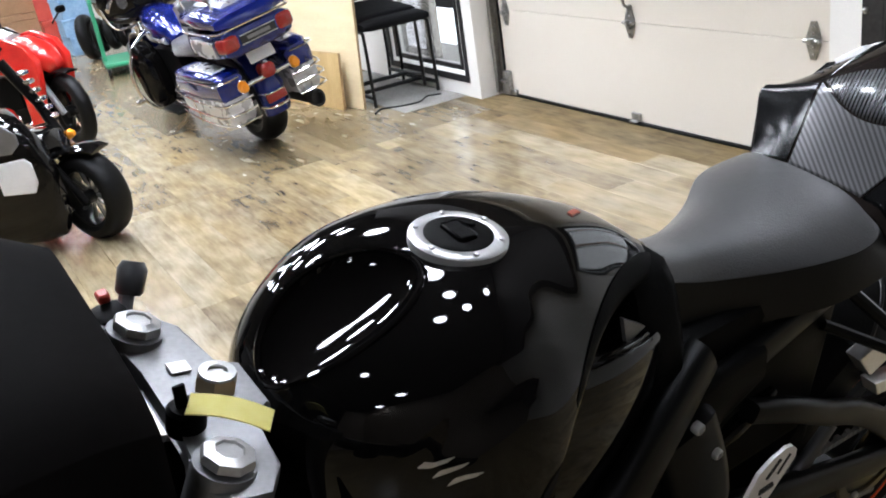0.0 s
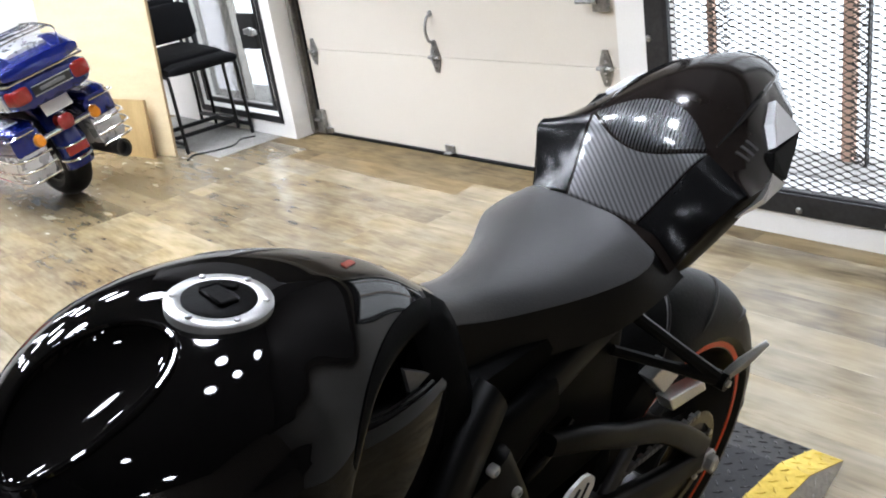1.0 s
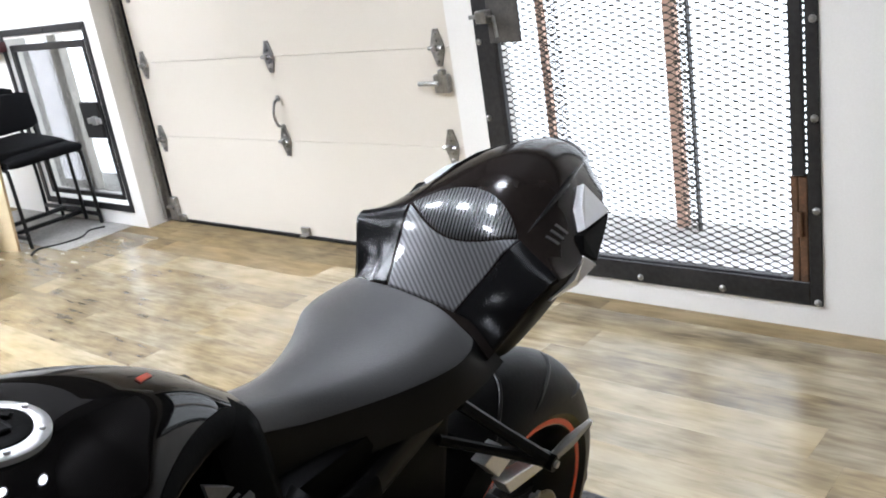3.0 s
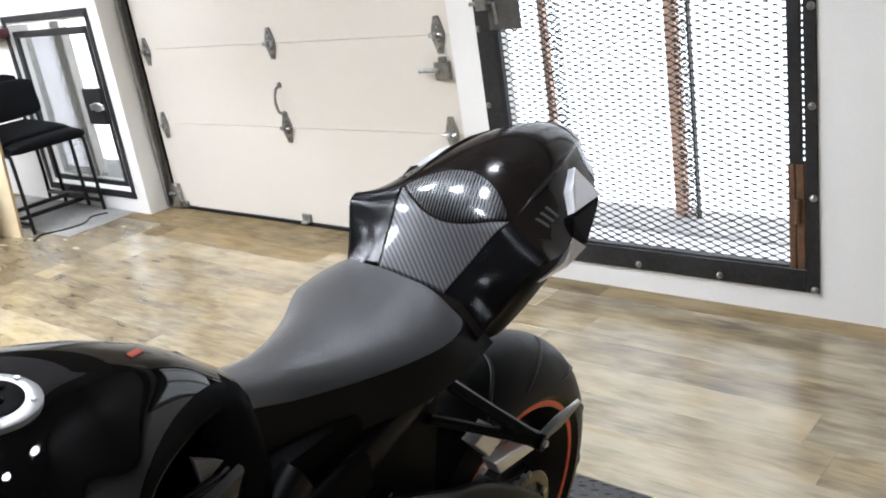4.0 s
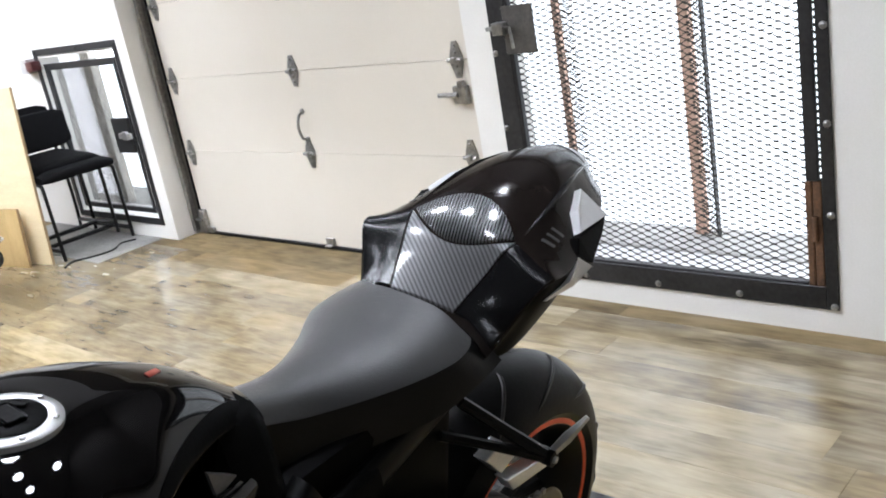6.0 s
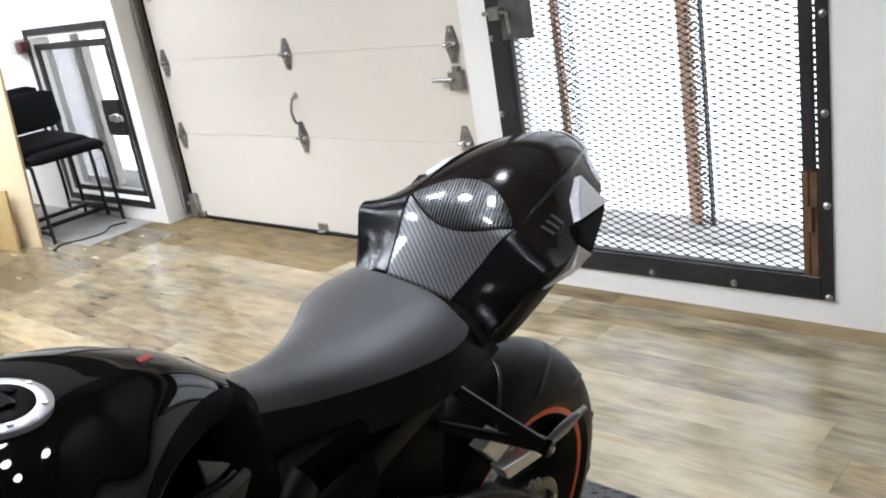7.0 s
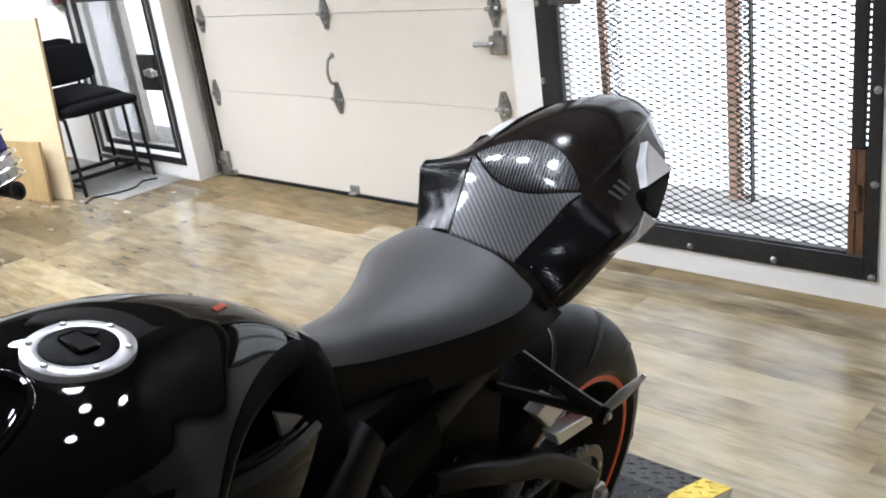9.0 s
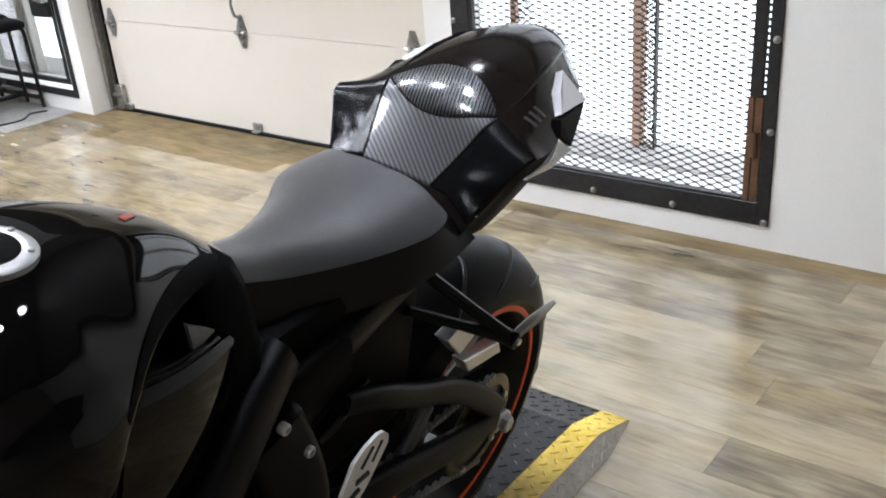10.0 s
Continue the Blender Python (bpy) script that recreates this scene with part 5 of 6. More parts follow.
def lozenge(p, d, up, side):
    k = len(tv)
    for a, b, c in ((1, 0, 0), (0, 0.28, 0), (-1, 0, 0), (0, -0.28, 0), (0.5, 0, 1), (-0.5, 0, 1)):
        tv.append(tuple(p + d * a * 0.0125 + side * b * 0.0125 + up * (c * 0.0024 + 0.0004)))
    tf.extend([(k, k + 1, k + 4), (k + 1, k + 5, k + 4), (k + 1, k + 2, k + 5), (k + 2, k + 3, k + 5), (k + 3, k + 4, k + 5), (k + 3, k, k + 4)])


slope = math.atan2(PZ - 0.004, PX2 - PX1)
i = 0
x = 0.7
while x < PX2 - 0.01:
    y = PY0 + 0.012 + (0.018 if i % 2 else 0)
    while y < PY1 - 0.01:
        on = x <= PX1
        z = PZ + (0.0015 if y < PY0 + 0.07 or y > PY1 - 0.07 else 0) if on else PZ - (x - PX1) * math.tan(slope) + (0.002 if y < PY0 + 0.07 else 0)
        up = Vector((0, 0, 1)) if on else Vector((math.sin(slope), 0, math.cos(slope)))
        fw_ = Vector((1, 0, 0)) if on else Vector((math.cos(slope), 0, -math.sin(slope)))
        sd = Vector((0, 1, 0))
        s = 1 if i % 2 else -1
        d = (fw_ + sd * s).normalized()
        lozenge(Vector((x, y, z)), d, up, (fw_ - sd * s).normalized())
        y += 0.036
    x += 0.024
    i += 1
n_deck = len(tf)
x = 0.9
while x < PX2 - 0.03:
    for k, z in enumerate((0.014, 0.034)):
        top = PZ if x <= PX1 else PZ - (x - PX1) * math.tan(slope)
        if z + 0.006 < top:
            s = 1 if (int(x / 0.02) + k) % 2 else -1
            lozenge(Vector((x + 0.01 * k, PY0 - 0.028 * (top - z) / PZ, z)), Vector((1, -0.49 * -s, s * 0.87)).normalized(), Vector((0, -0.87, 0.49)), Vector((1, 0.49 * -s, -s * 0.87)).normalized())
    x += 0.02
me = bpy.data.meshes.new("tread_relief")
me.from_pydata(tv, [], tf)
for m in (TREAD_RUBBED, YELLOW, TREAD_RAW):
    me.materials.append(m)
for k, f in enumerate(me.polygons):
    c = f.center
    f.material_index = 2 if k >= n_deck else (1 if c.y < PY0 + 0.07 or c.y > PY1 - 0.07 else 0)
ob = new("tread_relief", me)
ob.parent = plat
tagged(ob, "raised tread bars", kind="stuff")

# ---- sheets of plywood leaning by the barred opening ----
PLY = mat("birch_plywood", (0.66, 0.53, 0.31), (0.78, 0.66, 0.43), 0.55, scale=2.2, fine=30, bump=0.08, stretch=(1, 1, 7))
PLY_DK = mat("old_plywood", (0.44, 0.29, 0.11), (0.62, 0.45, 0.21), 0.6, scale=2.5, fine=30, bump=0.1, stretch=(1, 6, 1))
PLY_EDGE = mat("plywood_edge", (0.30, 0.20, 0.10), (0.48, 0.34, 0.19), 0.7, scale=3, fine=90, stretch=(60, 60, 1))


def board(x, y, length, height, thick, turn, tip, face, label):
    ob = group_at("plywood_sheet", pose(x, y, 0.002, 0, tip, turn), label, "board", "plywood sheets")
    part("face_ply", boxed((0, 0, 0.0), (0.002, length, height)), face, ob, smooth=False)
    part("core", boxed((0.0021, 0.0006, 0.0), (thick, length - 0.0006, height - 0.0006)), PLY_EDGE, ob, "layered ply core", smooth=False)
    return ob


board(2.628, 5.52, 1.22, 1.03, 0.018, 10, 4.0, PLY, "tall pale plywood sheet leaning upright on the floor")
board(2.543, 5.637, 0.80, 0.352, 0.018, 10, 4.5, PLY_DK, "short worn plywood offcut propped against a taller sheet")

# ---- stacked visitor chairs ----
FABRIC = mat("black_fabric", (0.0025, 0.0025, 0.003), (0.006, 0.006, 0.007), 0.9, scale=30, fine=500, bump=0.4, spec=0.15)
TUBE_BLK = mat("black_tube", (0.004, 0.004, 0.004), (0.008, 0.008, 0.008), 0.3, 0.0, spec=0.3)


def cushion(bm, lo, hi, puff, m=None):
    rings = []
    for i in range(9):
        t = i / 8
        e = (1 - abs(2 * t - 1) ** 4) ** 0.25
        x0, x1, z0, z1 = lo[0], hi[0], lo[2], hi[2]
        cy, hy = (lo[1] + hi[1]) / 2, (hi[1] - lo[1]) / 2
        ring = []
        for k in range(20):
            a = k * math.tau / 20
            c, s = math.cos(a), math.sin(a)
            ring.append(((m or Matrix()) @ Vector((x0 + (x1 - x0) * t, cy + hy * math.copysign(abs(c) ** 0.35, c) * (0.95 + 0.05 * e), (z0 + z1) / 2 + (z1 - z0) / 2 * math.copysign(abs(s) ** 0.45, s) * (0.8 + 0.2 * e) + (puff * e if s > 0 else 0)))))
        rings.append(ring)
    return loft(bm, rings)


def make_chair(m):
    ob = group_at("visitor_chair", m, "black fabric visitor chair with thin black tube legs", "chair", "stacked chairs")
    part("seat", cushion(bmesh.new(), (-0.225, -0.01, 0.455), (0.225, 0.44, 0.51), 0.012, pose(0, 0, 0, 4, 0, 0)), FABRIC, ob, angle=60)
    part("backrest", cushion(bmesh.new(), (-0.215, 0.0, -0.115), (0.215, 0.045, 0.115), 0.0, pose(0, 0.40, 0.715, -10, 0, 0)), FABRIC, ob, angle=60)
    for s in (-1, 1):
        part("front_leg", tube(bmesh.new(), arc([(s * 0.215, 0.10, 0.455), (s * 0.222, 0.02, 0.452), (s * 0.225, 0.0, 0.42), (s * 0.225, -0.005, 0.2), (s * 0.225, -0.012, 0.0)], 4), 0.011, 8), TUBE_BLK, ob)
        part("rear_leg", tube(bmesh.new(), arc([(s * 0.195, 0.455, 0.80), (s * 0.195, 0.43, 0.62), (s * 0.20, 0.40, 0.46), (s * 0.215, 0.42, 0.2), (s * 0.222, 0.45, 0.0)], 4), 0.011, 8), TUBE_BLK, ob)
        part("side_stretcher", tube(bmesh.new(), [(s * 0.225, -0.006, 0.06), (s * 0.22, 0.435, 0.06)], 0.014, 8), TUBE_BLK, ob)
    part("cross_stretcher", tube(bmesh.new(), [(-0.222, 0.2, 0.06), (0.222, 0.2, 0.06)], 0.014, 8), TUBE_BLK, ob)
    part("seat_rail", tube(bmesh.new(), [(-0.2, 0.4, 0.455), (0.2, 0.4, 0.455)], 0.009, 8), TUBE_BLK, ob)
    return ob


chair = make_chair(pose(2.925, 5.51, 0.0, 0, 0, 0))
copy_thing(chair, pose(2.885, 5.60, 0.035, 0, 0, 1))

tagged(part("loose_cable", tube(bmesh.new(), arc([(2.62, 5.35, 0.006), (2.70, 5.42, 0.006), (2.80, 5.36, 0.006), (2.92, 5.34, 0.006), (3.02, 5.42, 0.006), (3.10, 5.38, 0.006)], 6), 0.006, 8), RUBBER), "loose black cable lying on the floor by the chairs", "cable")

# ---- alarm sensor on the wall above the barred opening ----
sensor = group_at("alarm_sensor", pose(WX, 6.17, 1.085), "small grey plastic sensor box with a dark red window", "sensor")
part("case", boxed((-0.06, 0.0, -0.045), (-0.001, 0.11, 0.045), 0.006, seg=2), mat("grey_plastic", (0.45, 0.44, 0.42), (0.55, 0.54, 0.52), 0.4), sensor)
part("dark_window", boxed((-0.075, -0.09, -0.03), (-0.012, -0.002, 0.03), 0.006, seg=2), mat("dark_red_window", (0.06, 0.012, 0.015), (0.10, 0.02, 0.02), 0.3), sensor)


# ---- blue touring motorcycle: x to its right, y ahead ----
BLUE = mat("blue_metallic_paint", (0.002, 0.008, 0.105), (0.005, 0.016, 0.165), 0.2, 0.35, scale=14, fine=300, coat=0.9)
SILVER = mat("silver_paint", (0.50, 0.51, 0.53), (0.60, 0.61, 0.63), 0.28, 0.5, scale=14, fine=300, coat=0.7)
AMBER = mat("amber_lens", (0.62, 0.20, 0.01), (0.75, 0.27, 0.02), 0.2, coat=0.5)
RED_LENS = mat("dark_red_lens", (0.20, 0.008, 0.008), (0.30, 0.013, 0.013), 0.15, coat=0.6)
RED_PAINT = mat("red_gloss_paint", (0.52, 0.015, 0.012), (0.64, 0.025, 0.018), 0.15, scale=10, coat=0.9)


def shell(sections, power=3.0, n=28):
    """Rounded body: rows of (y, x centre, half width, z low, z high)."""
    rings = []
    for y, xc, hw, z0, z1 in sections:
        ring = []
        for k in range(n):
            a = k * math.tau / n
            c, s = math.cos(a), math.sin(a)
            ring.append((xc + hw * math.copysign(abs(c) ** (2 / power), c), y, (z0 + z1) / 2 + (z1 - z0) / 2 * math.copysign(abs(s) ** (2 / power), s)))
        rings.append(ring)
    return loft(bmesh.new(), rings)


tour = group_at("touring_motorcycle", pose(2.0, 5.50, 0, 0, -11, 6) @ Matrix.Diagonal((0.81, 1, 1, 1)), "blue and silver touring motorcycle with panniers on its side stand", "motorcycle")


def wheel_at(parent, name, y, r, width, spokes, material=RIM_BLK, x=0.0, bright=ALU):
    w = group_at(name, Matrix(), "motorcycle wheel", "wheel")
    w.parent = parent
    w.location = (x, y, r)
    h = width / 2
    part("tyre", lathed([(r * 0.66, -h * 0.8)] + [(r * 0.74 + r * 0.26 * max(math.cos((k / 16 - 0.5) * math.pi), 0) ** 0.6, h * math.sin((k / 16 - 0.5) * math.pi)) for k in range(17)] + [(r * 0.66, h * 0.8)], 48, ACROSS, closed=True), RUBBER, w)
    part("rim", lathed([(r * 0.62, -h * 0.7), (r * 0.69, -h * 0.8), (r * 0.69, h * 0.8), (r * 0.62, h * 0.7), (r * 0.58, 0)], 40, ACROSS, closed=True), material, w)
    part("hub", lathed([(r * 0.16, -h * 0.9), (r * 0.16, h * 0.9)], 24, ACROSS), material, w)
    for k in range(spokes):
        a = k * math.tau / spokes
        part("spoke", tube(bmesh.new(), [(0, r * 0.12 * math.cos(a), r * 0.12 * math.sin(a)), (0, r * 0.63 * math.cos(a), r * 0.63 * math.sin(a))], r * 0.045, 6), bright, w)
    return w


wheel_at(tour, "rear_wheel", 0.0, 0.285, 0.18, 9)
wheel_at(tour, "front_wheel", 1.42, 0.285, 0.12, 9)
# rear fender
rows = []
for k in range(17):
    a = math.radians(-14 + 150 * k / 16)
    ring = []
    for r in (0.325, 0.316):
        js = range(11) if r > 0.32 else range(10, -1, -1)
        for j in js:
            x = -0.10 + 0.2 * j / 10
            ring.append((x, -(r - 0.03 * (x / 0.1) ** 4) * math.cos(a), 0.285 + (r - 0.03 * (x / 0.1) ** 4) * math.sin(a)))
    rows.append(ring)
part("rear_fender", loft(bmesh.new(), rows), BLUE, tour, "blue rear fender", angle=60)
part("fender_lamp", boxed((-0.075, -0.342, 0.285), (0.075, -0.318, 0.335), 0.008, seg=2), RED_LENS, tour, "red fender tip lamp")
part("fender_trim", tube(bmesh.new(), arc([(-0.105, -0.28, 0.27), (-0.06, -0.345, 0.262), (0.06, -0.345, 0.262), (0.105, -0.28, 0.27)], 5), 0.008, 8), CHROME, tour, "chrome fender trim")
part("fender_trim", tube(bmesh.new(), arc([(-0.10, -0.29, 0.345), (-0.06, -0.35, 0.342), (0.06, -0.35, 0.342), (0.10, -0.29, 0.345)], 5), 0.005, 8), CHROME, tour)
part("tail_lamp", shell([(-0.375, 0, 0.03, 0.445, 0.485), (-0.36, 0, 0.052, 0.425, 0.503), (-0.31, 0, 0.055, 0.42, 0.505)]), RED_LENS, tour, "red tail lamp in a chrome bezel")
part("number_plate", boxed((-0.095, -0.352, 0.525), (0.095, -0.346, 0.60), 0.002, pose(0, -0.35, 0.56, -18, 0, 0) @ pose(0, 0.35, -0.56)), mat("plate_white", (0.6, 0.6, 0.62), (0.7, 0.7, 0.72), 0.4), tour, "pale blank plate", smooth=False)
part("light_bar", tube(bmesh.new(), [(-0.20, -0.335, 0.435), (0.20, -0.335, 0.435)], 0.016, 12), CHROME, tour, "chrome lamp bar")
for s in (-1, 1):
    sig = part("turn_signal", lathed([(0.030, 0), (0.034, 0.012), (0.034, 0.03), (0.026, 0.044), (0.01, 0.049)], 22, pose(s * 0.2, -0.325, 0.435, 90, 0, 0)), AMBER, tour, "round amber turn signal")
    part("bezel", lathed([(0.033, 0.0), (0.037, 0.002), (0.037, 0.014), (0.034, 0.016)], 22, pose(s * 0.2, -0.322, 0.435, 90, 0, 0), closed=True), CHROME, sig)
    # saddlebag: silver lower shell, blue upper shell and lid
    bag = part("saddlebag", shell([(-0.33, s * 0.262, 0.06, 0.27, 0.42), (-0.315, s * 0.262, 0.095, 0.245, 0.435), (-0.1, s * 0.262, 0.11, 0.225, 0.435), (0.2, s * 0.28, 0.105, 0.24, 0.435), (0.30, s * 0.275, 0.07, 0.28, 0.42)], 4.5), SILVER, tour, "silver lower saddlebag shell")
    part("upper_shell", shell([(-0.335, s * 0.262, 0.06, 0.40, 0.49), (-0.32, s * 0.262, 0.098, 0.385, 0.505), (-0.1, s * 0.262, 0.114, 0.375, 0.51), (0.2, s * 0.28, 0.108, 0.38, 0.50), (0.305, s * 0.275, 0.07, 0.40, 0.48)], 5), BLUE, bag, "blue saddlebag side")
    part("bag_lid", shell([(-0.33, s * 0.26, 0.07, 0.495, 0.515), (-0.30, s * 0.26, 0.10, 0.495, 0.535), (-0.1, s * 0.28, 0.11, 0.495, 0.55), (0.2, s * 0.275, 0.10, 0.49, 0.54), (0.295, s * 0.27, 0.07, 0.485, 0.505)], 3), BLUE, bag, "blue domed lid")
    part("lid_panel", shell([(-0.24, s * 0.27, 0.05, 0.535, 0.546), (-0.05, s * 0.27, 0.065, 0.54, 0.556), (0.12, s * 0.27, 0.055, 0.53, 0.548)], 3), SILVER, bag, "silver lid inlay")
    part("lid_trim", tube(bmesh.new(), arc([(s * 0.20, -0.335, 0.495), (s * 0.37, -0.33, 0.495), (s * 0.374, -0.25, 0.495), (s * 0.368, 0.22, 0.49)], 5), 0.005, 8), CHROME, bag, "chrome lid trim")
    for z, o in ((0.385, 0.0), (0.325, 0.012), (0.265, -0.004)):
        part("guard_rail", tube(bmesh.new(), arc([(s * 0.16, -0.35, z - 0.01), (s * 0.33, -0.375, z), (s * (0.39 + o), -0.30, z), (s * (0.395 + o), 0.0, z + 0.005), (s * (0.38 + o), 0.28, z + 0.03), (s * 0.30, 0.36, z + 0.05)], 5), 0.007, 8), CHROME, bag, "chrome bag guard rail")
    part("guard_post", tube(bmesh.new(), [(s * 0.396, 0.02, 0.25), (s * 0.40, 0.02, 0.40)], 0.006, 8), CHROME, bag)
    muf = part("muffler", tube(bmesh.new(), [(s * 0.235, 0.7, 0.25), (s * 0.245, 0.2, 0.215), (s * 0.25, -0.35 if s > 0 else -0.10, 0.205)], [0.03, 0.045, 0.045] if s > 0 else [0.02, 0.024, 0.016], 16), CHROME if s < 0 else BLACK, tour, "long muffler")
    if s > 0:
        part("exhaust_tip", lathed([(0.045, -0.02), (0.05, 0.0), (0.05, 0.06), (0.038, 0.062), (0.036, 0.0)], 20, pose(s * 0.25, -0.33, 0.205, 90, 0, 0)), BLACK, muf, "black exhaust tip")
    part("leg_shield", shell([(0.86, s * 0.22, 0.05, 0.25, 0.50), (0.88, s * 0.25, 0.10, 0.20, 0.58), (0.95, s * 0.25, 0.12, 0.20, 0.62), (1.04, s * 0.22, 0.09, 0.26, 0.60), (1.07, s * 0.2, 0.05, 0.32, 0.54)], 3), GLOSS, tour, "black lower leg shield")
    part("engine_guard", tube(bmesh.new(), arc([(s * 0.10, 1.0, 0.20), (s * 0.30, 0.97, 0.19), (s * 0.40, 0.95, 0.30), (s * 0.40, 0.94, 0.46), (s * 0.30, 0.95, 0.60), (s * 0.12, 1.0, 0.66)], 6), 0.013, 10), CHROME, tour, "chrome engine guard")
    part("floorboard", boxed((s * 0.30 - 0.05, 0.55, 0.20), (s * 0.30 + 0.05, 0.80, 0.222), 0.006), FRAME_BLK, tour)
    peg = part("highway_peg", tube(bmesh.new(), [(s * 0.40, 0.94, 0.28), (s * 0.47, 0.94, 0.285)], 0.016, 10), CHROME, tour, "chrome highway peg")
    part("fork_tube", tube(bmesh.new(), [(s * 0.085, 1.42, 0.285), (s * 0.085, 1.22, 0.78)], 0.026, 12), CHROME, tour, "chrome fork tube")
    part("handlebar", tube(bmesh.new(), arc([(s * 0.05, 1.12, 0.85), (s * 0.2, 1.08, 0.92), (s * 0.33, 0.92, 0.90), (s * 0.40, 0.82, 0.875)], 5), 0.013, 10), CHROME, tour)
    mir = part("mirror_stem", tube(bmesh.new(), [(s * 0.3, 0.97, 0.91), (s * 0.36, 1.0, 1.02)], 0.006, 8), CHROME, tour)
    part("mirror_head", shell([(0.99, s * 0.37, 0.03, 1.0, 1.06), (1.0, s * 0.37, 0.05, 0.985, 1.075), (1.025, s * 0.37, 0.03, 1.0, 1.06)]), BLACK, mir)
# top case
case = part("top_case", shell([(-0.42, 0, 0.20, 0.625, 0.73), (-0.405, 0, 0.255, 0.60, 0.745), (-0.25, 0, 0.285, 0.585, 0.75), (-0.02, 0, 0.28, 0.59, 0.75), (0.06, 0, 0.22, 0.61, 0.745)], 4.5), BLUE, tour, "blue top case with chrome trim")
part("case_lid", shell([(-0.425, 0, 0.20, 0.755, 0.79), (-0.41, 0, 0.26, 0.752, 0.82), (-0.25, 0, 0.288, 0.752, 0.865), (-0.02, 0, 0.28, 0.752, 0.86), (0.06, 0, 0.22, 0.752, 0.82)], 3.6), BLUE, case, "blue domed case lid")
part("lid_panel", shell([(-0.33, 0, 0.13, 0.83, 0.862), (-0.2, 0, 0.17, 0.84, 0.873), (-0.02, 0, 0.15, 0.83, 0.868)], 3), SILVER, case, "silver lid inlay")
part("case_band", tube(bmesh.new(), arc([(-0.28, 0.0, 0.75), (-0.288, -0.25, 0.75), (-0.262, -0.41, 0.75), (-0.2, -0.428, 0.75), (0.2, -0.428, 0.75), (0.262, -0.41, 0.75), (0.288, -0.25, 0.75), (0.28, 0.0, 0.75)], 4), 0.006, 8), CHROME, case, "chrome case band")
for s in (-1, 1):
    part("case_lamp", shell([(-0.43, s * 0.205, 0.045, 0.65, 0.71), (-0.42, s * 0.205, 0.06, 0.64, 0.72), (-0.38, s * 0.225, 0.058, 0.64, 0.72)], 4), RED_LENS, case, "red case lamp")
    part("side_panel", shell([(-0.33, s * 0.268, 0.012, 0.62, 0.70), (-0.2, s * 0.281, 0.012, 0.615, 0.72), (-0.06, s * 0.276, 0.012, 0.63, 0.71)], 4), SILVER, case, "silver side inlay")
plaque = part("name_plaque", boxed((-0.13, -0.432, 0.655), (0.13, -0.424, 0.70), 0.003), BLACK, case, "black plaque with a pale border", smooth=False)
part("plaque_bar", boxed((-0.085, -0.4345, 0.668), (0.085, -0.432, 0.687), 0.001), ALU_MATT, plaque, "pale lettering bar", smooth=False)
for z in (0.6995, 0.6525):
    part("plaque_border", boxed((-0.132, -0.434, z), (0.132, -0.430, z + 0.003)), ALU, plaque, smooth=False)
bm = bmesh.new()
for s in (-1, 1):
    tube(bm, arc([(s * 0.2, -0.34, 0.83), (s * 0.2, -0.34, 0.90), (s * 0.2, -0.0, 0.91), (s * 0.2, 0.02, 0.85)], 4), 0.007, 8)
for y in (-0.3, -0.2, -0.1, -0.02):
    tube(bm, [(-0.2, y, 0.905), (0.2, y, 0.905)], 0.006, 8)
part("luggage_rack", bm, CHROME, case, "chrome luggage rack")
part("passenger_back", cushion(bmesh.new(), (-0.2, 0.0, -0.13), (0.2, 0.08, 0.13), 0.0, pose(0, 0.10, 0.76, -8, 0, 0)), LEATHER, tour, "black padded passenger backrest")
part("saddle", shell([(0.12, 0, 0.14, 0.55, 0.64), (0.25, 0, 0.19, 0.53, 0.65), (0.42, 0, 0.19, 0.52, 0.62), (0.58, 0, 0.17, 0.50, 0.60), (0.72, 0, 0.10, 0.53, 0.60)], 3), LEATHER, tour, "black two-up saddle")
tank2 = part("fuel_tank", shell([(0.68, 0, 0.08, 0.54, 0.62), (0.78, 0, 0.15, 0.53, 0.72), (0.92, 0, 0.165, 0.54, 0.77), (1.06, 0, 0.13, 0.56, 0.78), (1.13, 0, 0.06, 0.62, 0.74)], 2.6), BLUE, tour, "blue fuel tank with silver sides")
part("tank_flash", shell([(0.74, 0, 0.146, 0.56, 0.63), (0.92, 0, 0.169, 0.57, 0.66), (1.06, 0, 0.134, 0.60, 0.68)], 2.6), SILVER, tank2, "silver tank flash")
part("engine", boxed((-0.15, 0.6, 0.16), (0.15, 1.0, 0.55), 0.04, seg=2), FRAME_BLK, tour, "black v-twin engine")
part("frame_tube", tube(bmesh.new(), [(0, 0.1, 0.42), (0, 0.6, 0.48), (0, 1.12, 0.72)], 0.035, 10), FRAME_BLK, tour)
part("batwing_fairing", shell([(1.05, 0, 0.30, 0.74, 1.02), (1.10, 0, 0.36, 0.70, 1.06), (1.20, 0, 0.36, 0.70, 1.06), (1.32, 0, 0.25, 0.74, 1.0), (1.38, 0, 0.12, 0.80, 0.95)], 2.6), GLOSS, tour, "black batwing fairing with gauges")
part("fairing_trim", tube(bmesh.new(), arc([(-0.36, 1.09, 0.86), (-0.33, 1.08, 0.74), (-0.2, 1.07, 0.70), (0.2, 1.07, 0.70), (0.33, 1.08, 0.74), (0.36, 1.09, 0.86)], 5), 0.008, 8), CHROME, tour)
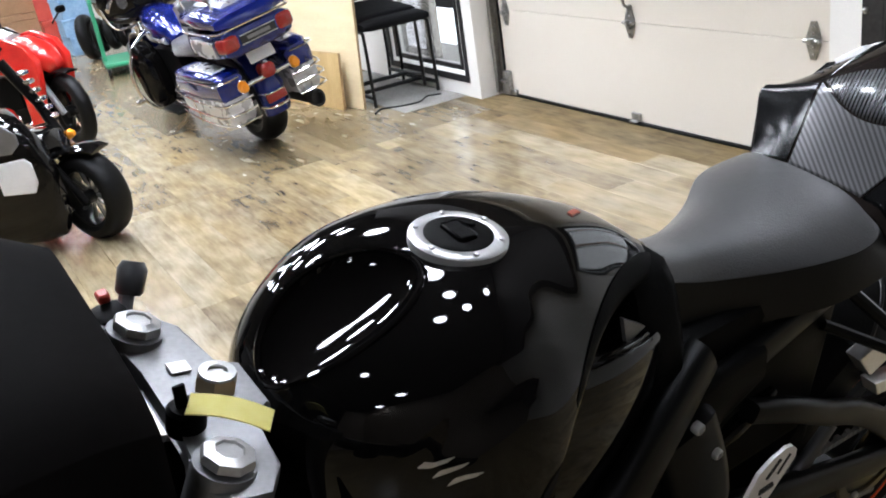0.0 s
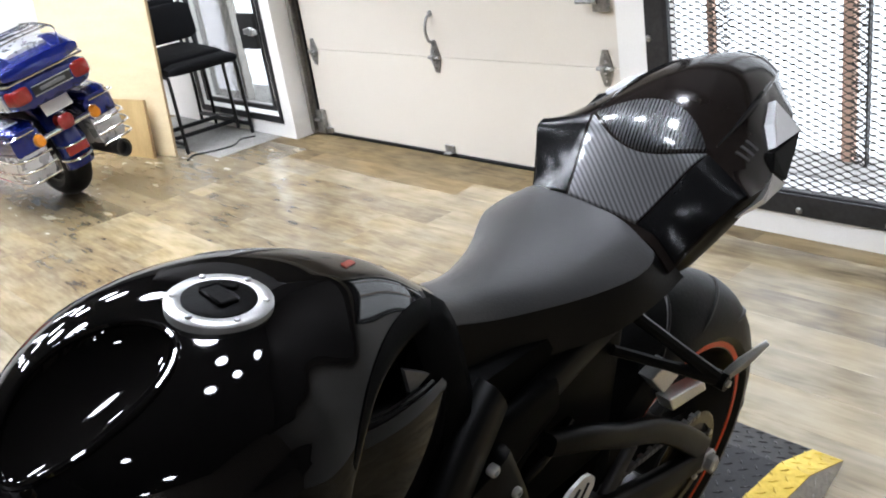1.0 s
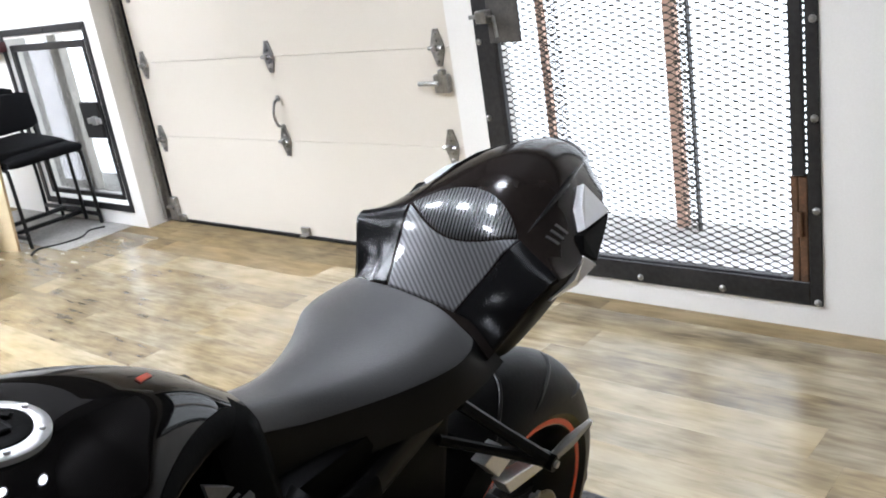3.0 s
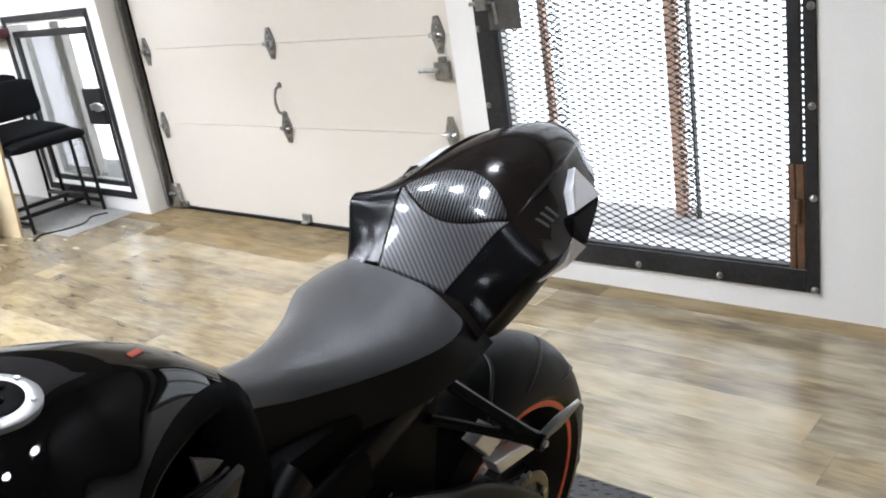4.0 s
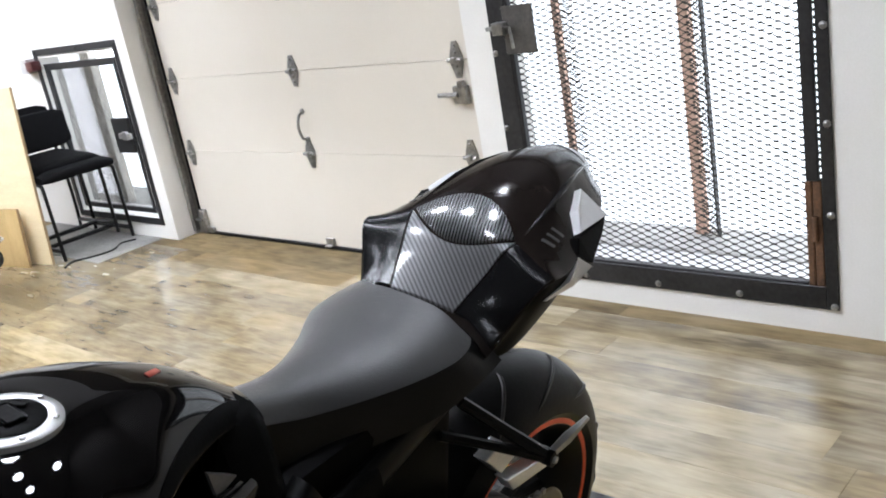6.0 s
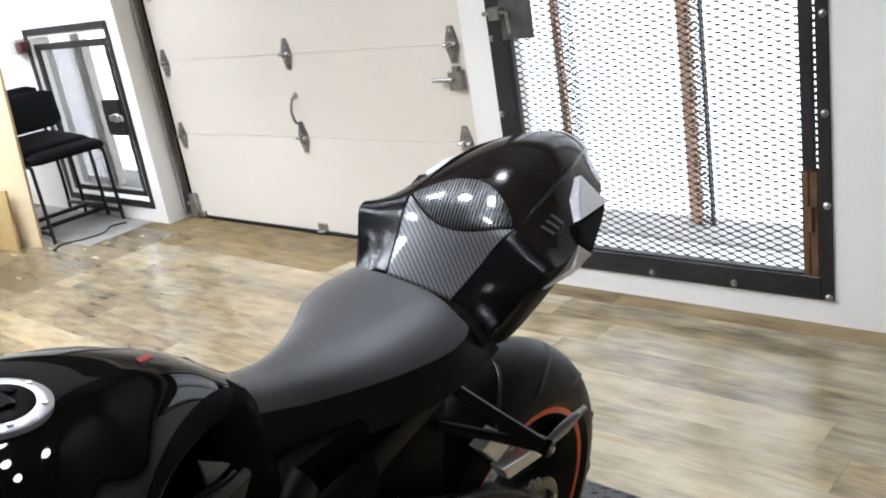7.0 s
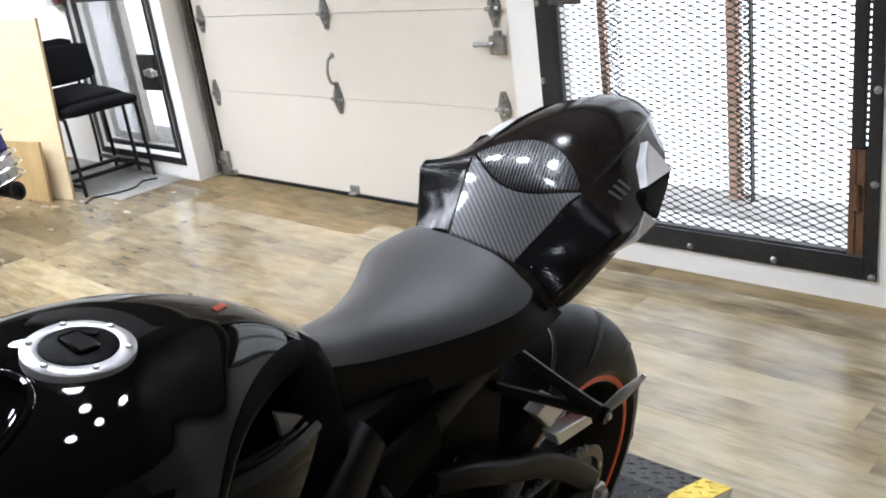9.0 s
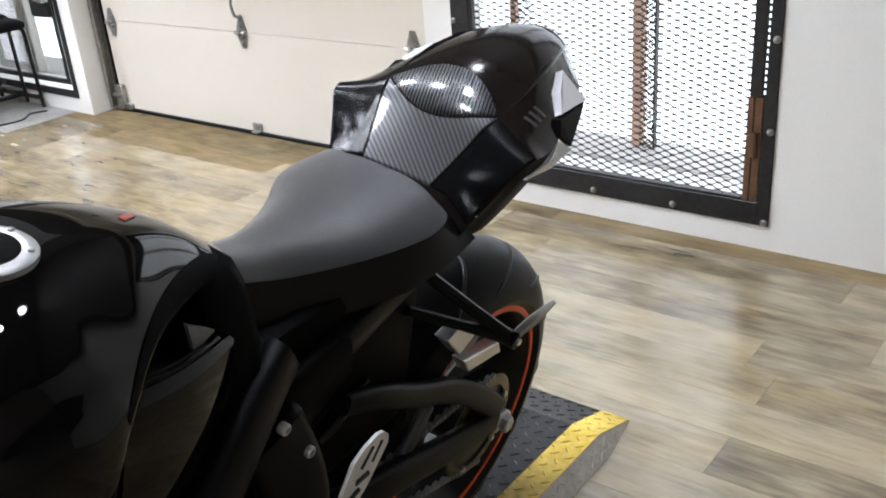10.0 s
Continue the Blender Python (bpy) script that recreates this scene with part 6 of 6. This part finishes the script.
for gx, gz in ((-0.09, 0.90), (0.09, 0.90), (-0.2, 0.86), (0.2, 0.86)):
    part("gauge", lathed([(0.04, 0), (0.04, 0.012), (0.034, 0.012), (0.034, 0.004)], 22, pose(gx, 1.045, gz, 90, 0, 0)), CHROME, tour, "chrome rimmed gauge")
part("headlamp", lathed([(0.09, 0), (0.085, 0.05), (0.05, 0.07)], 24, pose(0, 1.36, 0.86, -90, 0, 0)), CHROME, tour)
rows = []
for k in range(13):
    a = math.radians(20 + 140 * k / 12)
    rows.append([(x, 1.42 + 0.315 * math.cos(a), 0.285 + (0.315 + 0.02 * (1 - (x / 0.08) ** 2)) * math.sin(a)) for x in (-0.08, -0.04, 0, 0.04, 0.08)] + [(x, 1.42 + 0.305 * math.cos(a), 0.285 + 0.305 * math.sin(a)) for x in (0.08, 0.04, 0, -0.04, -0.08)])
part("front_fender", loft(bmesh.new(), rows), BLUE, tour, "blue front fender", angle=60)
bm = bmesh.new()
tube(bm, [(-0.12, 0.72, 0.22), (-0.24, 0.75, 0.10), (-0.345, 0.78, 0.062)], 0.011, 8)
box(bm, (-0.385, 0.755, 0.064), (-0.325, 0.80, 0.072), 0.003)
part("side_stand", bm, CHROME, tour, "chrome side stand")


# ---- small black motorcycle facing the street wall: x ahead, y to its left ----
mini = group_at("black_motorcycle", pose(0.865, 4.60, 0, 3, 0, -129) @ Matrix.Scale(0.86, 4), "small black motorcycle with bright spoked alloy wheels", "motorcycle")
wheel_at(mini, "front_wheel", 0.0, 0.235, 0.15, 10).rotation_euler.z = radians(-23)   # bars turned
wheel_at(mini, "rear_wheel", -1.12, 0.235, 0.15, 10)
rows = []
for k in range(13):
    a = math.radians(62 + 80 * k / 12)
    rows.append([(x, 0.265 * math.cos(a), 0.235 + (0.265 + 0.012 * (1 - (x / 0.09) ** 2)) * math.sin(a)) for x in (-0.09, -0.045, 0, 0.045, 0.09)] + [(x, 0.255 * math.cos(a), 0.235 + 0.255 * math.sin(a)) for x in (0.09, 0.045, 0, -0.045, -0.09)])
part("front_fender", loft(bmesh.new(), rows), GLOSS, mini, "gloss black front fender", angle=60)
for s in (-1, 1):
    part("fork_leg", tube(bmesh.new(), [(s * 0.075, 0.0, 0.215), (s * 0.075, -0.10, 0.42), (s * 0.075, -0.17, 0.58)], [0.02, 0.018, 0.016], 10), FRAME_BLK, mini, "black fork leg")
    part("turn_signal", shell([(-0.14, s * 0.16, 0.018, 0.515, 0.551), (-0.115, s * 0.165, 0.028, 0.505, 0.56), (-0.09, s * 0.165, 0.015, 0.52, 0.545)]), AMBER, mini, "amber turn signal")
    part("shroud", shell([(-0.42, s * 0.12, 0.03, 0.38, 0.55), (-0.34, s * 0.155, 0.05, 0.33, 0.60), (-0.22, s * 0.15, 0.045, 0.36, 0.60), (-0.12, s * 0.12, 0.025, 0.44, 0.56)], 3), GLOSS, mini, "gloss black tank shroud")
part("headlamp_cowl", shell([(-0.07, 0, 0.05, 0.48, 0.56), (-0.10, 0, 0.10, 0.46, 0.60), (-0.20, 0, 0.11, 0.46, 0.62), (-0.27, 0, 0.07, 0.50, 0.60)], 2.8), GLOSS, mini, "gloss black headlamp cowl")
part("fuel_tank", shell([(-0.25, 0, 0.06, 0.48, 0.58), (-0.36, 0, 0.13, 0.46, 0.64), (-0.50, 0, 0.13, 0.46, 0.66), (-0.62, 0, 0.08, 0.5, 0.62)], 2.6), GLOSS, mini, "gloss black fuel tank")
part("saddle", shell([(-0.58, 0, 0.08, 0.55, 0.63), (-0.75, 0, 0.12, 0.55, 0.64), (-1.0, 0, 0.11, 0.58, 0.69), (-1.2, 0, 0.06, 0.64, 0.70)], 3), LEATHER, mini)
part("engine", boxed((-0.12, -0.62, 0.17), (0.12, -0.30, 0.48), 0.03, seg=2), FRAME_BLK, mini)
part("side_panel", shell([(-0.05, 0.165, 0.03, 0.20, 0.46), (-0.10, 0.165, 0.055, 0.10, 0.62), (-0.22, 0.12, 0.11, 0.07, 0.70), (-0.36, 0.03, 0.20, 0.06, 0.74), (-0.62, 0.0, 0.22, 0.06, 0.76), (-0.80, 0, 0.16, 0.1, 0.6)], 4.5), GLOSS, mini, "gloss black body fairing")
# white and grey patches stand for reflections in the gloss black fairing
part("reflection_patch", shell([(-0.12, 0.223, 0.006, 0.40, 0.50), (-0.15, 0.226, 0.006, 0.35, 0.53), (-0.32, 0.232, 0.006, 0.36, 0.52)], 6), LENS_CLEAR, mini, "white patch painted as a reflection in the fairing")
part("reflection_patch", shell([(-0.15, 0.222, 0.006, 0.60, 0.65), (-0.20, 0.226, 0.006, 0.56, 0.70), (-0.36, 0.231, 0.006, 0.56, 0.75)], 6), ALU_MATT, mini, "grey upper patch painted as a reflection in the fairing")
part("swingarm", tube(bmesh.new(), [(0.09, -0.6, 0.26), (0.09, -1.12, 0.215)], 0.022, 8), FRAME_BLK, mini)

inv = mini.matrix_world.inverted()
for k in range(6):
    q = inv @ Vector((0.755 + 0.0142 * k, 4.9, 0.742 - 0.0426 * k))
    part("cooling_fin", boxed((q.x - 0.03, q.y - 0.02, q.z - 0.012), (q.x + 0.03, q.y + 0.02, q.z + 0.012), 0.006), CHROME, mini, "bright cooling fin")
part("frame_tube", tube(bmesh.new(), [inv @ Vector((0.68, 4.95, 0.80)), inv @ Vector((0.78, 4.92, 0.60)), inv @ Vector((0.84, 4.86, 0.40))], 0.028, 12), FRAME_BLK, mini, "black frame tube")

# ---- red sport motorcycle standing behind it ----
red = group_at("red_sport_motorcycle", pose(1.13, 6.55, 0, 3, 0, -144) @ Matrix.Scale(0.84, 4), "bright red fully faired sport motorcycle with black wheels", "motorcycle")
wheel_at(red, "front_wheel", 0.0, 0.275, 0.11, 6, bright=RIM_BLK).rotation_euler.z = radians(-21)
wheel_at(red, "rear_wheel", -1.28, 0.275, 0.16, 6, bright=RIM_BLK)
rows = []
for k in range(13):
    a = math.radians(70 + 60 * k / 12)
    rows.append([(x, 0.305 * math.cos(a), 0.275 + (0.305 + 0.012 * (1 - (x / 0.065) ** 2)) * math.sin(a)) for x in (-0.065, -0.03, 0, 0.03, 0.065)] + [(x, 0.297 * math.cos(a), 0.275 + 0.297 * math.sin(a)) for x in (0.065, 0.03, 0, -0.03, -0.065)])
part("front_fender", loft(bmesh.new(), rows), SATIN, red, "matt black front fender", angle=60)
part("nose_fairing", shell([(0.02, 0, 0.04, 0.60, 0.68), (-0.04, 0, 0.09, 0.56, 0.76), (-0.16, 0, 0.13, 0.62, 0.84), (-0.28, 0, 0.12, 0.70, 0.86)], 2.6), RED_PAINT, red, "red nose fairing")
for s in (-1, 1):
    lo, hi = sorted((s * 0.12, s * 0.175))
    side = [(-0.78, 0.66), (-0.76, 0.76), (-0.52, 0.86), (-0.30, 0.88), (-0.10, 0.80), (-0.02, 0.68), (-0.05, 0.52), (-0.13, 0.24), (-0.27, 0.22), (-0.24, 0.48), (-0.27, 0.60), (-0.45, 0.64)]
    part("side_fairing", prism(bmesh.new(), side, lo, hi, "x", 0.014), RED_PAINT, red, "red side fairing", angle=50)
    part("vent_panel", shell([(-0.30, s * 0.15, 0.012, 0.36, 0.56), (-0.42, s * 0.15, 0.012, 0.34, 0.60), (-0.56, s * 0.15, 0.012, 0.36, 0.52)], 3), SATIN, red, "black vent panel")
    part("fork_leg", tube(bmesh.new(), [(s * 0.09, 0.0, 0.275), (s * 0.09, -0.26, 0.80)], 0.024, 10), ALU_MATT, red)
    part("handlebar", tube(bmesh.new(), [(s * 0.08, -0.27, 0.82), (s * 0.33, -0.38, 0.80)], 0.013, 8), FRAME_BLK, red)
    mir = part("mirror_stem", tube(bmesh.new(), [(s * 0.17, -0.1, 0.90), (s * 0.30, -0.12, 0.98)], 0.007, 8), SATIN, red)
    part("mirror_head", shell([(-0.10, s * 0.31, 0.03, 0.965, 1.0), (-0.12, s * 0.31, 0.05, 0.955, 1.01), (-0.15, s * 0.31, 0.03, 0.965, 1.0)]), SATIN, mir)
part("fuel_tank", shell([(-0.34, 0, 0.08, 0.66, 0.80), (-0.46, 0, 0.17, 0.62, 0.87), (-0.62, 0, 0.17, 0.62, 0.86), (-0.78, 0, 0.08, 0.64, 0.74)], 2.6), RED_PAINT, red, "red fuel tank")
part("saddle", shell([(-0.74, 0, 0.07, 0.66, 0.74), (-0.9, 0, 0.13, 0.66, 0.74), (-1.1, 0, 0.13, 0.67, 0.76)], 3), LEATHER, red)
for k in range(5):
    part("engine_fin", boxed((0.142, -0.70 + 0.09 * k, 0.42 - 0.055 * k), (0.185, -0.63 + 0.09 * k, 0.47 - 0.055 * k), 0.01), CHROME, red, "bright engine cover fin")
part("tank_cover", shell([(-0.34, 0, 0.06, 0.84, 0.89), (-0.48, 0, 0.13, 0.86, 0.94), (-0.66, 0, 0.12, 0.86, 0.93), (-0.78, 0, 0.06, 0.80, 0.86)], 2.6), SILVER, red, "silver grey tank cover")
part("tail", shell([(-1.08, 0, 0.13, 0.66, 0.80), (-1.25, 0, 0.11, 0.72, 0.86), (-1.45, 0, 0.05, 0.80, 0.87)], 2.6), RED_PAINT, red, "red tail fairing")
part("engine", boxed((-0.14, -0.72, 0.2), (0.14, -0.22, 0.6), 0.03, seg=2), FRAME_BLK, red)

# ---- green platform cart and stock at the far end ----
GREEN = mat("green_enamel", (0.02, 0.20, 0.10), (0.035, 0.27, 0.14), 0.4, scale=10, fine=120, bump=0.06)
cart = group_at("platform_cart", pose(2.0, 8.95, 0, 0, 0, -8), "green steel platform cart with small black wheels", "cart")
part("deck", boxed((-0.22, -0.15, 0.09), (0.22, 0.45, 0.125), 0.01), GREEN, cart, smooth=False)
part("top_shelf", boxed((-0.22, 0.1, 0.62), (0.22, 0.45, 0.65), 0.01), GREEN, cart, smooth=False)
for x in (-0.2, 0.2):
    for y in (0.12, 0.43):
        part("upright", boxed((x - 0.014, y - 0.014, 0.12), (x + 0.014, y + 0.014, 0.95), 0.003), GREEN, cart, smooth=False)
    for y in (-0.11, 0.41):
        part("castor", lathed([(0.04, -0.014), (0.042, 0), (0.04, 0.014)], 18, pose(x, y, 0.042, 0, 90, 0)), RUBBER, cart, "black castor wheel")
        part("castor_fork", boxed((x - 0.02, y - 0.015, 0.045), (x + 0.02, y + 0.015, 0.092), 0.004), ZINC, cart)
part("gas_bottle", lathed([(0.06, 0), (0.07, 0.02), (0.07, 0.3), (0.05, 0.36), (0.02, 0.38)], 20, pose(0.02, -0.02, 0.195, 0, 90, 20)), ALU_MATT, cart, "grey bottle lying on the deck")

BOXBLUE = mat("blue_carton", (0.16, 0.30, 0.48), (0.30, 0.46, 0.62), 0.6, scale=14, fine=40)
BOXRED = mat("red_crate", (0.42, 0.04, 0.03), (0.55, 0.08, 0.05), 0.5, scale=12)
CARD = mat("brown_cardboard", (0.26, 0.15, 0.08), (0.36, 0.22, 0.12), 0.85, scale=8, fine=60)


def stacked(name, x, y, w, d, heights, material, label, turn, cat="box", grp="stacked boxes"):
    z = 0.002
    rngb = random.Random(int(x * 100 + y * 10))
    for h in heights:
        ob = group_at(name, pose(x + rngb.uniform(-0.02, 0.02), y + rngb.uniform(-0.02, 0.02), z, 0, 0, turn + rngb.uniform(-5, 5)), label, cat, grp)
        part("body", boxed((-w / 2, -d / 2, 0), (w / 2, d / 2, h * 0.82), 0.006), material, ob, smooth=False)
        part("lid", boxed((-w / 2 - 0.006, -d / 2 - 0.006, h * 0.82), (w / 2 + 0.006, d / 2 + 0.006, h - 0.002), 0.006), material, ob, smooth=False)
        z += h


stacked("blue_box", 1.93, 10.95, 0.30, 0.34, (0.2, 0.18, 0.2, 0.18, 0.2, 0.18), BOXBLUE, "pale blue box in a stack on the floor", 6)
stacked("red_crate", 1.88, 11.9, 0.34, 0.4, (0.32, 0.3, 0.3, 0.28), BOXRED, "red plastic crate in a stack on the floor", -4, "crate", "stacked crates")
stacked("cardboard_box", 1.52, 12.2, 0.45, 0.4, (0.42, 0.4, 0.38, 0.3), CARD, "brown cardboard box in a stack on the floor", 5, "box", "cardboard boxes")
stacked("cardboard_box", 1.0, 12.2, 0.5, 0.4, (0.42, 0.4, 0.38), CARD, "brown cardboard box in a stack on the floor", -6, "box", "cardboard boxes")
tyre_thing = None
for k in range(4):
    if tyre_thing is None:
        bm = lathed([(0.19, -0.05)] + [(0.21 + 0.09 * max(math.cos((j / 14 - 0.5) * math.pi), 0) ** 0.6, 0.075 * math.sin((j / 14 - 0.5) * math.pi)) for j in range(15)] + [(0.19, 0.05)], 44, closed=True)
        tyre_thing = part("spare_tyre", bm, RUBBER)
        tagged(tyre_thing, "loose black motorcycle tyre standing on edge", "tyre", "standing tyres")
        tyre_thing.matrix_world = pose(1.92, 10.25, 0.224, 84, 0, 62) @ Matrix.Scale(0.75, 4)
    else:
        copy_thing(tyre_thing, pose(1.92 + 0.11 * k, 10.25 - 0.02 * k, 0.224, 84, 0, 62) @ Matrix.Scale(0.75, 4))

# ---- floor planks ----
def plank_data(name, w, l, material):
    bm = bmesh.new()
    box(bm, (-w / 2, -l / 2, -0.008), (w / 2, l / 2, 0.0))
    top = [e for e in bm.edges if all(v.co.z > -0.001 for v in e.verts)]
    bmesh.ops.bevel(bm, geom=top, offset=0.0004, segments=1, affect="EDGES")
    me = bpy.data.meshes.new(name)
    bm.to_mesh(me)
    bm.free()
    me.materials.append(material)
    return me


PW, PL, JOIN = 0.152, 1.22, 4.78     # darker planks begin past the joint
shared = {m.name: plank_data("plank", PW - 0.0004, PL - 0.0004, m) for m in (PLANK, PLANK_DARK, PLANK_WORN)}
rest = {"far_planks": ([], [], PLANK), "far_old_planks": ([], [], PLANK_DARK)}
rng = random.Random(5)
count = 0
x = 3.313
while x > X0:
    for z0, z1 in ((Y0, JOIN), (JOIN, Y1)):
        y = z0 - rng.uniform(0, PL)
        while y < z1:
            l0, l1 = max(y, z0), min(y + PL, z1)
            y += PL
            if l1 - l0 < 0.02:
                continue
            yc = (l0 + l1) / 2
            if x > 0.3 and 0.2 < yc < 8.6 and count < 300:
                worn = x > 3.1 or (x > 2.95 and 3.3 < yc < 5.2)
                p = new("plank", shared[(PLANK_WORN if worn else PLANK if z0 < JOIN or x < 1.5 else PLANK_DARK).name])
                p.location, p.scale, p.parent = (x, yc, -0.0003 * rng.random()), (1, (l1 - l0) / PL, 1), floor
                count += 1
            else:
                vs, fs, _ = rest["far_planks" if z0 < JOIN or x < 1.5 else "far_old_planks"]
                k = len(vs)
                a, b = x - PW / 2 + 0.0006, x + PW / 2 - 0.0006
                vs.extend([(a, l0, 0), (b, l0, 0), (b, l1, 0), (a, l1, 0), (a, l0, -0.008), (b, l0, -0.008), (b, l1, -0.008), (a, l1, -0.008)])
                fs.extend([(k, k + 1, k + 2, k + 3), (k, k + 4, k + 5, k + 1), (k + 1, k + 5, k + 6, k + 2), (k + 2, k + 6, k + 7, k + 3), (k + 3, k + 7, k + 4, k)])
    x -= PW
for name, (vs, fs, m) in rest.items():
    me = bpy.data.meshes.new(name)
    me.from_pydata(vs, [], fs)
    me.materials.append(m)
    far = new(name, me)
    far.parent = floor
    tagged(far, "wood-look vinyl planks", kind="stuff")
tagged(part("floor_patch", boxed((2.745, 5.2, -0.001), (WX - 0.001, 6.6, 0.003), 0.001), mat("dusty_concrete", (0.15, 0.142, 0.13), (0.36, 0.35, 0.33), 0.75, scale=5, fine=60, bump=0.2), smooth=False), "bare dusty grey concrete strip beside the planks", "floor", kind="structure")
